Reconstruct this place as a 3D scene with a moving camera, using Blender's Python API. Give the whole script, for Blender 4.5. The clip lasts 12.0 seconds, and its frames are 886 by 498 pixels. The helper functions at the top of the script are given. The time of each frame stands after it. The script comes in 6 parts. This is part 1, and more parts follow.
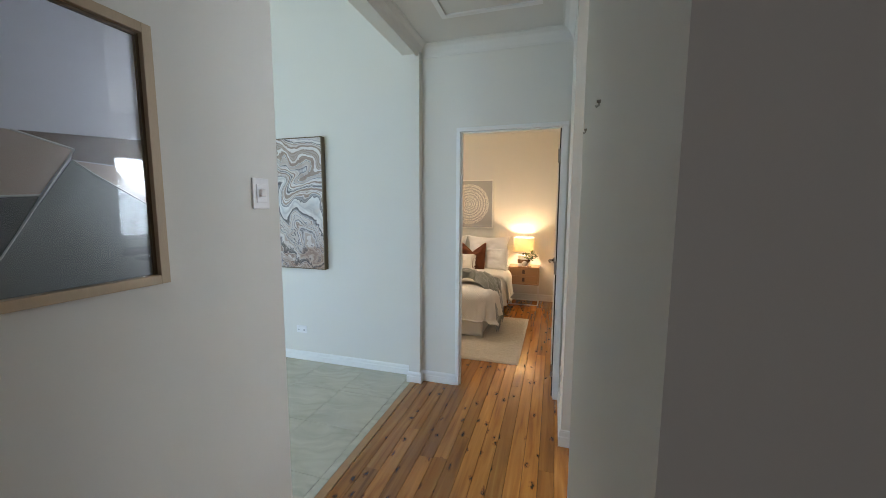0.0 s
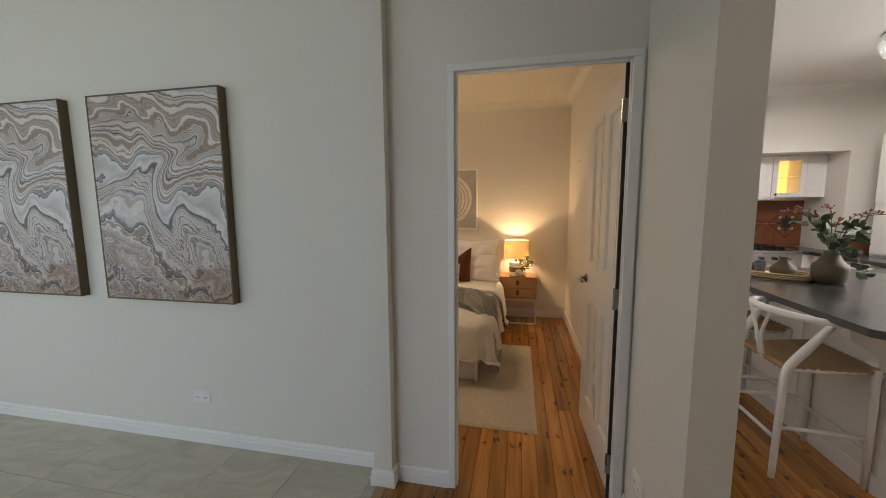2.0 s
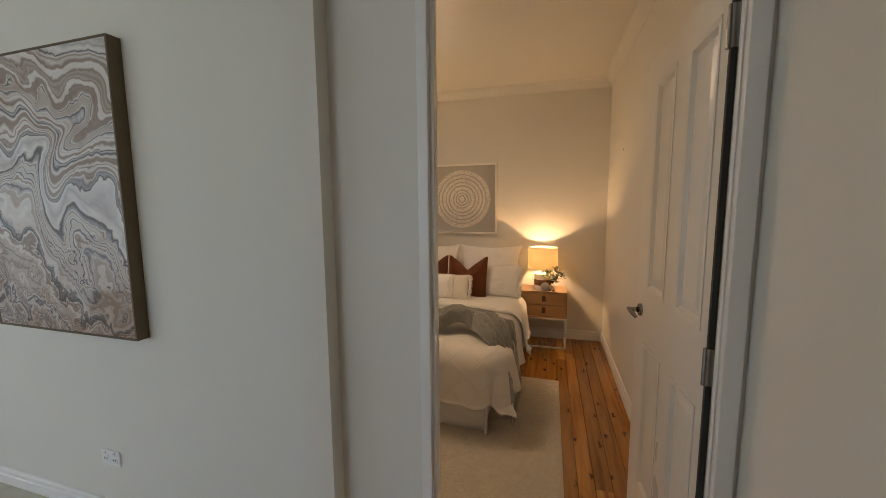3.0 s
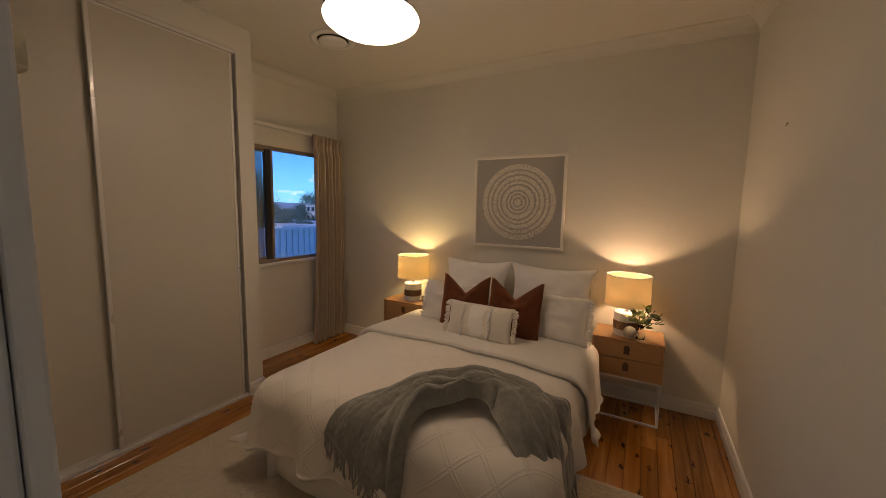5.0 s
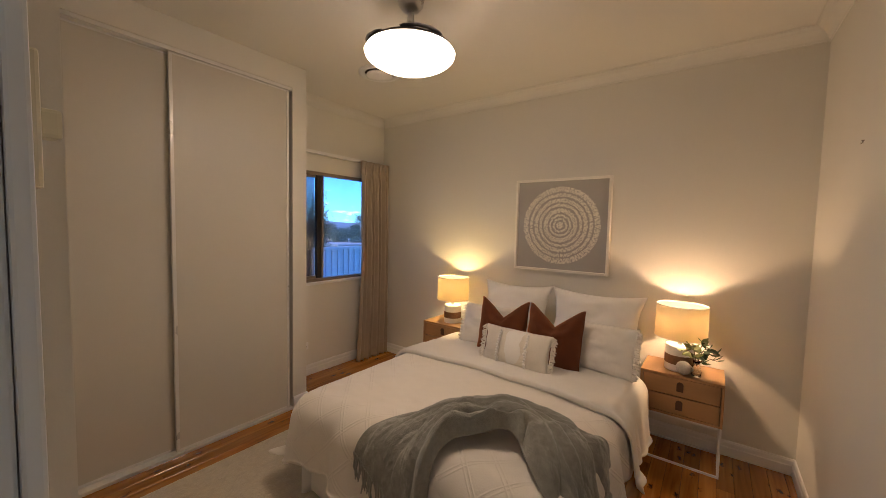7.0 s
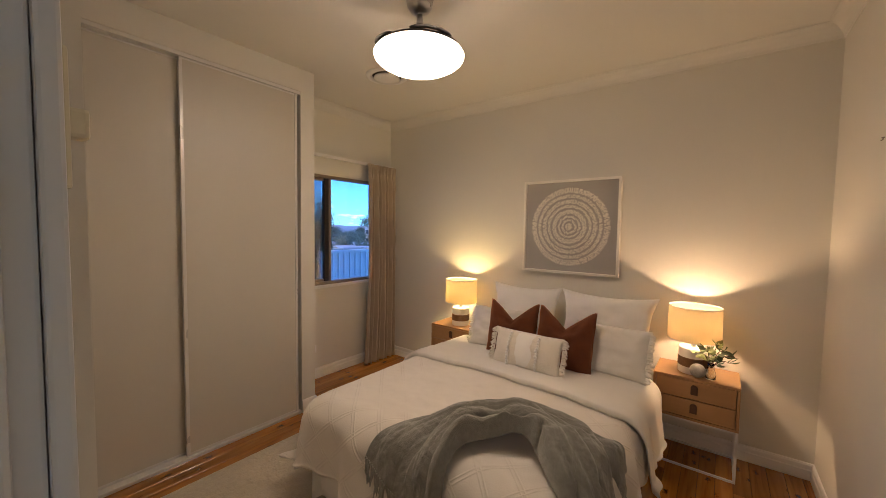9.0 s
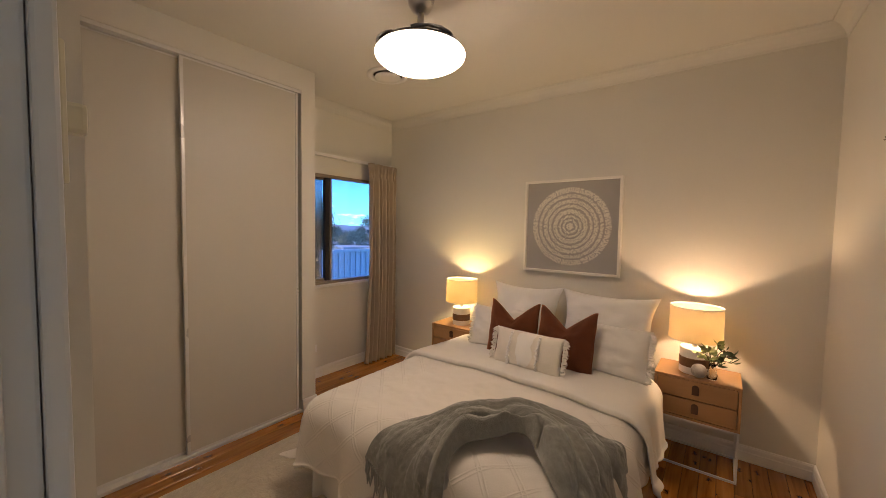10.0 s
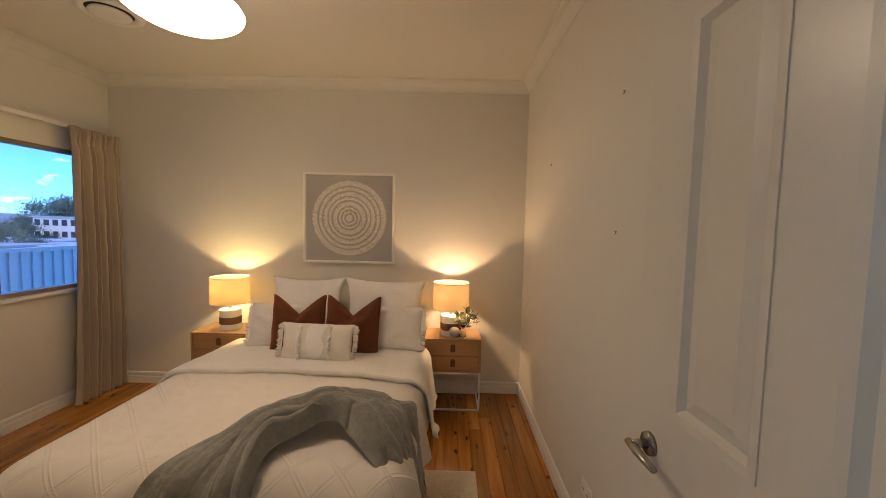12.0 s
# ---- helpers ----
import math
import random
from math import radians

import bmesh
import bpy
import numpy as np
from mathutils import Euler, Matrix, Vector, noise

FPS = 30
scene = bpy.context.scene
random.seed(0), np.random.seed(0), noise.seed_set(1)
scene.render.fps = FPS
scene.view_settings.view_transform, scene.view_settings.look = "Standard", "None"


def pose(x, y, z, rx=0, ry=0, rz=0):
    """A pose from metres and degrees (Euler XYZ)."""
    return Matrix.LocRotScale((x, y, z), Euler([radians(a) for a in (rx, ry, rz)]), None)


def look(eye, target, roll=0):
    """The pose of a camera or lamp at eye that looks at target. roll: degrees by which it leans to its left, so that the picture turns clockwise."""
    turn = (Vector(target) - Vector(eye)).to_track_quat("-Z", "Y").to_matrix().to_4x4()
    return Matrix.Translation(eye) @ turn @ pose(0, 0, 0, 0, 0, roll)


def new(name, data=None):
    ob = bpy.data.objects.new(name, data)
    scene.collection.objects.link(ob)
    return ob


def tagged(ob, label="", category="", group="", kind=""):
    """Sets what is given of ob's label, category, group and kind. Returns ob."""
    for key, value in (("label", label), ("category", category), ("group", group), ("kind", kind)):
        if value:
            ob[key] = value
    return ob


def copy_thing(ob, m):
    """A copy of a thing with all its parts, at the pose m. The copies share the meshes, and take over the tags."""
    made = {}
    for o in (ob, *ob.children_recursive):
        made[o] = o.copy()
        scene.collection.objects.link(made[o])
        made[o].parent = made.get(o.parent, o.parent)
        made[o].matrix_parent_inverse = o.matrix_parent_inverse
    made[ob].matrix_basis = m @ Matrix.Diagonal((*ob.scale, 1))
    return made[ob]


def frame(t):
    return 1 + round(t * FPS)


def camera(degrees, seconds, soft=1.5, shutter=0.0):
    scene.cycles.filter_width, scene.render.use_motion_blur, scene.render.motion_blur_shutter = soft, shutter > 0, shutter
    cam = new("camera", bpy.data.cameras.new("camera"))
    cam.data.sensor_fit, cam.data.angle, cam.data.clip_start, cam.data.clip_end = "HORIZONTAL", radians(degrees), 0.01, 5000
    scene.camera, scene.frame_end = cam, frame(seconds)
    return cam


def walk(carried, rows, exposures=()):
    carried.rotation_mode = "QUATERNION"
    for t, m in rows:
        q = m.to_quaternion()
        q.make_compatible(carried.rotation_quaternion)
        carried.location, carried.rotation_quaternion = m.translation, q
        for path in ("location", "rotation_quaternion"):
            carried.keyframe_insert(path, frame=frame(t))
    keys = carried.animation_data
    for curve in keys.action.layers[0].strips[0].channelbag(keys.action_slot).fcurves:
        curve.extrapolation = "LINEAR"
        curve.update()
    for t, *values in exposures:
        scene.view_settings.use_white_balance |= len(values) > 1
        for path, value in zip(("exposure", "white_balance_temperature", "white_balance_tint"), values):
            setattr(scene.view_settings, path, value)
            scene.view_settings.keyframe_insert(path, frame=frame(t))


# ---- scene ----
cam = camera(100.8, 12.0, soft=0.6)
PATH = [
    (0, (0.015, 0.392, 1.482), (-0.563, 2.294, 1.259), 0.2),
    (0.5, (-0.157, 0.561, 1.469), (-0.771, 2.447, 1.226), -0.4),
    (1, (-0.252, 0.828, 1.469), (-0.789, 2.731, 1.169), -0.8),
    (1.5, (-0.357, 1.165, 1.463), (-0.778, 3.107, 1.242), -0.6),
    (2, (-0.409, 1.511, 1.461), (-0.812, 3.456, 1.228), -0.4),
    (2.5, (-0.393, 1.884, 1.472), (-0.802, 3.825, 1.212), 1.5),
    (2.7, (-0.384, 2.02, 1.446), (-0.853, 3.95, 1.213), 0.7),
    (4.5, (-0.322, 3.037, 1.471), (-1.13, 4.849, 1.217), 1.2),
    (5, (-0.363, 3.222, 1.487), (-1.318, 4.965, 1.263), 1.1),
    (5.5, (-0.32, 3.304, 1.502), (-1.463, 4.93, 1.281), 0.8),
    (6, (-0.291, 3.287, 1.509), (-1.452, 4.905, 1.327), 0.2),
    (6.5, (-0.285, 3.27, 1.514), (-1.439, 4.897, 1.377), 0.7),
    (7, (-0.287, 3.26, 1.513), (-1.474, 4.866, 1.391), 1.3),
    (9, (-0.319, 3.252, 1.509), (-1.526, 4.843, 1.401), 0.9),
    (9.5, (-0.328, 3.252, 1.507), (-1.541, 4.839, 1.413), 1.0),
    (10, (-0.322, 3.255, 1.506), (-1.532, 4.844, 1.397), 1.0),
    (10.5, (-0.325, 3.263, 1.494), (-1.494, 4.882, 1.374), 1.1),
    (11, (-0.41, 3.249, 1.507), (-1.298, 5.037, 1.403), 1.0),
    (11.5, (-0.473, 3.215, 1.502), (-0.915, 5.161, 1.377), 1.4),
    (12, (-0.462, 3.132, 1.497), (-0.495, 5.128, 1.371), 1.3),
]
# the clip's camera opens up as it settles in the bedroom
EXPOSURES = [(0.0, 0.98, 6150, 10), (0.5, 0.8, 6250, 10), (1.0, 0.68, 6450, 12), (1.5, 0.40, 6900, 14), (2.5, 0.15, 7450, 17), (4.5, -0.42, 7400, 19), (5.0, -0.70, 6950, 19), (5.5, -0.53, 6700, 18), (6.5, -0.06, 6500, 18), (7.0, 0.0, 6500, 18), (11.0, 0.06, 6500, 18), (12.0, 0.04, 6850, 17)]
walk(cam, [(t, look(eye, target, roll)) for t, eye, target, roll in PATH], EXPOSURES)

# ---- world and light ----
world = bpy.data.worlds.new("sky")
scene.world = world
world.use_nodes = True
wn, wl = world.node_tree.nodes, world.node_tree.links
sky = wn.new("ShaderNodeTexSky")
sky.sky_type, sky.sun_disc = "NISHITA", False
sky.sun_elevation, sky.sun_rotation = radians(42), radians(180)
sky.air_density, sky.dust_density, sky.ozone_density = 1.0, 0.0, 6.0
coord, cloud = wn.new("ShaderNodeTexCoord"), wn.new("ShaderNodeTexNoise")
stretch, band, tint, whiten = wn.new("ShaderNodeMapping"), wn.new("ShaderNodeMapRange"), wn.new("ShaderNodeMix"), wn.new("ShaderNodeMix")
stretch.inputs["Scale"].default_value = (5, 5, 16)
cloud.inputs["Detail"].default_value = 5
band.inputs["From Min"].default_value, band.inputs["From Max"].default_value, band.inputs["To Max"].default_value = 0.60, 0.75, 0.6
tint.data_type, tint.blend_type = "RGBA", "MULTIPLY"
tint.inputs[0].default_value = 1.0
tint.inputs[7].default_value = (0.19, 0.54, 1.05, 1)
whiten.data_type = "RGBA"
whiten.inputs[7].default_value = (6.0, 7.2, 8.5, 1)
wl.new(coord.outputs["Generated"], stretch.inputs[0])
wl.new(stretch.outputs[0], cloud.inputs[0])
wl.new(cloud.outputs[0], band.inputs[0])
wl.new(sky.outputs[0], tint.inputs[6])
wl.new(tint.outputs[2], whiten.inputs[6])
wl.new(band.outputs[0], whiten.inputs[0])
wl.new(whiten.outputs[2], wn["Background"].inputs[0])
wn["Background"].inputs[1].default_value = 0.36
sun_data = bpy.data.lights.new("sun", "SUN")
sun_data.energy, sun_data.angle, sun_data.color = 2.2, radians(0.6), (1.0, 0.93, 0.82)
sun = new("sun", sun_data)
sun.matrix_world = look((0, 0, 0), (0.0, 0.74, -0.67))


def lamp(name, kind, m, energy, colour, size=0.1, size_y=None):
    d = bpy.data.lights.new(name, kind)
    d.energy, d.color = energy, colour
    if kind == "AREA":
        d.shape, d.size, d.size_y = "RECTANGLE", size, size_y or size
    elif kind != "SUN":
        d.shadow_soft_size = size
    ob = new(name, d)
    ob.matrix_world = m
    return ob


DAY = (0.79, 0.95, 1.0)
LAMP_W = 13.5
TILED_W, KITCHEN_W, KIT_X = 29, 88, 3.62
TUBES_W = 24
# daylight at windows, out of direct view, of the rooms off the hall
lamp("window_light_tiled_room", "AREA", look((-6.52, 0.1, 1.35), (-0.8, 2.5, 0.9)), TILED_W, DAY, 2.3, 1.4)
# added lamp at a made-up south window, to even out the painting wall
lamp("added_light_tiled_room_south", "AREA", look((-3.2, -1.585, 1.45), (-2.4, 3, 0.8)), 22, DAY, 2.1, 1.2)
# added lamp on the room side of a closed blind, brightens the near hall
lamp("added_light_front_room", "AREA", look((-0.35, -1.585, 1.5), (-0.2, 2, 1.3)), 1.8, (0.97, 0.95, 1.0), 0.9, 1.0)
lamp("window_light_kitchen", "AREA", look((KIT_X, 3.7, 1.6), (0, 2.4, 0.3)), KITCHEN_W, (0.88, 0.94, 1.0), 2.1, 1.1)

# ---- materials ----


def mat(name, colour, rough=0.6, metal=0.0, vary=0.08, scale=3.0, fine=60.0, bump=0.1, depth=0.002, coat=0.0, stretch=(1, 1, 1), sheen=0.0):
    """A surface with broad and fine variation, in metres of world space."""
    m = bpy.data.materials.new(name)
    m.use_nodes = True
    n, l = m.node_tree.nodes, m.node_tree.links
    b = n["Principled BSDF"]
    g = n.new("ShaderNodeNewGeometry")
    mp = n.new("ShaderNodeMapping")
    mp.inputs["Scale"].default_value = stretch
    l.new(g.outputs["Position"], mp.inputs[0])
    big, small = n.new("ShaderNodeTexNoise"), n.new("ShaderNodeTexNoise")
    big.inputs["Scale"].default_value, small.inputs["Scale"].default_value = scale, fine
    big.inputs["Detail"].default_value = 4
    l.new(mp.outputs[0], big.inputs[0])
    l.new(mp.outputs[0], small.inputs[0])
    mix = n.new("ShaderNodeMix")
    mix.data_type = "RGBA"
    c = Vector(colour)
    mix.inputs[6].default_value = (*(c * (1 - vary)), 1)
    mix.inputs[7].default_value = (*[min(1, v) for v in c * (1 + vary)], 1)
    ad = n.new("ShaderNodeMath")
    ad.operation = "MULTIPLY_ADD"
    ad.inputs[1].default_value = 0.35
    l.new(small.outputs[0], ad.inputs[0])
    sc = n.new("ShaderNodeMath")
    sc.operation = "MULTIPLY"
    sc.inputs[1].default_value = 0.65
    l.new(big.outputs[0], sc.inputs[0])
    l.new(sc.outputs[0], ad.inputs[2])
    l.new(ad.outputs[0], mix.inputs[0])
    l.new(mix.outputs[2], b.inputs["Base Color"])
    rr = n.new("ShaderNodeMapRange")
    rr.inputs["To Min"].default_value, rr.inputs["To Max"].default_value = max(0.02, rough - 0.08), min(1, rough + 0.08)
    l.new(big.outputs[0], rr.inputs[0])
    l.new(rr.outputs[0], b.inputs["Roughness"])
    b.inputs["Metallic"].default_value = metal
    b.inputs["Coat Weight"].default_value = coat
    b.inputs["Sheen Weight"].default_value = sheen
    if bump:
        bp = n.new("ShaderNodeBump")
        bp.inputs["Strength"].default_value, bp.inputs["Distance"].default_value = bump, depth
        l.new(small.outputs[0], bp.inputs["Height"])
        l.new(bp.outputs[0], b.inputs["Normal"])
    return m


def tree_of(m):
    return m.node_tree.nodes, m.node_tree.links, m.node_tree.nodes["Principled BSDF"]


def glow(name, colour, strength):
    m = mat(name, colour, 0.4, vary=0.02, bump=0)
    b = tree_of(m)[2]
    b.inputs["Emission Color"].default_value = (*colour, 1)
    b.inputs["Emission Strength"].default_value = strength
    return m


def ramp(n, stops):
    r = n.new("ShaderNodeValToRGB")
    e = r.color_ramp.elements
    while len(e) < len(stops):
        e.new(0.5)
    for k, (p, c) in zip(e, stops):
        k.position, k.color = p, (*c, 1)
    return r


WALL = mat("wall_paint", (0.735, 0.715, 0.655), 0.75, vary=0.025, scale=1.2, fine=220, bump=0.12, depth=0.0008)
CEIL = mat("ceiling_paint", (0.71, 0.695, 0.65), 0.7, vary=0.02, scale=1.5, fine=180, bump=0.06, depth=0.0008)
for m_ in (WALL, CEIL):
    tree_of(m_)[2].inputs["Specular IOR Level"].default_value = 0.2
TRIM = mat("trim_gloss_paint", (0.82, 0.82, 0.80), 0.38, vary=0.03, scale=5, fine=90, bump=0.08, depth=0.0006)
DOORP = mat("door_gloss_paint", (0.71, 0.69, 0.635), 0.3, vary=0.03, scale=4, fine=120, bump=0.10, depth=0.0006, stretch=(1, 1, 0.25))
ROBE = mat("wardrobe_board", (0.59, 0.56, 0.495), 0.4, vary=0.025, scale=2, fine=260, bump=0.05, depth=0.0004)
ALU = mat("white_aluminium", (0.72, 0.71, 0.69), 0.3, metal=0.25, vary=0.04, bump=0.02)
DARKGAP = mat("dark_recess", (0.03, 0.03, 0.03), 0.8, vary=0.2)
HOUS = mat("grey_fan_housing", (0.05, 0.048, 0.045), 0.5, metal=0.4, vary=0.1, bump=0.02)
CHROME = mat("brushed_nickel", (0.34, 0.325, 0.30), 0.25, metal=1.0, vary=0.08, fine=200, bump=0.04)
STEEL = mat("stainless_steel", (0.55, 0.55, 0.55), 0.28, metal=1.0, vary=0.06, stretch=(0.1, 1, 1), bump=0.03)
PLASTIC = mat("cream_switch_plastic", (0.76, 0.72, 0.56), 0.35, vary=0.02, bump=0)
WHITEPL = mat("white_switch_plastic", (0.82, 0.81, 0.80), 0.3, vary=0.02, bump=0)
LINEN = mat("white_linen", (0.82, 0.79, 0.74), 0.85, vary=0.05, scale=8, fine=170, bump=0.4, depth=0.003, sheen=0.2)
EURO = mat("white_cotton", (0.86, 0.84, 0.81), 0.85, vary=0.03, scale=7, fine=200, bump=0.2, depth=0.001, sheen=0.2)
OATM = mat("oatmeal_cotton", (0.79, 0.74, 0.66), 0.9, vary=0.12, scale=12, fine=150, bump=0.7, depth=0.006, sheen=0.2)
VELVET = mat("rust_velvet", (0.115, 0.027, 0.006), 0.85, vary=0.45, scale=11, fine=300, bump=0.3, depth=0.002, sheen=0.45)
tree_of(VELVET)[2].inputs["Sheen Tint"].default_value = (1.0, 0.40, 0.15, 1)
WOOL = mat("grey_mohair", (0.27, 0.268, 0.238), 0.95, vary=0.5, scale=48, fine=260, bump=0.7, depth=0.005, sheen=0.5)
CURT = mat("taupe_curtain", (0.45, 0.375, 0.285), 0.85, vary=0.12, scale=3, fine=400, bump=0.3, depth=0.001, stretch=(1, 1, 0.15), sheen=0.2)
OAK = mat("honey_oak", (0.42, 0.24, 0.11), 0.42, vary=0.16, scale=5, fine=70, bump=0.12, depth=0.0008, stretch=(0.4, 3, 5))
WHITEM = mat("white_metal", (0.80, 0.79, 0.77), 0.35, vary=0.03, bump=0.02)
LEATHER = mat("brown_leather", (0.10, 0.05, 0.028), 0.5, vary=0.2, fine=200, bump=0.25)
CERAM = mat("white_ceramic", (0.82, 0.80, 0.77), 0.45, vary=0.03, fine=90, bump=0.1)
WICKER = mat("brown_seagrass", (0.20, 0.11, 0.055), 0.85, vary=0.4, scale=60, fine=260, bump=0.8, depth=0.004, stretch=(1, 1, 2.5))
RUSH = mat("woven_paper_cord", (0.38, 0.24, 0.125), 0.8, vary=0.22, scale=30, fine=200, bump=0.7, depth=0.003, stretch=(1, 4, 1))
STOOLP = mat("white_lacquered_wood", (0.80, 0.80, 0.80), 0.3, vary=0.03, bump=0.03)
BENCH = mat("dark_grey_stone", (0.055, 0.054, 0.056), 0.22, vary=0.25, scale=30, fine=250, bump=0.05, depth=0.0004)
CABW = mat("white_cabinet_paint", (0.80, 0.80, 0.79), 0.3, vary=0.02, bump=0.03)
BLACK = mat("black_enamel", (0.02, 0.02, 0.022), 0.3, vary=0.2, bump=0.05)
TERRA = mat("polished_terracotta_stone", (0.20, 0.066, 0.029), 0.2, vary=0.45, scale=9, fine=60, bump=0.05, depth=0.0006)
CREAMST = mat("cream_inlay_stone", (0.55, 0.45, 0.33), 0.25, vary=0.15, scale=30)
POT = mat("olive_brown_stoneware", (0.10, 0.075, 0.045), 0.5, vary=0.35, scale=25, fine=140, bump=0.4, depth=0.002)
RATTAN = mat("rattan_tray", (0.52, 0.40, 0.25), 0.7, vary=0.25, scale=60, fine=220, bump=0.6, depth=0.002)
LEAF = mat("eucalyptus_leaf", (0.07, 0.11, 0.055), 0.5, vary=0.4, scale=20, bump=0.1)
LEAFL = mat("pale_green_leaf", (0.22, 0.26, 0.10), 0.5, vary=0.35, scale=20, bump=0.1)
TWIG = mat("brown_twig", (0.13, 0.07, 0.04), 0.7, vary=0.3, scale=20)
BERRY = mat("coral_pink_blossom", (0.36, 0.09, 0.075), 0.6, vary=0.35, scale=40)
FRAMEO = mat("pale_oak_frame", (0.47, 0.36, 0.23), 0.5, vary=0.15, scale=8, fine=120, bump=0.15, stretch=(3, 3, 0.6))
FRAMED = mat("dark_walnut_frame", (0.13, 0.088, 0.045), 0.5, vary=0.3, scale=8, fine=120, bump=0.15, stretch=(3, 3, 0.6))
FRAMEW = mat("white_wood_frame", (0.87, 0.84, 0.77), 0.5, vary=0.05, bump=0.1)
MATG = mat("grey_linen_board", (0.43, 0.41, 0.385), 0.9, vary=0.06, fine=500, bump=0.4, depth=0.001)
PAPER = mat("handmade_paper", (0.82, 0.78, 0.69), 0.9, vary=0.12, scale=60, fine=200, bump=0.4)
WINF = mat("bronze_window_frame", (0.26, 0.205, 0.16), 0.4, metal=0.1, vary=0.12, bump=0.03)
FENCE = mat("pale_steel_fence", (0.84, 0.87, 0.92), 0.5, vary=0.05, bump=0.03)
BLIND = mat("slate_blue_blind", (0.16, 0.20, 0.27), 0.5, vary=0.08, bump=0.03)
FENCED = mat("brown_paling_fence", (0.20, 0.12, 0.10), 0.7, vary=0.25, bump=0.2)
GRASS = mat("dry_ground", (0.16, 0.15, 0.08), 0.95, vary=0.5, scale=0.3, fine=6, bump=0.5, depth=0.05)
FARLEAF = mat("dark_foliage", (0.035, 0.055, 0.03), 0.7, vary=0.5, scale=4, fine=12, bump=0)
# foliage for far trees, lightened in colour to imitate haze
HAZELEAF = mat("haze_tinted_foliage", (0.15, 0.21, 0.16), 0.8, vary=0.4, scale=0.5, fine=3, bump=0)
BARK = mat("grey_bark", (0.12, 0.09, 0.07), 0.9, vary=0.3, scale=8, bump=0.4)
HOUSEW = mat("white_render", (0.7, 0.7, 0.7), 0.7, vary=0.06, scale=1, bump=0.05)
ROOFM = mat("pale_roof_sheet", (0.55, 0.57, 0.60), 0.5, vary=0.12, scale=1, bump=0.05)
GLASSD = mat("dark_window_glass", (0.05, 0.07, 0.09), 0.08, vary=0.2, bump=0)
# pale blue of distance haze is mixed into the hill colour
HILL = mat("haze_tinted_hill", (0.30, 0.38, 0.44), 0.95, vary=0.3, scale=0.02, fine=0.15, bump=0)
STONEB = mat("veined_stone_ball", (0.42, 0.40, 0.37), 0.4, vary=0.6, scale=35, fine=90, bump=0.2)
CONFET = mat("brown_mark", (0.22, 0.08, 0.03), 0.6, vary=0.2)
CONFET2 = mat("violet_mark", (0.09, 0.07, 0.2), 0.6, vary=0.2)

# glass
GLASS = bpy.data.materials.new("clear_glass")
GLASS.use_nodes = True
_n, _l, _b = tree_of(GLASS)
_b.inputs["Transmission Weight"].default_value, _b.inputs["Roughness"].default_value, _b.inputs["IOR"].default_value = 1.0, 0.01, 1.45
_b.inputs["Base Color"].default_value = (0.96, 0.98, 0.98, 1)

SCREEN = bpy.data.materials.new("insect_screen")
SCREEN.use_nodes = True
_n, _l, _b = tree_of(SCREEN)
_t, _m = _n.new("ShaderNodeBsdfTransparent"), _n.new("ShaderNodeMixShader")
_b.inputs["Base Color"].default_value = (0.03, 0.03, 0.04, 1)
_m.inputs[0].default_value = 0.5
_l.new(_t.outputs[0], _m.inputs[1])
_l.new(_b.outputs[0], _m.inputs[2])
_l.new(_m.outputs[0], _n["Material Output"].inputs[0])

THIN = bpy.data.materials.new("thin_clear_glass")
THIN.use_nodes = True
_n, _l, _b = tree_of(THIN)
_t, _m = _n.new("ShaderNodeBsdfTransparent"), _n.new("ShaderNodeMixShader")
_b.inputs["Roughness"].default_value, _b.inputs["Base Color"].default_value = 0.05, (0.8, 0.82, 0.84, 1)
_m.inputs[0].default_value = 0.22
_l.new(_t.outputs[0], _m.inputs[1])
_l.new(_b.outputs[0], _m.inputs[2])
_l.new(_m.outputs[0], _n["Material Output"].inputs[0])

# translucent lamp shade
SHADE = mat("cream_lamp_shade", (0.82, 0.70, 0.50), 0.9, vary=0.03, fine=400, bump=0.2)
_n, _l, _b = tree_of(SHADE)
_t, _m = _n.new("ShaderNodeBsdfTranslucent"), _n.new("ShaderNodeMixShader")
_t.inputs[0].default_value = (0.92, 0.82, 0.60, 1)
_m.inputs[0].default_value = 0.5
_l.new(_b.outputs[0], _m.inputs[1])
_l.new(_t.outputs[0], _m.inputs[2])
_l.new(_m.outputs[0], _n["Material Output"].inputs[0])

DOME = glow("lit_opal_dome", (1.0, 0.80, 0.59), 21.5)
BULB = glow("warm_bulb", (1.0, 0.72, 0.38), 14.0)
DOWN = glow("lit_downlight", (1.0, 0.97, 0.93), 20.0)
OYST = glow("lit_glass_tube", (0.95, 0.97, 1.0), 10.0)
# cabinet back glows by itself in place of a lamp inside
WARMGLOW = glow("glowing_cabinet_back", (1.0, 0.58, 0.16), 1.1)


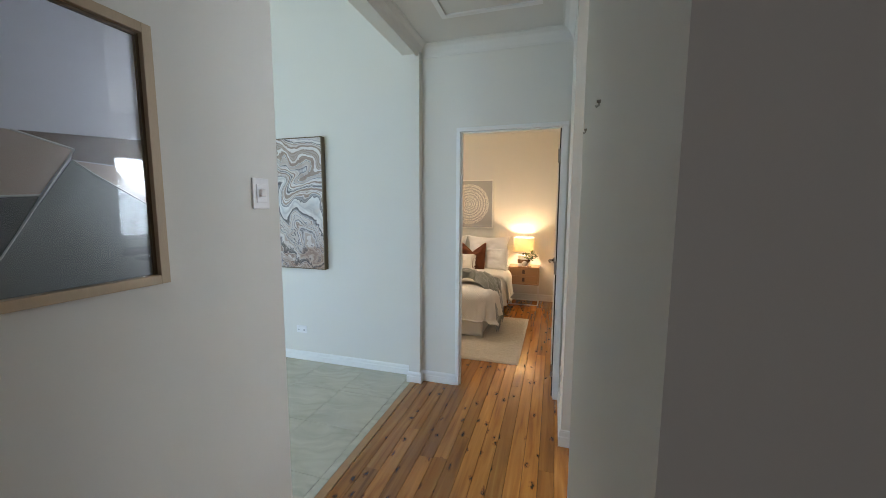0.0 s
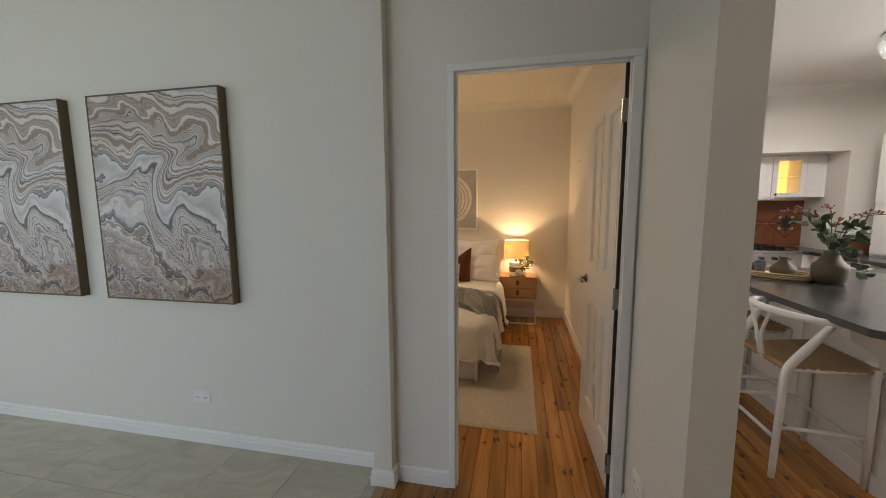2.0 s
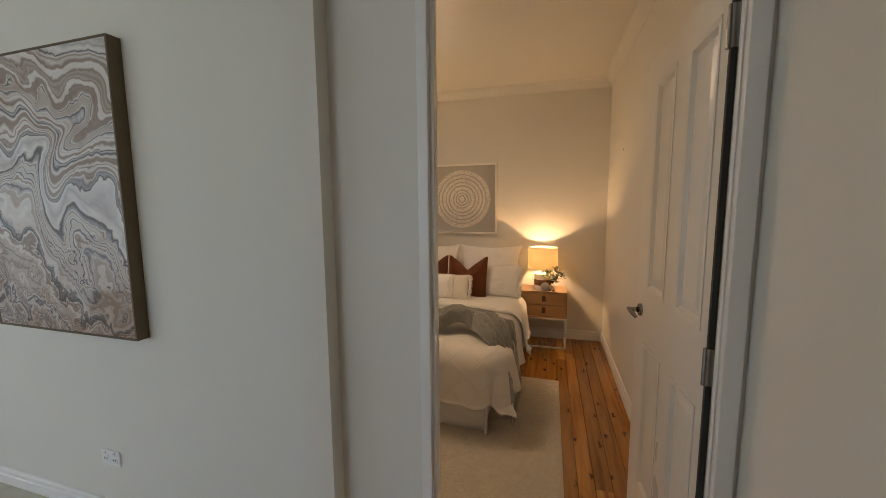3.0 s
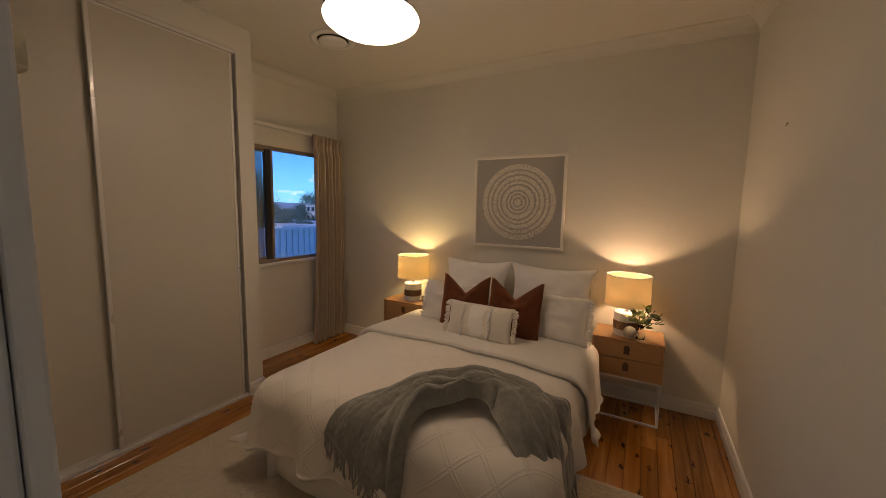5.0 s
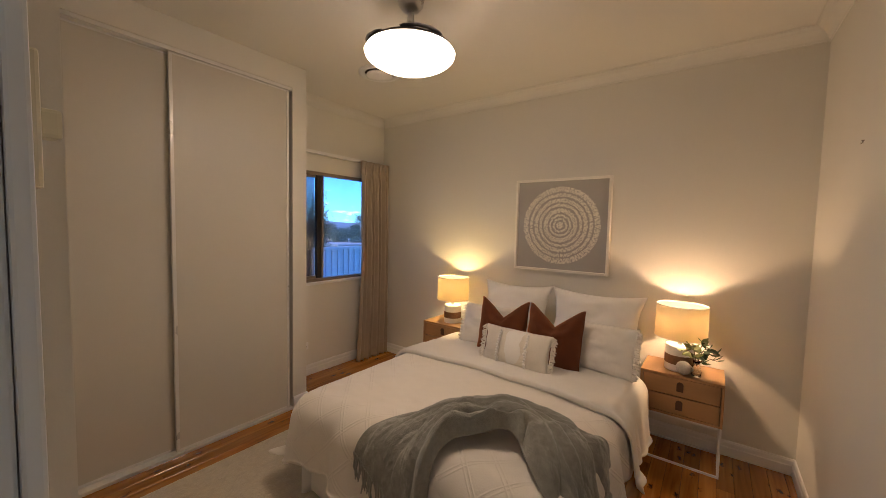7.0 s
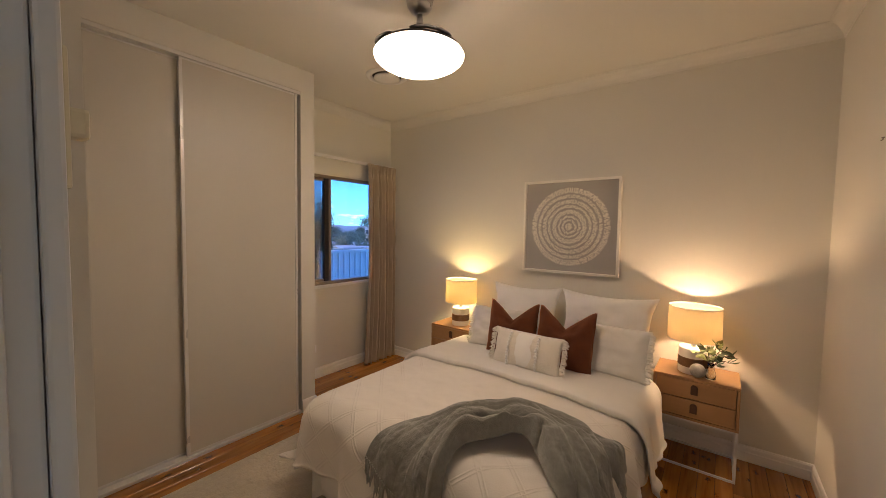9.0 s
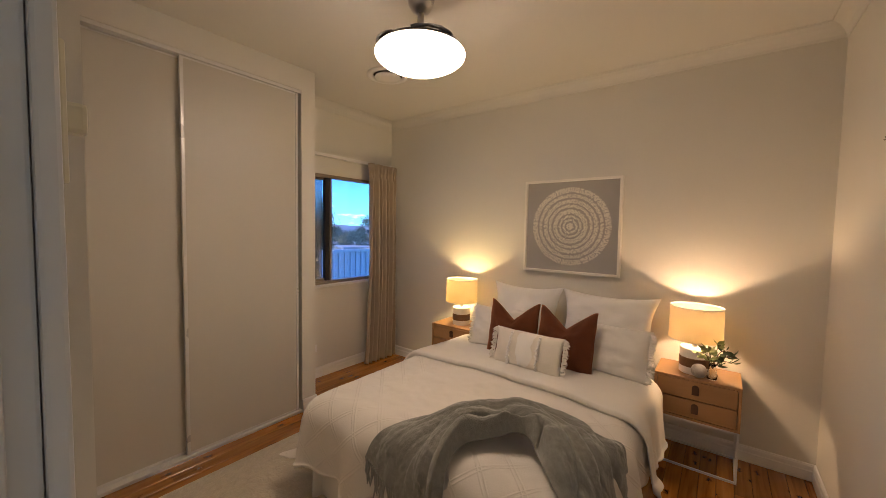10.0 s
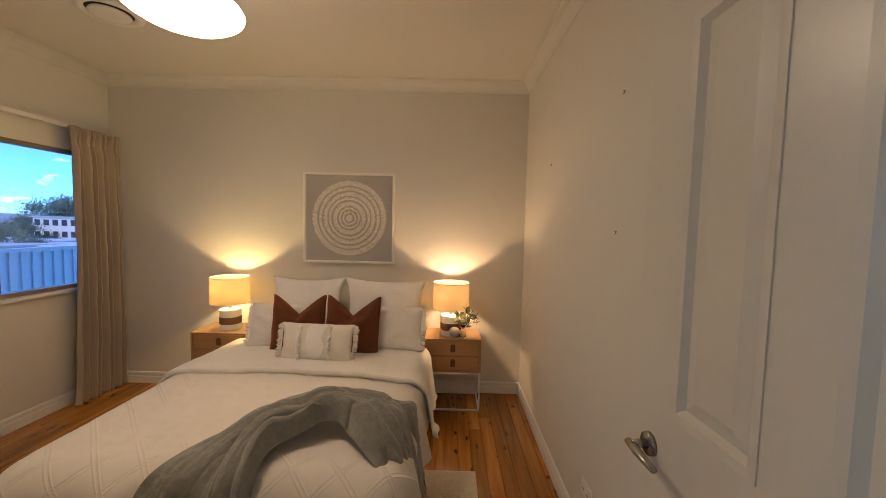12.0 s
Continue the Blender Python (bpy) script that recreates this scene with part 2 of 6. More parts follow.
def pine():
    """Varnished knotty pine: long grain, dark knots, a tone for each board."""
    m = bpy.data.materials.new("varnished_knotty_pine")
    m.use_nodes = True
    n, l, b = tree_of(m)
    g, oi = n.new("ShaderNodeNewGeometry"), n.new("ShaderNodeObjectInfo")
    off = n.new("ShaderNodeVectorMath")
    off.operation = "MULTIPLY_ADD"
    cmb = n.new("ShaderNodeCombineXYZ")
    for k in (0, 1):
        l.new(oi.outputs["Random"], cmb.inputs[k])
    l.new(cmb.outputs[0], off.inputs[0])
    off.inputs[1].default_value = (7.3, 31.7, 0)
    l.new(g.outputs["Position"], off.inputs[2])
    mp = n.new("ShaderNodeMapping")
    mp.inputs["Scale"].default_value = (26, 1.6, 1)
    l.new(off.outputs[0], mp.inputs[0])
    grain = n.new("ShaderNodeTexNoise")
    grain.inputs["Scale"].default_value, grain.inputs["Detail"].default_value, grain.inputs["Distortion"].default_value = 1.0, 6, 0.6
    l.new(mp.outputs[0], grain.inputs[0])
    tone = ramp(n, [(0.30, (0.27, 0.092, 0.013)), (0.45, (0.42, 0.165, 0.027)), (0.58, (0.49, 0.205, 0.038)), (0.72, (0.58, 0.265, 0.056))])
    l.new(grain.outputs[0], tone.inputs[0])
    hs = n.new("ShaderNodeHueSaturation")
    vr = n.new("ShaderNodeMapRange")
    vr.inputs["To Min"].default_value, vr.inputs["To Max"].default_value = 0.66, 1.10
    l.new(oi.outputs["Random"], vr.inputs[0])
    l.new(vr.outputs[0], hs.inputs["Value"])
    l.new(tone.outputs[0], hs.inputs["Color"])
    mk = n.new("ShaderNodeMapping")
    mk.inputs["Scale"].default_value = (7.5, 3.6, 1)
    l.new(off.outputs[0], mk.inputs[0])
    warp = n.new("ShaderNodeTexNoise")
    warp.inputs["Scale"].default_value = 9
    l.new(mk.outputs[0], warp.inputs[0])
    wadd = n.new("ShaderNodeVectorMath")
    wadd.operation = "MULTIPLY_ADD"
    wadd.inputs[1].default_value = (0.34, 0.34, 0)
    l.new(warp.outputs[1], wadd.inputs[0])
    l.new(mk.outputs[0], wadd.inputs[2])
    vo = n.new("ShaderNodeTexVoronoi")
    vo.voronoi_dimensions = "2D"
    vo.inputs["Scale"].default_value = 1.0
    l.new(wadd.outputs[0], vo.inputs["Vector"])
    kr = ramp(n, [(0.0, (0.04, 0.025, 0.018)), (0.038, (0.07, 0.04, 0.025)), (0.055, (0.45, 0.33, 0.25)), (0.12, (1, 1, 1))])
    l.new(vo.outputs["Distance"], kr.inputs[0])
    mu = n.new("ShaderNodeMix")
    mu.data_type, mu.blend_type = "RGBA", "MULTIPLY"
    mu.inputs[0].default_value = 0.93
    l.new(hs.outputs[0], mu.inputs[6])
    l.new(kr.outputs[0], mu.inputs[7])
    l.new(mu.outputs[2], b.inputs["Base Color"])
    b.inputs["Roughness"].default_value = 0.2
    b.inputs["Coat Weight"].default_value, b.inputs["Coat Roughness"].default_value = 0.35, 0.09
    lo = n.new("ShaderNodeTexNoise")
    lo.inputs["Scale"].default_value = 14
    l.new(g.outputs["Position"], lo.inputs[0])
    bp = n.new("ShaderNodeBump")
    bp.inputs["Strength"].default_value, bp.inputs["Distance"].default_value = 0.22, 0.003
    l.new(lo.outputs[0], bp.inputs["Height"])
    l.new(bp.outputs[0], b.inputs["Normal"])
    l.new(bp.outputs[0], b.inputs["Coat Normal"])
    return m


def veined(name, stops, scale, warp_scale, warp, rough):
    """Flowing bands, as in poured paint or veined stone."""
    m = bpy.data.materials.new(name)
    m.use_nodes = True
    n, l, b = tree_of(m)
    g = n.new("ShaderNodeTexCoord")
    w = n.new("ShaderNodeTexNoise")
    w.inputs["Scale"].default_value, w.inputs["Detail"].default_value = warp_scale, 3
    l.new(g.outputs["Object"], w.inputs[0])
    va = n.new("ShaderNodeVectorMath")
    va.operation = "MULTIPLY_ADD"
    va.inputs[1].default_value = (warp, warp, warp)
    l.new(w.outputs[1], va.inputs[0])
    l.new(g.outputs["Object"], va.inputs[2])
    mp = n.new("ShaderNodeMapping")
    mp.inputs["Scale"].default_value = scale
    l.new(va.outputs[0], mp.inputs[0])
    no = n.new("ShaderNodeTexNoise")
    no.inputs["Scale"].default_value, no.inputs["Detail"].default_value, no.inputs["Distortion"].default_value = 1.0, 4, 1.8
    l.new(mp.outputs[0], no.inputs[0])
    r = ramp(n, stops)
    l.new(no.outputs[0], r.inputs[0])
    l.new(r.outputs[0], b.inputs["Base Color"])
    b.inputs["Roughness"].default_value = rough
    return m


def tile_glaze():
    m = veined("pale_green_grey_floor_tile", [(0.3, (0.46, 0.44, 0.35)), (0.5, (0.53, 0.505, 0.41)), (0.7, (0.595, 0.57, 0.47))], (2.2, 6, 2), 2.0, 0.4, 0.22)
    n, l, b = tree_of(m)
    oi = n.new("ShaderNodeObjectInfo")
    tc = [k for k in n if k.bl_idname == "ShaderNodeTexCoord"][0]
    va = [k for k in n if k.bl_idname == "ShaderNodeVectorMath"][0]
    ad = n.new("ShaderNodeVectorMath")
    ad.operation = "MULTIPLY_ADD"
    ad.inputs[1].default_value = (9, 9, 9)
    l.new(oi.outputs["Random"], ad.inputs[0])
    l.new(tc.outputs["Object"], ad.inputs[2])
    l.new(ad.outputs[0], va.inputs[2])
    return m


PINE = pine()
TILE = tile_glaze()
GROUT = mat("grey_grout", (0.25, 0.24, 0.21), 0.9, vary=0.15, fine=200)
def poured():
    """Poured paint: one warped field of flowing strata, finer and browner towards the hem of the sheet."""
    m = bpy.data.materials.new("poured_paint")
    m.use_nodes = True
    n, l, b = tree_of(m)
    tc = n.new("ShaderNodeTexCoord")

    def noise_at(src, scale, detail, distortion):
        k = n.new("ShaderNodeTexNoise")
        k.inputs["Scale"].default_value, k.inputs["Detail"].default_value, k.inputs["Distortion"].default_value = scale, detail, distortion
        l.new(src, k.inputs[0])
        return k.outputs[0]

    def maths(op, *ins):
        k = n.new("ShaderNodeMath")
        k.operation = op
        for i, v in enumerate(ins):
            if isinstance(v, (int, float)):
                k.inputs[i].default_value = v
            else:
                l.new(v, k.inputs[i])
        return k.outputs[0]

    p = tc.outputs["Object"]
    sep = n.new("ShaderNodeSeparateXYZ")
    l.new(p, sep.inputs[0])
    x, z = sep.outputs[0], sep.outputs[2]
    broad = noise_at(p, 1.7, 1.0, 1.1)
    middle = noise_at(p, 4.2, 2.0, 1.6)
    small = noise_at(p, 13.0, 3.0, 1.2)
    # strata: height plus a slow swirl, with smaller eddies
    h = maths("MULTIPLY_ADD", broad, 0.95, maths("MULTIPLY_ADD", x, 0.40, z))
    h = maths("MULTIPLY_ADD", middle, 0.13, h)
    hem = n.new("ShaderNodeMapRange")
    hem.inputs["From Min"].default_value, hem.inputs["From Max"].default_value = 0.50, 0.02
    l.new(z, hem.inputs[0])
    h = maths("ADD", h, maths("MULTIPLY", small, maths("MULTIPLY_ADD", hem.outputs[0], 0.20, 0.035)))
    line = n.new("ShaderNodeCombineXYZ")
    l.new(maths("MULTIPLY", h, 5.6), line.inputs[0])
    bands = noise_at(line.outputs[0], 1.0, 3.0, 0.0)
    r = ramp(n, [(0.27, (0.05, 0.045, 0.05)), (0.32, (0.22, 0.21, 0.235)), (0.375, (0.62, 0.60, 0.59)), (0.42, (0.78, 0.75, 0.72)), (0.440, (0.06, 0.05, 0.055)), (0.458, (0.44, 0.42, 0.43)), (0.485, (0.78, 0.74, 0.70)), (0.512, (0.29, 0.20, 0.155)), (0.535, (0.52, 0.45, 0.40)), (0.558, (0.80, 0.77, 0.74)), (0.583, (0.30, 0.30, 0.34)), (0.595, (0.05, 0.04, 0.05)), (0.62, (0.66, 0.62, 0.59)), (0.68, (0.40, 0.28, 0.22)), (0.74, (0.16, 0.085, 0.06))])
    l.new(bands, r.inputs[0])
    brown = n.new("ShaderNodeMix")
    brown.data_type, brown.blend_type = "RGBA", "MULTIPLY"
    brown.inputs[7].default_value = (0.62, 0.47, 0.39, 1)
    l.new(maths("ADD", maths("MULTIPLY", hem.outputs[0], maths("MULTIPLY", middle, 1.5)), maths("MULTIPLY", maths("MAXIMUM", maths("SUBTRACT", middle, 0.47), 0.0), 2.2)), brown.inputs[0])
    deep = n.new("ShaderNodeHueSaturation")
    deep.inputs["Saturation"].default_value, deep.inputs["Value"].default_value = 1.0, 0.92
    l.new(r.outputs[0], deep.inputs["Color"])
    l.new(deep.outputs[0], brown.inputs[6])
    l.new(brown.outputs[2], b.inputs["Base Color"])
    b.inputs["Roughness"].default_value = 0.5
    bp = n.new("ShaderNodeBump")
    bp.inputs["Strength"].default_value, bp.inputs["Distance"].default_value = 0.15, 0.001
    l.new(bands, bp.inputs["Height"])
    l.new(bp.outputs[0], b.inputs["Normal"])
    return m


POUR = poured()
ABS_SKY = mat("abstract_lavender_grey", (0.54, 0.54, 0.61), 0.35, vary=0.18, scale=4, fine=30, bump=0.1)
ABS_DARK = mat("abstract_green_grey", (0.115, 0.122, 0.122), 0.35, vary=0.45, scale=6, fine=30, bump=0.1)
ABS_BROWN = mat("abstract_umber", (0.085, 0.05, 0.042), 0.35, vary=0.2, scale=6, fine=30)
ABS_TAUPE = mat("abstract_taupe", (0.31, 0.235, 0.20), 0.35, vary=0.25, scale=6, fine=30)
ABS_BLACK = mat("abstract_charcoal", (0.05, 0.05, 0.05), 0.35, vary=0.3, scale=6, fine=30)
ABS_LINE = mat("abstract_white_line", (0.5, 0.49, 0.48), 0.4, vary=0.1)


def quilted():
    """White cotton cover with a border of stitched lattice lines."""
    m = mat("white_lattice_cotton", (0.80, 0.75, 0.68), 0.85, vary=0.03, scale=5, fine=160, bump=0.35, depth=0.003, sheen=0.2)
    n, l, b = tree_of(m)
    g = n.new("ShaderNodeUVMap")
    sep = n.new("ShaderNodeSeparateXYZ")
    l.new(g.outputs[0], sep.inputs[0])
    outs = []
    for op in ("ADD", "SUBTRACT"):
        a = n.new("ShaderNodeMath")
        a.operation = op
        l.new(sep.outputs[0], a.inputs[0])
        l.new(sep.outputs[1], a.inputs[1])
        d = n.new("ShaderNodeMath")
        d.operation = "PINGPONG"
        d.inputs[1].default_value = 0.095
        l.new(a.outputs[0], d.inputs[0])
        r = n.new("ShaderNodeMapRange")
        r.inputs["From Min"].default_value, r.inputs["From Max"].default_value = 0.0, 0.0075
        r.inputs["To Min"].default_value, r.inputs["To Max"].default_value = 1.0, 0.0
        off = n.new("ShaderNodeMath")
        off.operation = "SUBTRACT"
        off.inputs[1].default_value = 0.011
        l.new(d.outputs[0], off.inputs[0])
        ab = n.new("ShaderNodeMath")
        ab.operation = "ABSOLUTE"
        l.new(off.outputs[0], ab.inputs[0])
        l.new(ab.outputs[0], r.inputs[0])
        outs.append(r.outputs[0])
    mx = n.new("ShaderNodeMath")
    mx.operation = "MAXIMUM"
    l.new(outs[0], mx.inputs[0])
    l.new(outs[1], mx.inputs[1])
    hem = []
    for out, a, b_ in ((sep.outputs[1], 4.62, 4.48), (sep.outputs[0], -1.80, -2.0), (sep.outputs[0], -0.9, -0.75)):
        r = n.new("ShaderNodeMapRange")
        r.inputs["From Min"].default_value, r.inputs["From Max"].default_value = a, b_
        l.new(out, r.inputs[0])
        hem.append(r.outputs[0])
    for k in hem[1:]:
        m2 = n.new("ShaderNodeMath")
        m2.operation = "MAXIMUM"
        l.new(hem[0], m2.inputs[0])
        l.new(k, m2.inputs[1])
        hem[0] = m2.outputs[0]
    ml = n.new("ShaderNodeMath")
    ml.operation = "MULTIPLY"
    l.new(mx.outputs[0], ml.inputs[0])
    l.new(hem[0], ml.inputs[1])
    bp = n.new("ShaderNodeBump")
    bp.inputs["Strength"].default_value, bp.inputs["Distance"].default_value = 0.42, 0.006
    l.new(ml.outputs[0], bp.inputs["Height"])
    old = [k for k in n if k.bl_idname == "ShaderNodeBump" and k != bp][0]
    l.new(old.outputs[0], bp.inputs["Normal"])
    l.new(bp.outputs[0], b.inputs["Normal"])
    return m


QUILT = quilted()
RUG = mat("cream_wool_rug", (0.55, 0.48, 0.37), 0.95, vary=0.24, scale=26, fine=110, bump=0.9, depth=0.008, sheen=0.3)


def rug_pattern():
    n, l, b = tree_of(RUG)
    g = n.new("ShaderNodeNewGeometry")
    v = n.new("ShaderNodeTexVoronoi")
    v.feature = "DISTANCE_TO_EDGE"
    v.inputs["Scale"].default_value = 17
    w = n.new("ShaderNodeTexNoise")
    w.inputs["Scale"].default_value = 12
    l.new(g.outputs["Position"], w.inputs[0])
    va = n.new("ShaderNodeVectorMath")
    va.operation = "MULTIPLY_ADD"
    va.inputs[1].default_value = (0.06, 0.06, 0)
    l.new(w.outputs[1], va.inputs[0])
    l.new(g.outputs["Position"], va.inputs[2])
    l.new(va.outputs[0], v.inputs["Vector"])
    bp = n.new("ShaderNodeBump")
    bp.inputs["Strength"].default_value, bp.inputs["Distance"].default_value = 0.8, 0.012
    l.new(v.outputs["Distance"], bp.inputs["Height"])
    old = [k for k in n if k.bl_idname == "ShaderNodeBump" and k != bp][0]
    l.new(old.outputs[0], bp.inputs["Normal"])
    l.new(bp.outputs[0], b.inputs["Normal"])


rug_pattern()

# ---- building helpers ----


def box(bm, x0, x1, y0, y1, z0, z1, bev=0.0, seg=2):
    m = Matrix.Translation(((x0 + x1) / 2, (y0 + y1) / 2, (z0 + z1) / 2)) @ Matrix.Diagonal((x1 - x0, y1 - y0, z1 - z0, 1))
    vs = bmesh.ops.create_cube(bm, size=1, matrix=m)["verts"]
    if bev:
        es = list({e for v in vs for e in v.link_edges})
        bmesh.ops.bevel(bm, geom=es, offset=bev, segments=seg, affect="EDGES", profile=0.6)
    return bm


def boxes(*dims, bev=0.0):
    bm = bmesh.new()
    for d in dims:
        box(bm, *d, bev=bev)
    return bm


def cone(bm, p, q, r0, r1, seg=16):
    p, q = Vector(p), Vector(q)
    m = Matrix.Translation((p + q) / 2) @ (q - p).to_track_quat("Z", "Y").to_matrix().to_4x4()
    bmesh.ops.create_cone(bm, cap_ends=True, segments=seg, radius1=r0, radius2=r1, depth=(q - p).length, matrix=m)
    return bm


def lathe(bm, prof, seg=32, at=(0, 0, 0), caps=True):
    rings = []
    for r, z in prof:
        rings.append([bm.verts.new((at[0] + r * math.cos(2 * math.pi * k / seg), at[1] + r * math.sin(2 * math.pi * k / seg), at[2] + z)) for k in range(seg)])
    for a, b in zip(rings, rings[1:]):
        for k in range(seg):
            bm.faces.new((a[k], a[(k + 1) % seg], b[(k + 1) % seg], b[k]))
    if caps:
        bm.faces.new(rings[0][::-1])
        bm.faces.new(rings[-1])
    return bm


def tube(bm, pts, r, seg=8, flat=1.0):
    """A round bar along pts; r is one radius or one for each point."""
    pts = [Vector(p) for p in pts]
    rs = r if isinstance(r, (list, tuple)) else [r] * len(pts)
    rings, side = [], None
    for i, p in enumerate(pts):
        d = (pts[min(i + 1, len(pts) - 1)] - pts[max(i - 1, 0)]).normalized()
        if side is None:
            side = d.cross(Vector((0, 0, 1)) if abs(d.z) < 0.9 else Vector((0, 1, 0))).normalized()
        side = (side - d * side.dot(d)).normalized()
        up = d.cross(side)
        rings.append([bm.verts.new(p + rs[i] * (math.cos(2 * math.pi * k / seg) * side + flat * math.sin(2 * math.pi * k / seg) * up)) for k in range(seg)])
    for a, b in zip(rings, rings[1:]):
        for k in range(seg):
            bm.faces.new((a[k], a[(k + 1) % seg], b[(k + 1) % seg], b[k]))
    bm.faces.new(rings[0][::-1])
    bm.faces.new(rings[-1])
    return bm


def smooth_path(pts, n):
    """Catmull-Rom through pts (tuples of any length), n steps a span."""
    a = np.array(pts, float)
    out = []
    for i in range(len(a) - 1):
        p0, p1, p2, p3 = a[max(i - 1, 0)], a[i], a[i + 1], a[min(i + 2, len(a) - 1)]
        for k in range(n):
            t = k / n
            out.append(0.5 * (2 * p1 + (p2 - p0) * t + (2 * p0 - 5 * p1 + 4 * p2 - p3) * t * t + (3 * p1 - p0 - 3 * p2 + p3) * t ** 3))
    out.append(a[-1])
    return out


def grid(bm, fn, nu, nv, uv=None):
    """A sheet from fn(u, v), u and v from 0 to 1."""
    vs = [[bm.verts.new(fn(i / nu, j / nv)) for j in range(nv + 1)] for i in range(nu + 1)]
    lay = bm.loops.layers.uv.verify() if uv else None
    for i in range(nu):
        for j in range(nv):
            f = bm.faces.new((vs[i][j], vs[i + 1][j], vs[i + 1][j + 1], vs[i][j + 1]))
            if uv:
                for lp, (a, b) in zip(f.loops, ((i, j), (i + 1, j), (i + 1, j + 1), (i, j + 1))):
                    lp[lay].uv = uv(a / nu, b / nv)
    return bm


def finish(me, bm, material, smooth):
    bmesh.ops.recalc_face_normals(bm, faces=bm.faces)
    bm.to_mesh(me)
    bm.free()
    if material:
        me.materials.append(material)
    if smooth:
        for p in me.polygons:
            p.use_smooth = True


def solid(name, bm, material, label="", category="", kind="", group="", smooth=False):
    """A top-level thing that is one mesh, its origin at its base."""
    vs = [v.co for v in bm.verts]
    base = Vector(((min(v.x for v in vs) + max(v.x for v in vs)) / 2, (min(v.y for v in vs) + max(v.y for v in vs)) / 2, min(v.z for v in vs)))
    bmesh.ops.translate(bm, verts=bm.verts, vec=-base)
    me = bpy.data.meshes.new(name)
    finish(me, bm, material, smooth)
    ob = new(name, me)
    ob.location = base
    return tagged(ob, label, category, group, kind)


def thing(name, at, label, category, group="", kind=""):
    ob = new(name)
    ob.location = at
    ob.empty_display_size = 0.1
    return tagged(ob, label, category, group, kind)


def part(name, bm, material, parent, label="", smooth=False):
    """One mesh under a thing or under a part; bm is in world places."""
    root, off = parent, Vector((0, 0, 0))
    while root is not None:
        off += root.location
        root = root.parent
    bmesh.ops.translate(bm, verts=bm.verts, vec=-off)
    me = bpy.data.meshes.new(name)
    finish(me, bm, material, smooth)
    ob = new(name, me)
    ob.parent = parent
    return tagged(ob, label)


def soft(ob, thick, offset=-1.0):
    m = ob.modifiers.new("thickness", "SOLIDIFY")
    m.thickness, m.offset = thick, offset
    return ob


# ---- structure ----
H = 2.73
HT = 3.60                                         # higher ceiling over the tiled room
# plan lines
BX0, BX1, BY0, BY1 = -3.485, 0.197, 3.284, 6.37     # bedroom
KX1, KY1 = 3.45, 6.40                             # kitchen
LX = -1.09                                        # hall's left face
DOOR_L, DOOR_R, DOOR_H = -0.742, 0.088, 2.102     # outside of the door frame


def wall(name, *dims, label="white painted plaster wall", material=None):
    return solid(name, boxes(*dims), material or WALL, label, "wall", "structure")


wall("wall_hall_left", (LX - 0.10, LX, -1.6, 1.668, -0.05, HT + 0.05))
wall("wall_nib", (-1.135, -1.034, 3.185, 3.245, -0.05, HT + 0.05), (-1.135, -1.0855, 3.245, 3.3095, -0.05, HT + 0.05), label="narrow white plaster nib at the end of the opening")
wall("beam_hall_left", (-1.17, -1.05, 1.668, 3.185, 2.665, HT + 0.05), label="shallow white plaster beam over the wide opening")
wall("wall_painting", (-6.6, -1.085, 3.31, 3.37, -0.05, HT + 0.05))
wall("wall_bedroom_door", (-1.085, DOOR_L, 3.245, BY0, -0.05, H + 0.05), (DOOR_R, 0.11, 3.245, BY0, -0.05, H + 0.05), (DOOR_L, DOOR_R, 3.245, BY0, DOOR_H, H + 0.05))
wall("wall_hall_right_near", (0.10, 0.227, 0.70, 1.80, -0.05, H + 0.05))
wall("wall_hall_right_far", (0.10, 0.227, 2.67, BY0, -0.05, H + 0.05))
wall("beam_hall_right", (0.10, 0.227, 1.80, 2.67, 2.70, H + 0.05), label="shallow white plaster beam over the kitchen opening")
wall("wall_front_room_north", (0.227, 2.7, 0.70, 0.80, -0.05, H + 0.05))
wall("wall_south", (-6.7, -4.3, -1.7, -1.6, -0.05, HT + 0.05), (-2.1, -1.19, -1.7, -1.6, -0.05, HT + 0.05), (-4.3, -2.1, -1.7, -1.6, -0.05, 0.9), (-4.3, -2.1, -1.7, -1.6, 2.2, HT + 0.05), (-1.19, -0.85, -1.7, -1.6, -0.05, H + 0.05), (0.15, 2.7, -1.7, -1.6, -0.05, H + 0.05), (-0.85, 0.15, -1.7, -1.6, -0.05, 0.95), (-0.85, 0.15, -1.7, -1.6, 2.05, H + 0.05))
wall("wall_front_room_east", (2.6, 2.7, -1.6, 0.70, -0.05, H + 0.05))
wall("wall_tiled_room_west", (-6.7, -6.6, -1.6, -1.0, -0.05, HT + 0.05), (-6.7, -6.6, 1.4, 3.41, -0.05, HT + 0.05), (-6.7, -6.6, -1.0, 1.4, -0.05, 0.85), (-6.7, -6.6, -1.0, 1.4, 2.35, HT + 0.05))
wall("wall_kitchen_south", (2.7, KX1 + 0.1, 0.70, 0.80, -0.05, H + 0.05))
wall("wall_kitchen_east", (KX1, KX1 + 0.1, 0.80, 2.6, -0.05, H + 0.05), (KX1, KX1 + 0.1, 4.8, KY1, -0.05, H + 0.05), (KX1, KX1 + 0.1, 2.6, 4.8, -0.05, 1.05), (KX1, KX1 + 0.1, 2.6, 4.8, 2.15, H + 0.05))
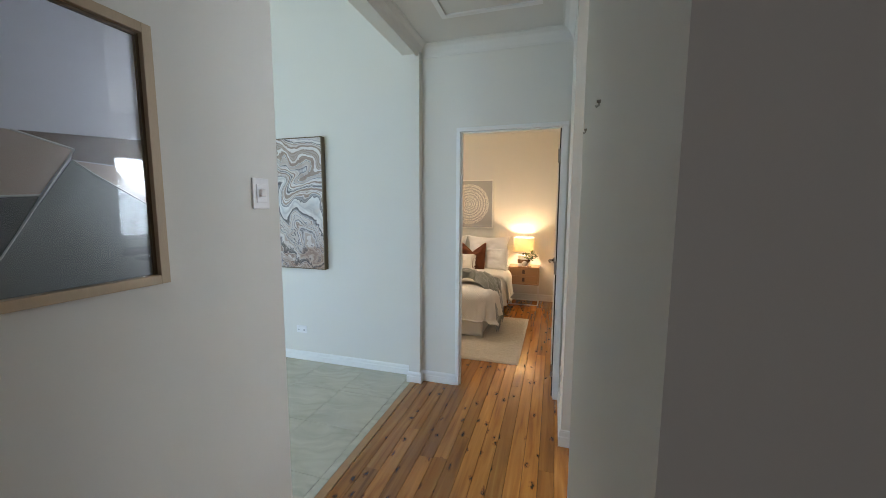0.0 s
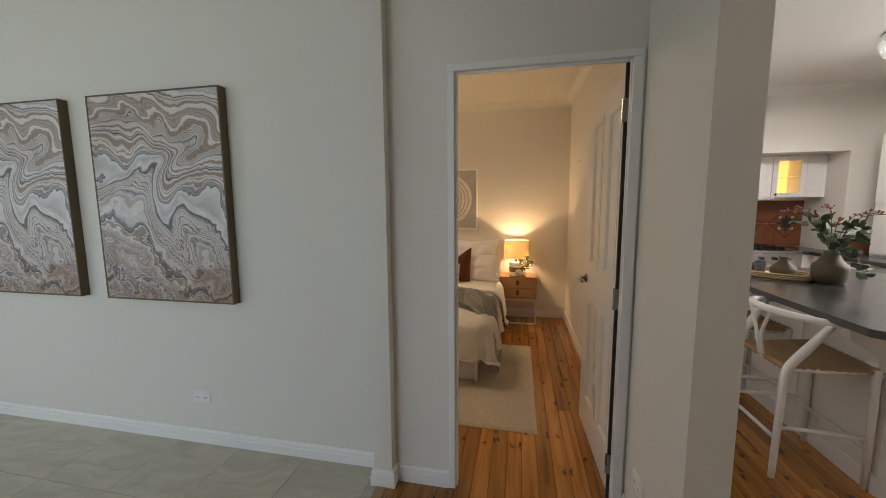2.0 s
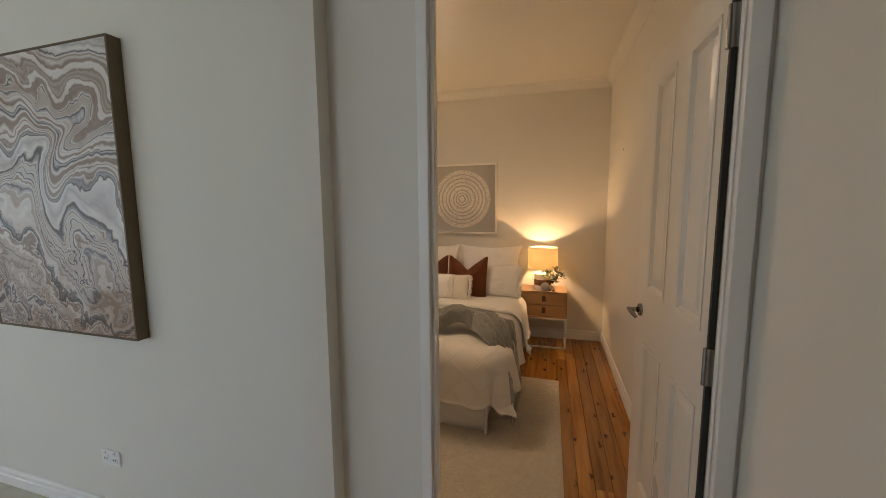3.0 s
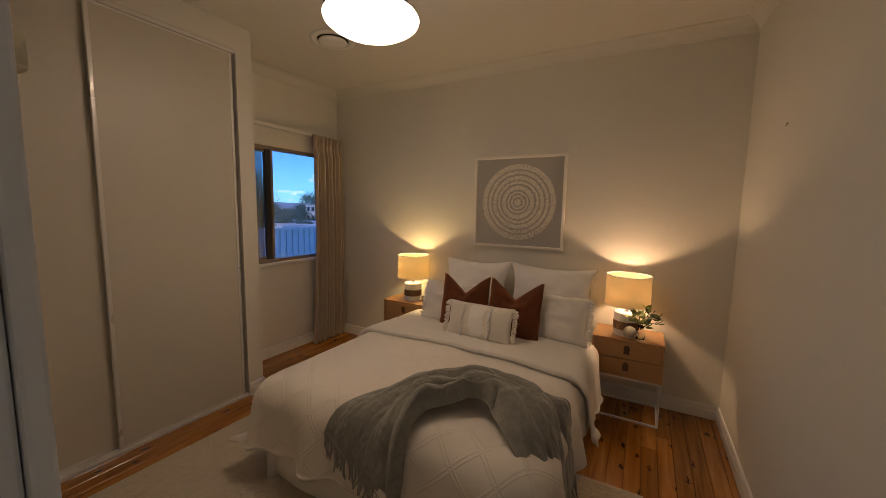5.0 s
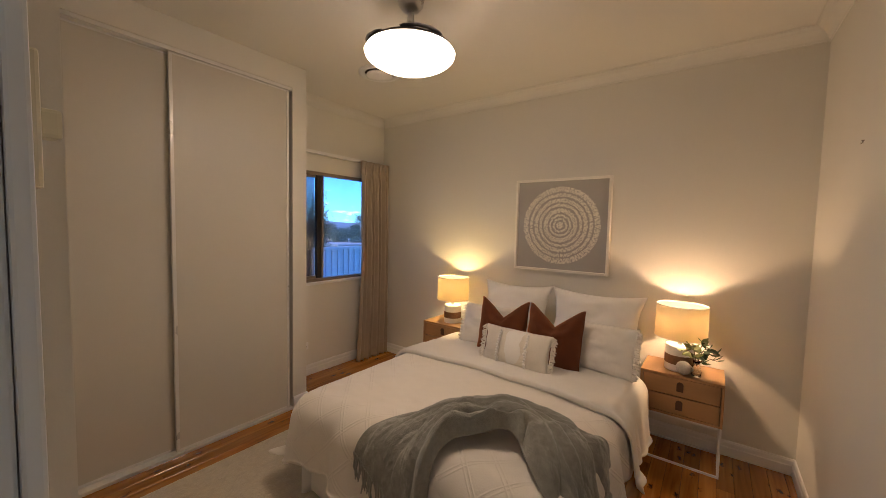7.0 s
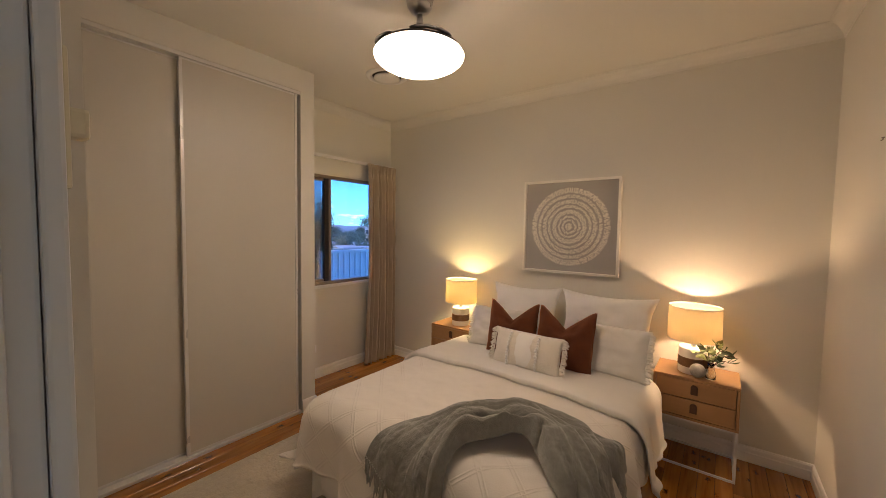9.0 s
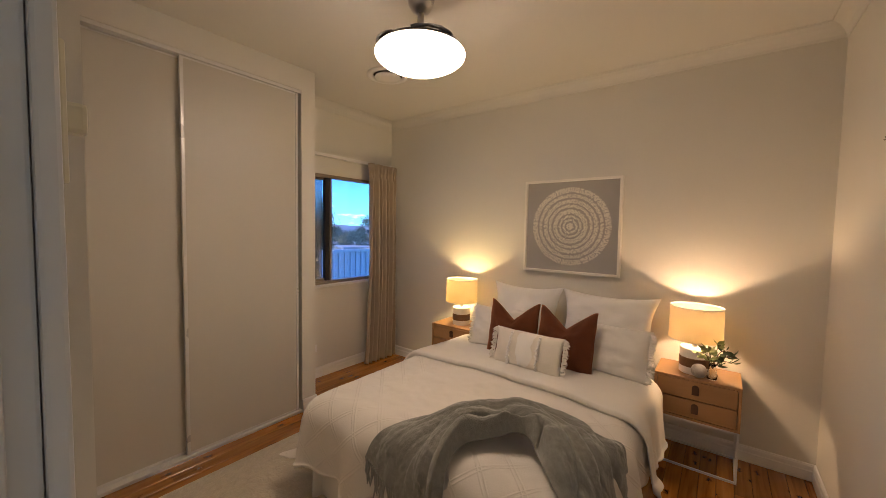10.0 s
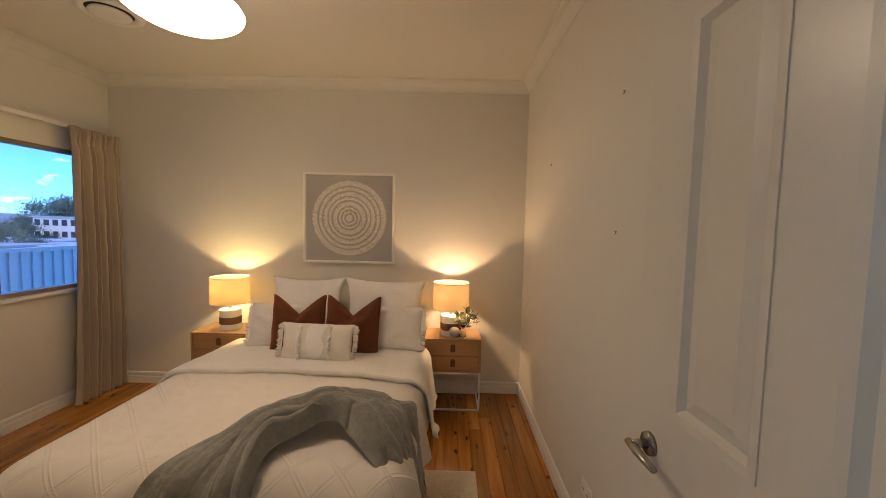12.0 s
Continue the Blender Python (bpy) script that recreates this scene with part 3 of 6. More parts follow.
# kitchen's far wall, with a doorway and the cooking alcove
AX0, AX1, AZ, AY = 1.66, 3.11, 2.03, 7.0
wall("wall_kitchen_north", (0.30, 0.76, KY1, KY1 + 0.1, -0.05, H + 0.05), (1.53, AX0, KY1, KY1 + 0.1, -0.05, H + 0.05), (AX1, KX1 + 0.1, KY1, KY1 + 0.1, -0.05, H + 0.05), (0.76, 1.53, KY1, KY1 + 0.1, 2.1, H + 0.05), (AX0, AX1, KY1, KY1 + 0.1, AZ, H + 0.05))
wall("wall_alcove", (AX0 - 0.1, AX0, KY1 + 0.1, AY, -0.05, AZ + 0.1), (AX1, AX1 + 0.1, KY1 + 0.1, AY, -0.05, AZ + 0.1), (AX0 - 0.1, AX1 + 0.1, AY, AY + 0.1, -0.05, AZ + 0.1), (AX0, AX1, KY1 + 0.1, AY, AZ, AZ + 0.1))
wall("wall_laundry", (0.20, 0.30, KY1 + 0.1, 8.2, -0.05, H), (1.56, 1.66, AY + 0.1, 8.2, -0.05, H), (0.2, 0.55, 8.2, 8.3, -0.05, H), (1.45, 1.66, 8.2, 8.3, -0.05, H), (0.55, 1.45, 8.2, 8.3, -0.05, 1.0), (0.55, 1.45, 8.2, 8.3, 2.0, H))
wall("wall_bedroom_right", (BX1, 0.30, BY0, KY1 + 0.1, -0.05, H + 0.05))
wall("wall_bedroom_back", (BX0 - 0.1, BX1, BY1, BY1 + 0.1, -0.05, H + 0.05))
WY0, WY1, WZ0, WZ1 = 4.95, 6.20, 0.93, 2.03        # bedroom window
wall("wall_bedroom_window", (BX0 - 0.1, BX0, 3.37, WY0, -0.05, H + 0.05), (BX0 - 0.1, BX0, WY1, BY1, -0.05, H + 0.05), (BX0 - 0.1, BX0, WY0, WY1, -0.05, WZ0), (BX0 - 0.1, BX0, WY0, WY1, WZ1, H + 0.05))
RX, RY1 = -2.97, 4.885                             # wardrobe's front, end of its opening
wall("wall_wardrobe_pier", (BX0, RX, RY1, 5.005, -0.05, H + 0.05), label="white plaster pier closing the built-in wardrobe")
wall("wall_wardrobe_bulkhead", (BX0, RX, 3.37, RY1, 2.558, H + 0.05), label="white plaster bulkhead above the built-in wardrobe")

for nm, d in (("ceiling_bedroom", (BX0 - 0.1, BX1, 3.345, BY1 + 0.1, H, H + 0.08)), ("ceiling_hall", (-1.13, 0.10, -1.7, 3.245, H, H + 0.08)), ("ceiling_doorway", (-1.085, BX1, BY0, 3.345, H, H + 0.08)),
              ("ceiling_tiled_room", (-6.7, -1.17, -1.7, 3.31, HT, HT + 0.08)), ("ceiling_kitchen", (0.227, KX1 + 0.1, 0.80, KY1, H, H + 0.08)),
              ("ceiling_front_room", (0.10, 2.7, -1.7, 0.70, H, H + 0.08)), ("ceiling_laundry", (0.2, 1.66, KY1 + 0.1, 8.3, H, H + 0.08))):
    solid(nm, boxes(d), CEIL, "flat white painted plaster ceiling", "ceiling", "structure")


def run_profile(name, path, prof, material, label, category, closed=False):
    """A moulding along a plan path; prof: (out to the left of travel, z)."""
    bm = bmesh.new()
    pts = [Vector((x, y, 0)) for x, y in path]
    rings = []
    for i, p in enumerate(pts):
        def nrm(a, b):
            d = (b - a).normalized()
            return Vector((-d.y, d.x, 0))
        if i == 0:
            o = nrm(pts[0], pts[1])
        elif i == len(pts) - 1:
            o = nrm(pts[-2], pts[-1])
        else:
            a, b = nrm(pts[i - 1], p), nrm(p, pts[i + 1])
            o = (a + b) / (1 + a.dot(b))
        rings.append([bm.verts.new(p + o * u + Vector((0, 0, z))) for u, z in prof])
    k = len(prof)
    for a, b in zip(rings, rings[1:]):
        for j in range(k):
            bm.faces.new((a[j], a[(j + 1) % k], b[(j + 1) % k], b[j]))
    bm.faces.new(rings[0])
    bm.faces.new(rings[-1][::-1])
    return solid(name, bm, material, label, category, "structure")


SKIRT = [(-0.006, 0.001), (0.016, 0.001), (0.016, 0.062), (0.012, 0.068), (0.012, 0.092), (0.007, 0.104), (-0.006, 0.106)]
COVE = [(-0.006, H - 0.085), (0.004, H - 0.085), (0.008, H - 0.07), (0.02, H - 0.048), (0.042, H - 0.022), (0.066, H - 0.008), (0.078, H - 0.006), (0.08, H - 0.002), (-0.006, H - 0.002)]


def skirting(name, path, tall=1.0):
    run_profile(name, path, [(u, z * tall) for u, z in SKIRT], TRIM, "white gloss painted timber skirting board with a bead", "skirting board")


def cornice(name, path):
    run_profile(name, path, COVE, CEIL, "white plaster cove cornice", "cornice")


# paths run with the room on their left
skirting("baseboard_bedroom_right", [(BX1, 3.9), (BX1, BY1), (BX0, BY1), (BX0, 5.005), (RX, 5.005), (RX, RY1)])
skirting("baseboard_painting_wall", [(-1.135, 3.31), (-6.6, 3.31)], 0.8)
skirting("baseboard_nib", [(DOOR_L, 3.245), (-1.034, 3.245), (-1.034, 3.185), (-1.135, 3.185), (-1.135, 3.31)], 0.86)
skirting("baseboard_hall_right", [(0.227, 3.30), (0.227, 2.67), (0.10, 2.67), (0.10, 3.236)])
skirting("baseboard_hall_left", [(LX - 0.10, 1.668), (LX, 1.668), (LX, -1.6)][::-1])
skirting("baseboard_hall_right_near", [(2.6, 0.70), (0.10, 0.70), (0.10, 1.80), (0.227, 1.80)][::-1])
skirting("baseboard_kitchen", [(0.76, KY1), (0.30, KY1), (0.30, 3.31)])
cornice("cornice_bedroom", [(BX1, BY0), (BX1, BY1), (BX0, BY1), (BX0, 5.005)])
cornice("cornice_hall", [(0.10, -1.6), (0.10, 3.245), (-1.05, 3.245), (-1.05, 1.668)])
cornice("cornice_hall_left", [(LX, 1.668), (LX, -1.6)])
cornice("cornice_kitchen", [(0.30, KY1), (0.30, 3.31)])
cornice("cornice_kitchen_far", [(KX1, KY1), (0.30, KY1)])

# manhole in the hall ceiling
mh = thing("ceiling_hatch", (-0.42, 2.45, H - 0.012), "flush white access hatch in the hall ceiling", "access hatch")
part("hatch_panel", boxes((-0.70, -0.14, 2.24, 2.80, H - 0.008, H - 0.001)), CEIL, mh)
part("hatch_trim", boxes((-0.74, -0.705, 2.20, 2.84, H - 0.016, H - 0.001), (-0.135, -0.10, 2.20, 2.84, H - 0.016, H - 0.001), (-0.705, -0.135, 2.805, 2.84, H - 0.016, H - 0.001), (-0.705, -0.135, 2.20, 2.235, H - 0.016, H - 0.001)), TRIM, mh)

# ---- bedroom door frame and door ----
fr = thing("door_frame", (-0.34, 3.28, 0), "white gloss painted timber door frame", "door frame", kind="structure")
JI, JO = 3.232, 3.286
for nm, x0, x1 in (("jamb", DOOR_L, DOOR_L + 0.032), ("jamb", DOOR_R - 0.042, DOOR_R)):
    part(nm, boxes((x0, x1, JI, JO, 0.001, DOOR_H - 0.032), bev=0.003), TRIM, fr)
part("head", boxes((DOOR_L, DOOR_R, JI, JO, DOOR_H - 0.032, DOOR_H), bev=0.003), TRIM, fr)
for x0, x1 in ((DOOR_L + 0.032, DOOR_L + 0.044), (DOOR_R - 0.047, DOOR_R - 0.042)):
    part("door_stop", boxes((x0, x1, 3.252, 3.268, 0.001, DOOR_H - 0.032), bev=0.004), TRIM, fr)
part("door_stop", boxes((DOOR_L + 0.044, DOOR_R - 0.054, 3.252, 3.268, DOOR_H - 0.044, DOOR_H - 0.032), bev=0.003), TRIM, fr)
part("architrave", boxes((DOOR_L - 0.036, DOOR_L + 0.040, JO + 0.0005, 3.301, 0.001, DOOR_H), bev=0.003), TRIM, fr)
part("architrave", boxes((DOOR_R + 0.001, DOOR_R + 0.036, BY0, BY0 + 0.004, 0.001, DOOR_H), bev=0.003), TRIM, fr)
# added near-black strip imitates the shade in the gap beside the hinges
part("hinge_gap_shade", boxes((DOOR_R - 0.056, DOOR_R - 0.042, 3.2866, 3.2985, 0.001, DOOR_H - 0.034)), DARKGAP, fr, "narrow dark strip standing in for the shaded hinge gap")
part("strike_plate", boxes((DOOR_L + 0.0315, DOOR_L + 0.0335, 3.271, 3.292, 0.94, 1.06)), CHROME, fr)

LEAF_W = 0.755
dr = thing("door_1", (0.050, 3.300, 0.008), "open white gloss painted panelled bedroom door", "door", kind="structure")


def door_leaf():
    """Leaf along +y from its hinges, 35 mm thick towards +x, with four recessed panels a side."""
    t, hgt, w = 0.035, 2.032, LEAF_W
    cols = ((0.085, 0.295), (0.40, 0.615))
    rows_ = ((0.205, 0.86), (1.085, 1.93))
    bm = bmesh.new()
    ys = [0, cols[0][0], cols[0][1], cols[1][0], cols[1][1], w]
    zs = [0, rows_[0][0], rows_[0][1], rows_[1][0], rows_[1][1], hgt]
    for i in range(5):
        for j in range(5):
            if i in (1, 3) and j in (1, 3):
                box(bm, 0.013, t - 0.013, ys[i], ys[i + 1], zs[j], zs[j + 1])
            else:
                box(bm, 0, t, ys[i], ys[i + 1], zs[j], zs[j + 1])
    bmesh.ops.remove_doubles(bm, verts=bm.verts, dist=0.0002)
    ins = [bmesh.new() for _ in range(8)]
    k = 0
    for a, b in cols:
        for c, d in rows_:
            for side in (0, 1):
                # a raised field with sloping margins
                x_out, x_in = (0.001, 0.013) if side == 0 else (t - 0.001, t - 0.013)
                s = 1 if side == 0 else -1
                bmi = ins[k]
                k += 1
                rect = []
                for inset, x in ((0.0, x_in), (0.0, x_out - s * 0.004), (0.018, x_out - s * 0.002), (0.030, x_in - s * 0.001), (0.060, x_out + s * 0.004)):
                    y0, y1, z0, z1 = a + inset, b - inset, c + inset, d - inset
                    rect.append([bmi.verts.new((x, *p)) for p in ((y0, z0), (y1, z0), (y1, z1), (y0, z1))])
                for q, r in zip(rect, rect[1:]):
                    for e in range(4):
                        bmi.faces.new((q[e], q[(e + 1) % 4], r[(e + 1) % 4], r[e]))
                bmi.faces.new(rect[-1])
    return bm, ins


lf, pans = door_leaf()
me = bpy.data.meshes.new("leaf")
finish(me, lf, DOORP, False)
leaf = new("leaf", me)
leaf.parent = dr
for pb in pans:
    me = bpy.data.meshes.new("panel")
    finish(me, pb, DOORP, False)
    p_ = new("panel", me)
    p_.parent = dr
for z in (0.20, 1.02, 1.86):
    bm = boxes((-0.0015, 0.0, 0.0, 0.032, z - 0.05, z + 0.05), (-0.022, 0.0, -0.0165, -0.0140, z - 0.05, z + 0.05), (0.002, 0.033, -0.0015, 0.0, z - 0.05, z + 0.05))
    cone(bm, (-0.022, -0.010, z - 0.05), (-0.022, -0.010, z + 0.05), 0.007, 0.007, 12)
    for zz in (-0.03, 0.0, 0.03):
        cone(bm, (-0.0015, 0.018, z + zz), (-0.0028, 0.018, z + zz), 0.004, 0.004, 8)
    me = bpy.data.meshes.new("hinge")
    finish(me, bm, CHROME, False)
    h_ = new("hinge", me)
    h_.parent = dr
    tagged(h_, "brushed nickel butt hinge")
for s, x in ((-1, 0.0), (1, 0.035)):
    bm = bmesh.new()
    cy, cz = LEAF_W - 0.075, 0.985
    cone(bm, (x, cy, cz), (x + s * 0.010, cy, cz), 0.028, 0.026, 28)
    cone(bm, (x + s * 0.010, cy, cz), (x + s * 0.046, cy, cz), 0.011, 0.010, 16)
    tube(bm, [(x + s * 0.046, cy + 0.012, cz), (x + s * 0.048, cy - 0.03, cz - 0.001), (x + s * 0.046, cy - 0.058, cz - 0.004), (x + s * 0.043, cy - 0.088, cz - 0.008)], [0.010, 0.011, 0.010, 0.008], 12, 0.8)
    me = bpy.data.meshes.new("handle")
    finish(me, bm, CHROME, True)
    h_ = new("handle", me)
    h_.parent = dr
    tagged(h_, "brushed nickel lever handle on a round rose")
dr.rotation_euler = (0, 0, radians(2.0))

# ---- wardrobe ----
wr = thing("sliding_wardrobe", (RX - 0.1, 4.1, 0), "built-in wardrobe with two plain off-white sliding doors", "wardrobe")
part("bottom_track", boxes((RX - 0.09, RX + 0.004, 3.375, RY1, 0.001, 0.022), bev=0.003), ALU, wr)
part("top_track", boxes((RX - 0.09, RX - 0.006, 3.375, RY1, 2.535, 2.559)), ALU, wr)
part("back", boxes((RX - 0.50, RX - 0.48, 3.375, RY1, 0.001, 2.54)), DARKGAP, wr)


def robe_door(y0, y1, x):
    d = part("sliding_door", boxes((x - 0.014, x, y0 + 0.02, y1 - 0.02, 0.03, 2.531)), ROBE, wr)
    for a, b in ((y0, y0 + 0.020), (y1 - 0.020, y1)):
        part("stile", boxes((x - 0.018, x + 0.005, a, b, 0.024, 2.533), bev=0.003), ALU, d, "white aluminium door stile")
    part("rail", boxes((x - 0.018, x + 0.002, y0 + 0.020, y1 - 0.020, 0.024, 0.04)), ALU, d)
    part("rail", boxes((x - 0.018, x + 0.002, y0 + 0.020, y1 - 0.020, 2.521, 2.533)), ALU, d)


robe_door(3.38, 4.13, RX - 0.055)
robe_door(4.085, 4.864, RX - 0.018)
# small brown and violet marks low on the left sliding door
for y, z, dy, dz, mtl in ((3.56, 0.26, 0.006, 0.012, CONFET), (3.575, 0.155, 0.012, 0.018, CONFET2), (3.565, 0.10, 0.006, 0.010, CONFET)):
    solid("door_mark", boxes((RX - 0.0552, RX - 0.0536, y - dy, y + dy, z - dz, z + dz), bev=0.0007), mtl, "small dark mark low on the sliding wardrobe door", "scuff mark")

# ---- bedroom window, curtain, outlook ----
XW = BX0 - 0.055
wi = thing("window_1", (XW, (WY0 + WY1) / 2, WZ0), "bronze aluminium sliding window with an insect screen", "window", kind="structure")
part("window_frame", boxes((XW - 0.03, XW + 0.045, WY0, WY1, WZ0, WZ0 + 0.03), (XW - 0.03, XW + 0.045, WY0, WY1, WZ1 - 0.03, WZ1), (XW - 0.03, XW + 0.045, WY0, WY0 + 0.03, WZ0 + 0.03, WZ1 - 0.03), (XW - 0.03, XW + 0.045, WY1 - 0.03, WY1, WZ0 + 0.03, WZ1 - 0.03), bev=0.002), WINF, wi)
MU = 5.545
part("mullion", boxes((XW - 0.025, XW + 0.03, MU - 0.012, MU + 0.01, WZ0 + 0.03, WZ1 - 0.03), bev=0.002), WINF, wi)
part("sash_stile", boxes((XW - 0.025, XW + 0.02, MU - 0.06, MU - 0.0125, WZ0 + 0.03, WZ1 - 0.03), bev=0.002), DARKGAP, wi, "dark sliding sash stile")
part("sash", boxes((XW - 0.02, XW + 0.004, WY0 + 0.03, MU - 0.06, WZ0 + 0.03, WZ0 + 0.055), (XW - 0.02, XW + 0.004, WY0 + 0.03, MU - 0.06, WZ1 - 0.055, WZ1 - 0.03)), WINF, wi)
for y0, y1 in ((WY0 + 0.03, MU - 0.06), (MU + 0.01, WY1 - 0.03)):
    pn = part("pane", boxes((XW - 0.012, XW - 0.007, y0, y1, WZ0 + 0.03, WZ1 - 0.03)), GLASS, wi)
    pn.visible_shadow = False
sc = part("insect_screen", boxes((XW - 0.034, XW - 0.032, WY0 + 0.03, MU - 0.06, WZ0 + 0.03, WZ1 - 0.03)), SCREEN, wi, "fine dark fly screen")
sc.visible_shadow = False
part("window_sill", boxes((BX0 - 0.005, BX0 + 0.03, WY0 - 0.02, WY1 + 0.02, WZ0 - 0.028, WZ0 - 0.002), bev=0.004), TRIM, wi)

rod = thing("curtain_track", (BX0 + 0.05, 5.7, 2.19), "slim white curtain track on the wall above the window", "curtain rail")
part("rail", boxes((BX0 + 0.055, BX0 + 0.085, 5.03, 6.33, 2.185, 2.215), bev=0.004), WHITEM, rod)
for y in (5.1, 5.7, 6.28):
    part("bracket", boxes((BX0, BX0 + 0.056, y - 0.012, y + 0.012, 2.19, 2.21)), WHITEM, rod)


def curtain():
    bm = bmesh.new()
    y0, y1, z0, z1 = 5.905, 6.352, 0.015, 2.20

    def f(u, v):
        z = z0 + (z1 - z0) * v
        # pinch pleats at the heading, uneven long folds below that wander and spread to the hem
        wander = 1.0 * noise.noise(Vector((u * 2.4, v * 1.3, 4))) + 0.7 * noise.noise(Vector((u * 5, v * 3.0, 9)))
        ph = u * 2 * math.pi * 8.0 + wander * (1 - 0.5 * v)
        amp = 0.034 + 0.012 * (1 - v) + 0.016 * noise.noise(Vector((u * 6, v * 1.7, 2)))
        head = max(0.0, (v - 0.94) / 0.06)
        neck = math.exp(-((v - 0.945) / 0.02) ** 2)
        amp *= 1 - 0.55 * neck
        spread = 0.93 + 0.12 * (1 - v) - 0.06 * math.sin(math.pi * v) + 0.03 * head
        y = y1 - (y1 - y0) * (1 - u) * spread + 0.010 * math.sin(ph * 0.5)
        crease = 0.008 * noise.noise(Vector((u * 13, v * 15, 1))) + 0.004 * noise.noise(Vector((u * 30, v * 34, 6)))
        x = BX0 + 0.105 + amp * math.sin(ph) + crease + 0.016 * head * math.sin(ph * 3)
        return (x, y, z)
    grid(bm, f, 240, 90)
    return bm


cu = thing("curtain", (BX0 + 0.09, 6.16, 0.015), "taupe pinch-pleated curtain drawn to the side of the window", "curtain")
soft(part("drape", curtain(), CURT, cu, smooth=True), 0.003, 0)
part("heading_tape", boxes((BX0 + 0.072, BX0 + 0.082, 6.0, 6.33, 2.11, 2.19)), CURT, cu)

# outside
bm = bmesh.new()


def land(u, v):
    x = -3.75 - 900 * u ** 3
    y = -700 + 1500 * v
    d = -3.75 - x
    z = -0.6 - min(9.0, max(0.0, d - 4) * 0.16) + 0.8 * noise.noise(Vector((x * 0.02, y * 0.02, 0))) * min(1, d / 40)
    return (x, y, z)


solid("ground", grid(bm, land, 60, 60), GRASS, "dry grass ground falling away behind the fence", "ground", "structure", smooth=True)
FX = -6.3
fe = thing("fence", (FX, 9.6, -0.9), "pale painted steel fence behind the house", "fence")
part("rail", boxes((FX - 0.02, FX + 0.045, 7.3, 12.0, 1.01, 1.065)), FENCE, fe)
part("rail", boxes((FX - 0.02, FX + 0.02, 7.3, 12.0, -0.7, -0.64)), FENCE, fe)
for k in range(34):
    y = 7.31 + k * 0.138
    part("slat", boxes((FX, FX + 0.018, y, y + 0.088, -0.66, 1.01)), FENCE, fe)
part("backing", boxes((FX - 0.016, FX - 0.006, 7.3, 12.0, -0.66, 1.0)), FENCE, fe)
fb = thing("paling_fence", (-6.4, 6.1, -1.0), "brown timber paling fence beside the steel fence", "fence")
for k in range(24):
    y = 4.76 + 0.105 * k
    part("paling", boxes((-6.41, -6.39, y, y + 0.098, -0.9, 1.04 + 0.01 * math.sin(k * 2.3))), FENCED, fb)


def leafy_tree(at, hgt, rad, n, seed, leaf=FARLEAF, big=1.0):
    rnd = random.Random(seed)
    x, y, z = at
    t = thing("tree", at, "dark green bushy tree beyond the fence", "tree", "trees outside")
    bm = bmesh.new()
    tube(bm, [(x, y, z), (x + 0.1, y, z + hgt * 0.4), (x - 0.05, y + 0.1, z + hgt * 0.8)], [0.12 * hgt / 4, 0.09 * hgt / 4, 0.03 * hgt / 4], 7)
    limbs = []
    for k in range(9):
        a = rnd.uniform(0, 6.28)
        q = (x + math.cos(a) * rad * 0.75, y + math.sin(a) * rad * 0.75, z + hgt * rnd.uniform(0.45, 1.0))
        limbs.append(q)
        tube(bm, [(x, y, z + hgt * 0.35), ((x + q[0]) / 2, (y + q[1]) / 2, q[2] - 0.15 * hgt), q], [0.05 * hgt / 4, 0.03 * hgt / 4, 0.01], 5)
    part("trunk", bm, BARK, t)
    bm = bmesh.new()
    for k in range(n):
        c = Vector(rnd.choice(limbs)) + Vector((rnd.gauss(0, rad * 0.2), rnd.gauss(0, rad * 0.2), rnd.gauss(0, hgt * 0.075)))
        s = rad * rnd.uniform(0.016, 0.036) * big
        q = Euler((rnd.uniform(0, 3), rnd.uniform(0, 3), rnd.uniform(0, 3))).to_matrix()
        vs = [bm.verts.new(c + q @ Vector(p)) for p in ((-s, 0, 0), (0, -s * 0.4, 0.1 * s), (s, 0, 0), (0, s * 0.4, 0.1 * s))]
        bm.faces.new(vs)
    part("crown", bm, leaf, t)


def bearing(a, d, z):
    """A place d metres off, a degrees west of north from the window."""
    return (-0.4 - d * math.sin(radians(a)), 3.2 + d * math.cos(radians(a)), z)


leafy_tree(bearing(56.6, 16, -2.0), 4.5, 0.9, 9000, 3, FARLEAF, 1.7)
leafy_tree(bearing(60.5, 17, -2.0), 4.7, 1.2, 8000, 4)
# far trees take the paler leaf colour that stands in for haze
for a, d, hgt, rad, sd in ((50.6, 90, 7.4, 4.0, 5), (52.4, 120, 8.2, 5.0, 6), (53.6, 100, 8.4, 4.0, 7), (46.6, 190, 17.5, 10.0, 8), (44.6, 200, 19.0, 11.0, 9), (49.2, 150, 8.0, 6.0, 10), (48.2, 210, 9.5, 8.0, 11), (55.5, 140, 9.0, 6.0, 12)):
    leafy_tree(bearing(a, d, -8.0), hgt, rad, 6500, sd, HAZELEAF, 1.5)


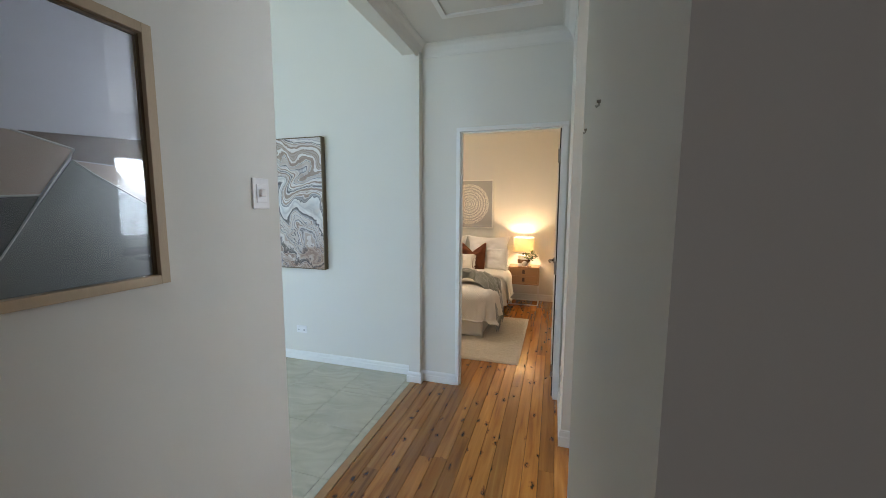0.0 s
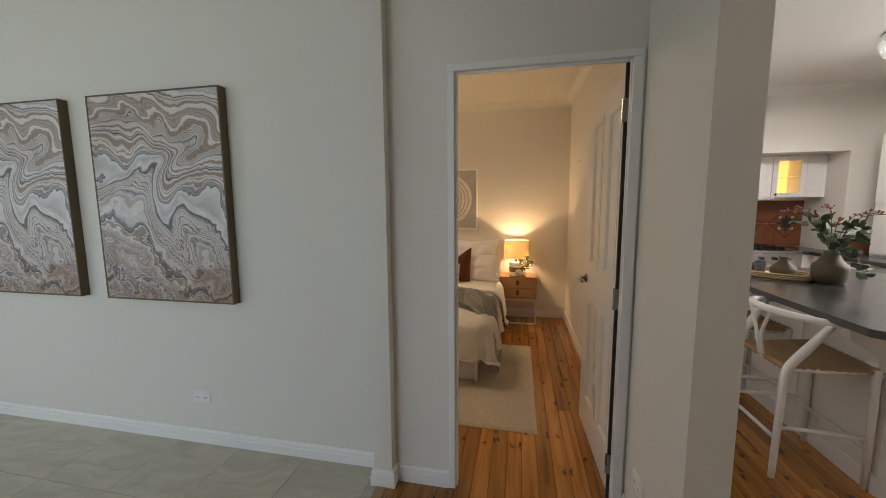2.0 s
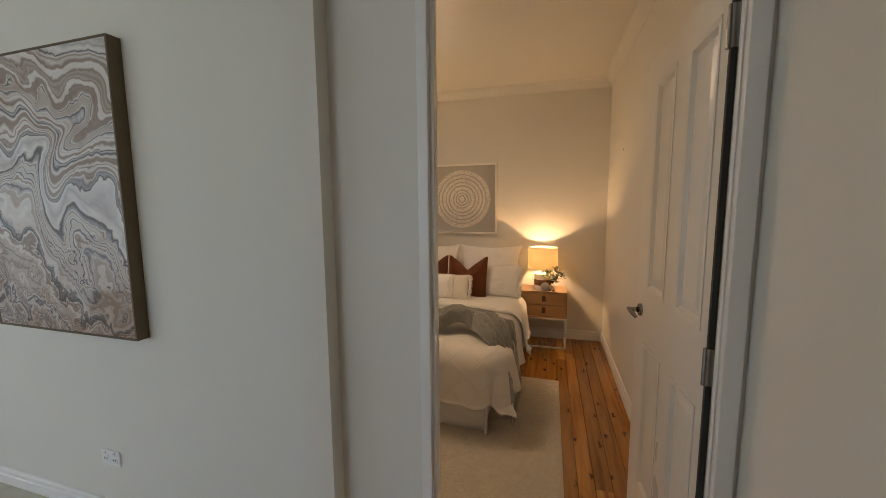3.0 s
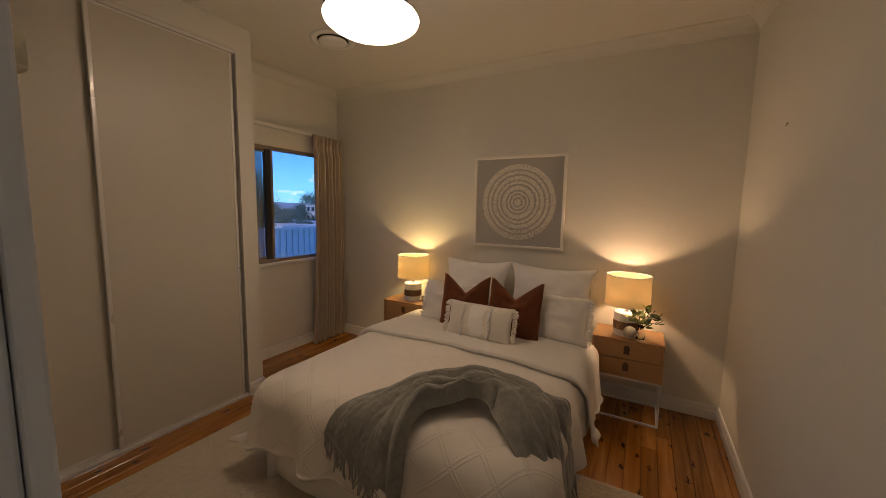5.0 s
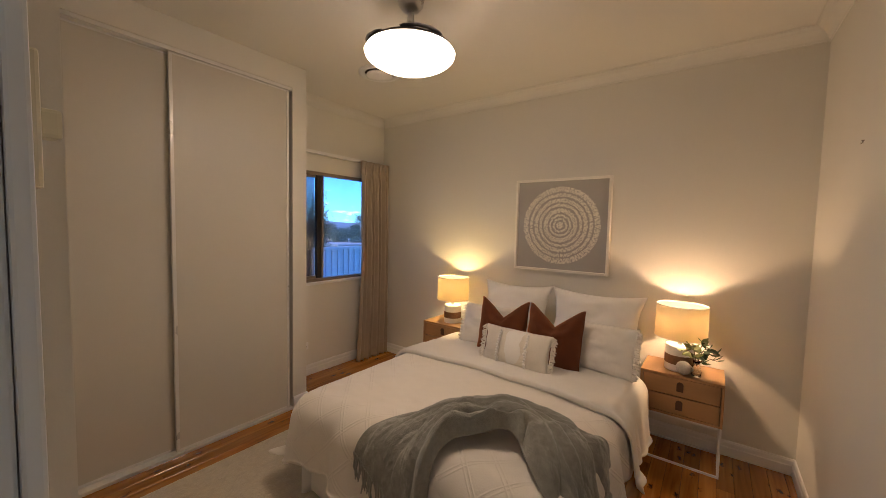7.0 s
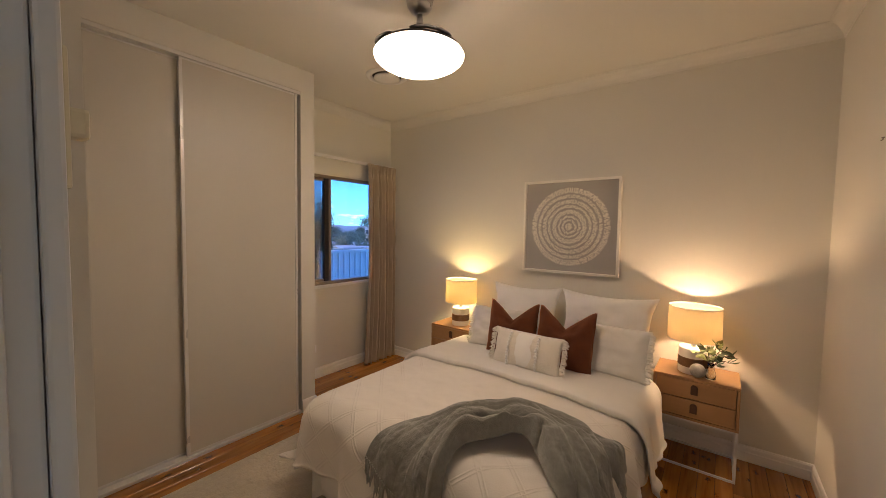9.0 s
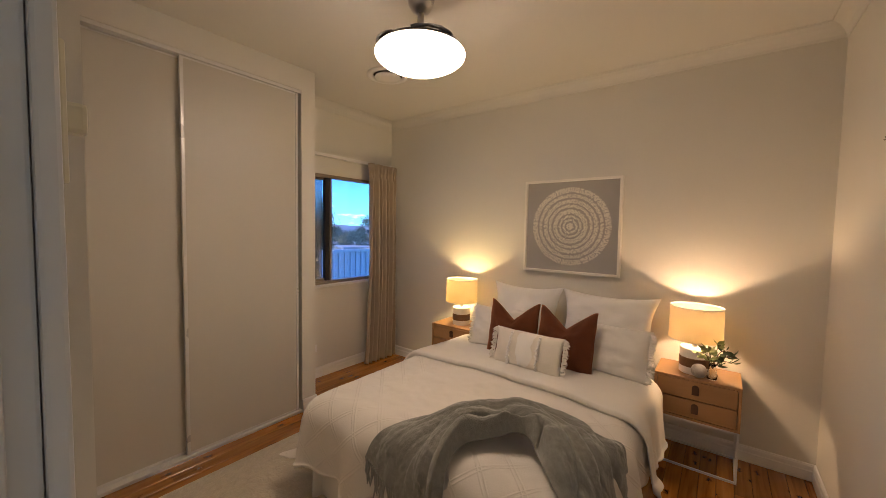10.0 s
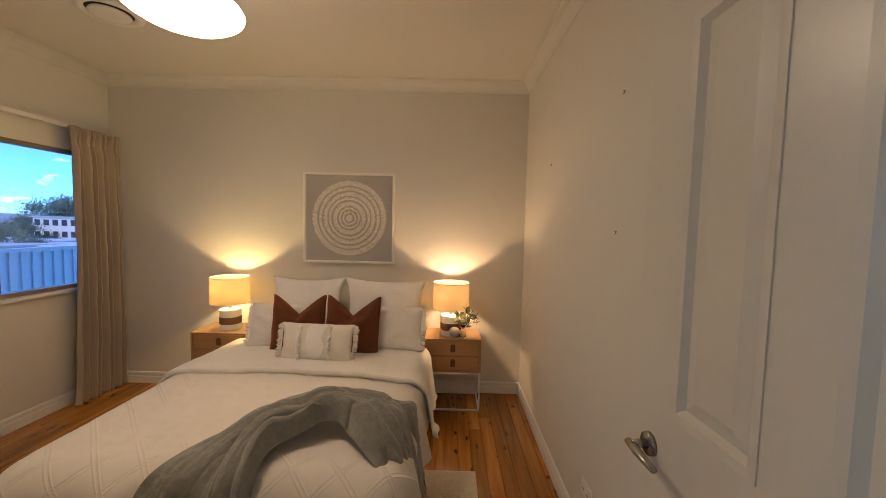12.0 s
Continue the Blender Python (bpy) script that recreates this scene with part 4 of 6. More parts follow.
def house(at, w, d, h, turn, storeys):
    x, y, z = at
    hs = thing("house", at, "white flat-roofed house with dark windows in the distance", "house", "houses in the distance")
    part("wall", boxes((x - w / 2, x + w / 2, y - d / 2, y + d / 2, z, z + h)), HOUSEW, hs)
    part("roof", boxes((x - w / 2 - 0.4, x + w / 2 + 0.4, y - d / 2 - 0.4, y + d / 2 + 0.4, z + h, z + h + 0.3)), ROOFM, hs)
    for s in range(storeys):
        zz = z + h * (s + 0.3) / storeys
        n = int(d // 2.2)
        for k in range(n):
            yy = y - d / 2 + d * (k + 0.2) / n
            part("window", boxes((x + w / 2, x + w / 2 + 0.06, yy, yy + d / n * 0.6, zz, zz + h / storeys * 0.5)), GLASSD, hs)
    hs.rotation_euler = (0, 0, radians(turn))


for a, d, z, w, dp, h, st in ((46.3, 150, -5.0, 9, 13, 6.4, 2), (47.6, 85, -7.6, 8, 11, 4.6, 1), (49.6, 98, -7.8, 9, 15, 4.9, 1), (51.6, 84, -7.4, 8, 9, 4.5, 1), (53.2, 112, -8.0, 9, 14, 5.0, 1), (50.5, 180, -7.0, 9, 14, 6.0, 2), (54.6, 170, -7.0, 9, 14, 6.5, 2)):
    house(bearing(a, d, z), w, dp, h, -a - 90 + 45, st)
bm = bmesh.new()


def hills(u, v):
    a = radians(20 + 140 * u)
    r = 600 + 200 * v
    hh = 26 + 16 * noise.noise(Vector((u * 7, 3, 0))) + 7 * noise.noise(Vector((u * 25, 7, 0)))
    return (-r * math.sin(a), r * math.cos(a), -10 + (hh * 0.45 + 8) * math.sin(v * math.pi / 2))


# the hills' haze is only their pale blue colour
solid("backdrop_hills", grid(bm, hills, 120, 8), HILL, "wooded hills on the horizon, with haze put into their colour", "hills", "structure", smooth=True)

# ---- bedroom things ----
rg = thing("rug", (-1.5, 4.5, 0), "cream wool rug with a carved pattern under the bed", "rug")
bm = bmesh.new()


def rugf(u, v):
    x, y = -2.72 + 2.45 * u, 3.785 + 1.50 * v
    e = min(u * 2.45, (1 - u) * 2.45, v * 1.5, (1 - v) * 1.5)
    return (x, y, 0.004 + 0.010 * min(1, e / 0.012) + 0.0012 * noise.noise(Vector((x * 40, y * 40, 0))))


part("tufted_top", grid(bm, rugf, 120, 80), RUG, rg, smooth=True)
part("backing", boxes((-2.72, -0.27, 3.785, 5.285, 0.0005, 0.004)), RUG, rg)

# bed
X0, X1, YF, TOP = -2.075, -0.72, 4.50, 0.535
bed = thing("bed", (-1.44, 5.4, 0.006), "double bed base and mattress with a white valance", "bed")


def valance():
    bm = bmesh.new()
    path = smooth_path([(X0 + 0.03, 6.34), (X0 + 0.03, 5.4), (X0 + 0.04, YF - 0.04), (X0 + 0.07, YF - 0.07), (-1.44, YF - 0.08), (X1 - 0.06, YF - 0.07), (X1 - 0.03, YF - 0.04), (X1 - 0.03, 5.4), (X1 - 0.03, 6.34)], 24)

    def f(u, v):
        i = min(len(path) - 1, int(round(u * (len(path) - 1))))
        x, y = path[i]
        w = 0.006 * math.sin(i * 0.33) * (1 - v) + 0.004 * math.sin(i * 0.11)
        dx, dy = x + 1.44, y - 5.6
        n = math.hypot(dx, dy)
        return (x + dx / n * w, y + dy / n * w, 0.016 + 0.36 * v)
    grid(bm, f, len(path) - 1, 8)
    return bm


soft(part("valance", valance(), LINEN, bed, "white fabric valance round the base", smooth=True), 0.003)
part("base", boxes((X0 + 0.05, X1 - 0.05, YF - 0.05, 6.345, 0.03, 0.33), bev=0.01), LINEN, bed)
part("mattress", boxes((X0 + 0.02, X1 - 0.02, YF + 0.02, 6.35, 0.33, TOP - 0.03), bev=0.04), EURO, bed)


def drape(sx, sy, x0, x1, yf, top, r, wave, seed):
    """The place of a cloth point that lies on the bed or hangs over its edges."""
    ex = sx - x1 if sx > x1 else (sx - x0 if sx < x0 else 0.0)
    ey = sy - yf if sy < yf else 0.0
    d = math.hypot(ex, ey)
    bx, by = min(max(sx, x0), x1), max(sy, yf)
    crown = 0.012 * (1 - ((2 * bx - x0 - x1) / (x1 - x0)) ** 2) + 0.007 * noise.noise(Vector((sx * 3.5, sy * 3.5, seed))) + 0.005 * noise.noise(Vector((sx * 9, sy * 9, seed))) + 0.0025 * noise.noise(Vector((sx * 21, sy * 21, seed)))
    if d == 0:
        return Vector((bx, by, top + crown))
    a = min(d / r, math.pi / 2)
    d -= 0.85 * max(0.0, d - 0.40)
    hor, drop = r * math.sin(a), r * (1 - math.cos(a)) + max(0.0, d - r * math.pi / 2)
    side = (ex / d) ** 2 if d else 0.0
    corner = min(abs(ex), abs(ey)) / (d + 1e-6)
    hor += drop * (0.10 + 0.06 * corner) + wave * drop * sum(k * (math.sin(q * 15 + seed) + 0.6 * math.sin(q * 27 + 2 * seed)) for k, q in ((side, sy), (1 - side, sx))) + 0.3 * corner * wave * math.sin(math.atan2(ey, ex) * 9) * d
    return Vector((bx + ex / d * hor, by + ey / d * hor, max(0.03, top + crown * (1 - a / 1.57) - drop)))


CX0, CX1, CY0, CY1 = X0 - 0.42, X1 + 0.38, YF - 0.42, 5.62
dv = thing("duvet", (-1.44, 5.0, 0.1), "white cotton duvet with stitched lattice lines on the bed", "duvet")


def cover(u, v):
    sx, sy = CX0 + (CX1 - CX0) * u, CY0 + (CY1 - CY0) * v
    return drape(sx, sy, X0, X1, YF, TOP + 0.02, 0.12, 0.085, 1.7)


bm = bmesh.new()
grid(bm, cover, 190, 150, uv=lambda u, v: (CX0 + (CX1 - CX0) * u, CY0 + (CY1 - CY0) * v))
soft(part("cover", bm, QUILT, dv, smooth=True), 0.02, -1)


def turned(u, v):
    sx = CX0 + 0.06 + (CX1 - CX0) * u
    # rolled leading edge, then flat to the pillows
    k = v * 0.72
    sx += 0.09 * max(0.0, 1 - k / 0.25) ** 2 * u ** 9
    edge = 5.285 + 0.025 * math.sin(sx * 3.0) + 0.010 * math.sin(sx * 11)
    sy = edge + max(0, k - 0.03)
    lift = 0.034 * math.sqrt(max(0.0, 1 - (1 - min(1, k / 0.05)) ** 2)) * (1 - 0.75 * min(1, max(0, (k - 0.1) / 0.4))) + 0.004
    p = drape(sx, sy, X0 - 0.012, X1 + 0.012, YF - 1, TOP + 0.02 + lift, 0.125, 0.06, 4.1)
    return p


bm = bmesh.new()
grid(bm, turned, 130, 40, uv=lambda u, v: (0.01 * u, 0.01 * v + 0.04))
soft(part("turned_edge", bm, LINEN, dv, "plain white underside folded back", smooth=True), 0.012, -1)


def cushion(bm, w, h, t, m, chop=0.0, ear=0.06, wrinkle=0.006, seed=0.0, n=28):
    """A filled cushion standing in its local xz plane, base at z = 0; ear: how far corners stand out."""
    for s in (1, -1):
        vs = []
        for i in range(n + 1):
            row = []
            for j in range(n + 1):
                u, v = 2 * i / n - 1, 2 * j / n - 1
                k = (max(0, 1 - u * u) ** 0.55) * (max(0, 1 - v * v) ** 0.55)
                x = u * w / 2 * (1 - ear * (1 - v * v) * abs(u) ** 3)
                z = v * h / 2 * (1 - ear * (1 - u * u) * abs(v) ** 3)
                # the dent of a chop in the top edge
                dent = chop * max(0.0, 1 - abs(u) / 0.92) ** 1.15 * max(0, (v + 0.35) / 1.35) ** 1.5
                z -= dent * h * 0.42
                kk = k * (1 - 0.55 * dent)
                y = s * t / 2 * kk + wrinkle * noise.noise(Vector((u * 2.6, v * 2.6, seed + s))) * (0.4 + k) + 0.5 * wrinkle * noise.noise(Vector((u * 7, v * 7, seed + s))) * k
                if abs(u) == 1 or abs(v) == 1:
                    y = 0.004 * math.sin(9 * (u + v) + seed)
                row.append(bm.verts.new(m @ Vector((x, y, z + h / 2))))
            vs.append(row)
        for i in range(n):
            for j in range(n):
                q = (vs[i][j], vs[i + 1][j], vs[i + 1][j + 1], vs[i][j + 1])
                bm.faces.new(q if s < 0 else q[::-1])
    bmesh.ops.remove_doubles(bm, verts=bm.verts, dist=0.0005)
    return bm


PT = TOP + 0.025


def pillow(name, x, y, lean, turn, w, h, t, material, label, category, group="", chop=0.0, z=PT, ear=0.06, wrinkle=0.008, seed=0.0, roll=0.0):
    m = pose(x, y, z, -lean, roll, turn)
    p = thing(name, (x, y, z), label, category, group)
    part("body", cushion(bmesh.new(), w, h, t, m, chop, ear, wrinkle, seed), material, p, smooth=True)
    return p, m


EL = "large square white cotton pillow propped against the wall"
pillow("euro_pillow", -1.632, 6.08, 14, 1, 0.62, 0.475, 0.17, EURO, EL, "pillow", "white back pillows", seed=1, z=PT + 0.025, ear=0.15, wrinkle=0.014)
pillow("euro_pillow", -0.985, 6.08, 14, -1, 0.69, 0.475, 0.17, EURO, EL, "pillow", "white back pillows", seed=5, z=PT + 0.025, ear=0.15, wrinkle=0.014)
for x, tn, sd, pw in ((-1.715, 5, 2.0, 0.48), (-0.885, -4, 9.0, 0.48)):
    sm, mm = pillow("sleeping_pillow", x, 5.80, 20, tn, pw, 0.335, 0.14, LINEN, "off-white crinkled linen pillow with ruffled ends", "pillow", "linen pillows", seed=sd, wrinkle=0.018)
    for e in (-1, 1):
        bm = bmesh.new()
        rnd = random.Random(int(sd) + e)
        for k in range(26):
            zz = 0.02 + 0.295 * k / 25
            p = Vector((e * (pw / 2 - 0.018), 0, zz))
            q = Vector((e * (pw / 2 + 0.015 + rnd.uniform(-0.006, 0.010)), rnd.uniform(-0.012, 0.012), zz + rnd.uniform(-0.012, 0.006)))
            tube(bm, [mm @ p, mm @ ((p + q) / 2 + Vector((0, rnd.uniform(-0.006, 0.006), 0))), mm @ q], [0.008, 0.010, 0.006], 5)
        part("ruffle", bm, LINEN, sm, "ruffled linen edging")
pillow("velvet_cushion", -1.548, 5.71, 13, 4, 0.385, 0.425, 0.15, VELVET, "rust red velvet cushion with a chopped top", "cushion", "rust cushions", chop=0.78, ear=0.02, wrinkle=0.014, seed=3, z=PT - 0.008)
pillow("velvet_cushion", -1.158, 5.71, 13, -4, 0.405, 0.425, 0.15, VELVET, "rust red velvet cushion with a chopped top", "cushion", "rust cushions", chop=0.78, ear=0.02, wrinkle=0.014, seed=7, z=PT - 0.008)
lum, lm = pillow("lumbar_cushion", -1.333, 5.495, 16, -3, 0.50, 0.255, 0.12, OATM, "oatmeal woven lumbar cushion with tasselled trim", "cushion", seed=6, wrinkle=0.008, z=PT + 0.015)
part("centre_panel", cushion(bmesh.new(), 0.19, 0.24, 0.136, lm @ Matrix.Translation((0.0, -0.004, 0.01)), 0, 0.0, 0.003, 3, 14), EURO, lum, "plain cream centre panel", smooth=True)
rnd = random.Random(12)
for e in (-1, 1):
    bm = bmesh.new()
    for k in range(24):
        zz = 0.01 + 0.235 * k / 23
        x = e * 0.243
        tube(bm, [lm @ Vector((x, 0, zz)), lm @ Vector((x + e * 0.018, rnd.uniform(-0.01, 0.01), zz + rnd.uniform(-0.006, 0.006))), lm @ Vector((x + e * 0.034, rnd.uniform(-0.016, 0.016), zz - 0.008 + rnd.uniform(-0.01, 0.01)))], [0.006, 0.006, 0.003], 5)
    part("fringe", bm, OATM, lum, "cotton tassel fringe")
for x in (-0.105, 0.10):
    bm = bmesh.new()
    for k in range(13):
        zz = 0.025 + 0.205 * k / 12
        yy = -0.066 * (max(0, 1 - ((zz - 0.1275) / 0.1275) ** 2) ** 0.5) - 0.004
        c = lm @ Vector((x + rnd.uniform(-0.005, 0.005), yy, zz))
        bmesh.ops.create_icosphere(bm, subdivisions=1, radius=0.009 + rnd.uniform(0, 0.005), matrix=Matrix.Translation(c))
    part("tufted_trim", bm, EURO, lum, "row of tufted cotton knots", smooth=True)

# throw
th = thing("throw_blanket", (-1.0, 4.8, 0.12), "grey mohair throw with fringes draped over the bed", "blanket")
TZ = TOP + 0.058
CENTRE = [  # x, y, z, then half of its width as a vector
    (-1.370, YF - 0.155, 0.345, 0.215, -0.01, -0.105), (-1.355, YF - 0.130, 0.455, 0.205, -0.01, -0.07), (-1.335, YF - 0.085, 0.560, 0.19, -0.012, -0.02),
    (-1.285, YF + 0.03, TZ + 0.004, 0.17, -0.05, 0.0), (-1.195, YF + 0.145, TZ + 0.014, 0.125, -0.09, 0.0), (-1.095, YF + 0.225, TZ + 0.026, 0.075, -0.120, 0.0),
    (-1.00, YF + 0.270, TZ + 0.034, 0.01, -0.125, 0.0), (-0.90, YF + 0.285, TZ + 0.030, -0.05, -0.130, 0.0), (-0.79, YF + 0.270, TZ + 0.016, -0.105, -0.165, 0.0),
    (-0.71, YF + 0.24, TZ - 0.002, -0.09, -0.225, 0.0), (-0.640, YF + 0.215, TOP - 0.03, -0.03, -0.255, 0.0), (-0.600, YF + 0.19, TOP - 0.15, -0.005, -0.27, -0.02), (-0.572, YF + 0.165, TOP - 0.32, 0.0, -0.27, -0.03)]
TPATH = smooth_path(CENTRE, 14)
# where the cloth is gathered into rolls: line, height, half width
ROLLS = [(np.array(smooth_path(pts, 10)), hgt, wd) for pts, hgt, wd in (
    ([(-1.13, 4.30), (-1.155, 4.42), (-1.145, 4.52), (-1.05, 4.60), (-0.945, 4.655), (-0.89, 4.72), (-0.82, 4.67), (-0.76, 4.53)], 0.082, 0.058),
    ([(-1.25, 4.36), (-1.225, 4.50), (-1.175, 4.655), (-1.09, 4.735), (-0.985, 4.765), (-0.88, 4.755), (-0.78, 4.72), (-0.69, 4.60)], 0.078, 0.052),
    ([(-1.36, 4.42), (-1.32, 4.62), (-1.25, 4.77), (-1.13, 4.85), (-0.94, 4.86), (-0.77, 4.83), (-0.66, 4.74)], 0.052, 0.056))]


def thrown(u, v):
    k = u * (len(TPATH) - 1)
    i = min(len(TPATH) - 2, int(k))
    a = TPATH[i] * (1 - (k - i)) + TPATH[i + 1] * (k - i)
    b0, b1 = TPATH[max(0, i - 2)], TPATH[min(len(TPATH) - 1, i + 3)]
    c, w = Vector(a[:3]), Vector(a[3:])
    d = (Vector(b1[:3]) - Vector(b0[:3])).normalized()
    n = w.cross(d).normalized()
    if n.z < -0.01 or (abs(n.z) < 0.3 and n.dot(c - Vector((-1.3, 5.2, 0.3))) < 0):
        n = -n
    s = 2 * v - 1
    mid = math.sin(math.pi * u) ** 0.8
    # a few rounded rolls run along the cloth, gathered at the turn, with tight valleys between
    fold = 0.0
    for c0, amp, wd, drift in ((0.70, 0.024, 0.27, 0.05), (0.22, 0.022, 0.25, -0.30), (-0.22, 0.020, 0.22, 0.35), (-0.66, 0.018, 0.24, 0.0)):
        at = c0 + 0.26 * noise.noise(Vector((u * 3.4, c0 * 7, 1))) + drift * (u - 0.5)
        fold = max(fold, amp * (0.22 + 0.78 * mid) * (1 + 0.5 * noise.noise(Vector((u * 5, c0 * 9, 7)))) * max(0.0, 1 - ((s - at) / wd) ** 2) ** 0.55)
    fold += 0.016 * (0.35 + mid) * (0.25 + noise.noise(Vector((u * 7, s * 2.2, 0)))) + 0.009 * noise.noise(Vector((u * 19, s * 5, 3))) + 0.0035 * noise.noise(Vector((u * 55, s * 15, 5)))
    fold *= min(1, 4 * (1 - abs(s)) + 0.12)
    squeeze = 1 - 0.10 * mid + 0.05 * math.sin(u * 17)
    p = c + w * s * squeeze
    roll = 0.0
    for line, hgt, wd in ROLLS:
        q = line - (p.x, p.y)
        i = int(np.argmin((q * q).sum(1)))
        away = math.hypot(*q[i]) / (wd * (1 + 0.35 * noise.noise(Vector((i * 0.07, hgt * 90, 3)))))
        taper = min(1.0, 5 * i / len(line), 5 * (1 - i / len(line)) + 0.2)
        roll = max(roll, hgt * taper * (1 + 0.4 * noise.noise(Vector((i * 0.09, hgt * 50, 8)))) * max(0.0, 1 - away ** 2) ** 0.45)
    return p + n * (0.006 + fold + roll * min(1.0, 6 * (1 - abs(s)) + 0.1))


bm = bmesh.new()
grid(bm, thrown, 210, 110)
soft(part("cloth", bm, WOOL, th, smooth=True), 0.007, -1)
for u in (0.0, 1.0):
    bm = bmesh.new()
    rnd = random.Random(5)
    for k in range(40):
        v = (k + 0.5) / 40
        p = thrown(u, v)
        ln = rnd.uniform(0.07, 0.11)
        q = p + Vector((rnd.uniform(-0.01, 0.01), rnd.uniform(-0.01, 0.01), -ln * 0.5))
        e = p + Vector((rnd.uniform(-0.018, 0.018), rnd.uniform(-0.014, 0.01), -ln))
        tube(bm, [p + Vector((0, 0, 0.01)), q, e], [0.0055, 0.006, 0.003], 5)
    part("fringe", bm, WOOL, th, "twisted grey fringe strands")


# bedside tables and lamps
def bedside(x0, x1, label):
    yf, yb, z0, z1 = 6.02, 6.345, 0.318, 0.590
    b = thing("bedside_table", ((x0 + x1) / 2, 6.18, 0), label, "bedside table", "bedside tables")
    part("case", boxes((x0, x1, yf, yb, z1 - 0.016, z1), (x0, x1, yf, yb, z0, z0 + 0.014), (x0, x0 + 0.015, yf, yb, z0 + 0.014, z1 - 0.016), (x1 - 0.015, x1, yf, yb, z0 + 0.014, z1 - 0.016), (x0 + 0.015, x1 - 0.015, yb - 0.012, yb, z0 + 0.014, z1 - 0.016), bev=0.0015), OAK, b)
    zm = (z0 + z1) / 2 - 0.002
    for a, c in ((z0 + 0.018, zm - 0.004), (zm + 0.004, z1 - 0.020)):
        d = part("drawer", boxes((x0 + 0.019, x1 - 0.019, yf + 0.003, yf + 0.022, a, c), bev=0.0015), OAK, b)
        xm, zc = (x0 + x1) / 2, (a + c) / 2
        bm = bmesh.new()
        box(bm, xm - 0.019, xm + 0.019, yf - 0.004, yf + 0.002, zc - 0.026, zc + 0.020, bev=0.0025)
        cone(bm, (xm, yf - 0.006, zc + 0.018), (xm, yf + 0.002, zc + 0.018), 0.019, 0.019, 20)
        part("pull", bm, LEATHER, d, "dark leather tab pull")
    r = 0.006
    for x in (x0 + 0.008, x1 - 0.008):
        for y in (yf + 0.008, yb - 0.008):
            part("leg", boxes((x - r, x + r, y - r, y + r, 0.013, z0)), WHITEM, b, "slim white metal leg")
        part("floor_rail", boxes((x - r, x + r, yf + 0.002, yb - 0.002, 0.001, 0.013)), WHITEM, b)
        part("top_rail", boxes((x - r, x + r, yf + 0.016, yb - 0.016, z0 - 0.012, z0)), WHITEM, b)
    for y in (yf + 0.008, yb - 0.008):
        part("floor_rail", boxes((x0 + 0.014, x1 - 0.014, y - r, y + r, 0.001, 0.013)), WHITEM, b)
        part("top_rail", boxes((x0 + 0.014, x1 - 0.014, y - r, y + r, z0 - 0.012, z0)), WHITEM, b)
    return z1


def table_lamp(x, y, z, colour):
    t = thing("table_lamp", (x, y, z), "lit table lamp with a cream drum shade and white base", "table lamp", "bedside lamps")
    part("base", lathe(bmesh.new(), [(0.0775, 0.0), (0.082, 0.004), (0.082, 0.048), (0.0805, 0.049), (0.0805, 0.105), (0.082, 0.106), (0.082, 0.162), (0.079, 0.168), (0.02, 0.170)], 40, (x, y, z)), CERAM, t, "white ceramic drum base", smooth=False)
    part("woven_band", lathe(bmesh.new(), [(0.0806, 0.046), (0.0845, 0.049), (0.0845, 0.105), (0.0806, 0.108)], 40, (x, y, z), caps=False), WICKER, t, "brown woven seagrass band")
    bm = bmesh.new()
    cone(bm, (x, y, z + 0.168), (x, y, z + 0.305), 0.014, 0.012, 14)
    part("stem", bm, CHROME, t)
    bm = bmesh.new()
    r0, r1, a, b = 0.151, 0.148, 0.222, 0.437
    lathe(bm, [(r0, a), (r1, b)], 56, (x, y, z), caps=False)
    sh = part("shade", bm, SHADE, t, "lit cream linen drum shade", smooth=True)
    soft(sh, 0.0015, -1)
    for rr, zz in ((r0, a), (r1, b)):
        bm = bmesh.new()
        lathe(bm, [(rr + 0.0012, zz - 0.003), (rr + 0.0012, zz + 0.003), (rr - 0.0025, zz + 0.003), (rr - 0.0025, zz - 0.003), (rr + 0.0012, zz - 0.003)], 56, (x, y, z), caps=False)
        part("shade_ring", bm, WHITEM, t)
    bm = bmesh.new()
    for k in range(3):
        an = 2.1 * k
        tube(bm, [(x, y, z + 0.26), (x + math.cos(an) * 0.149, y + math.sin(an) * 0.149, z + 0.26)], 0.002, 5)
    part("shade_carrier", bm, WHITEM, t)
    bm = bmesh.new()
    bmesh.ops.create_uvsphere(bm, u_segments=14, v_segments=10, radius=0.024, matrix=Matrix.Translation((x, y, z + 0.338)))
    bl = part("bulb", bm, BULB, t, "glowing warm bulb", smooth=True)
    bl.visible_shadow = False
    lamp("lamp_glow", "POINT", Matrix.Translation((x, y, z + 0.338)), LAMP_W, colour, 0.024)


zt = bedside(-0.640, -0.185, "honey oak bedside table with two drawers on white legs")
bedside(-2.545, -2.080, "honey oak bedside table with two drawers on white legs")
table_lamp(-0.435, 6.165, zt, (1.0, 0.66, 0.36))
table_lamp(-2.30, 6.165, zt, (1.0, 0.72, 0.30))
bm = bmesh.new()
bmesh.ops.create_uvsphere(bm, u_segments=28, v_segments=18, radius=0.044, matrix=Matrix.Translation((-0.402, 6.07, zt + 0.0435)))
solid("stone_ball", bm, STONEB, "small veined grey stone ball on the bedside table", "ornament", smooth=True)

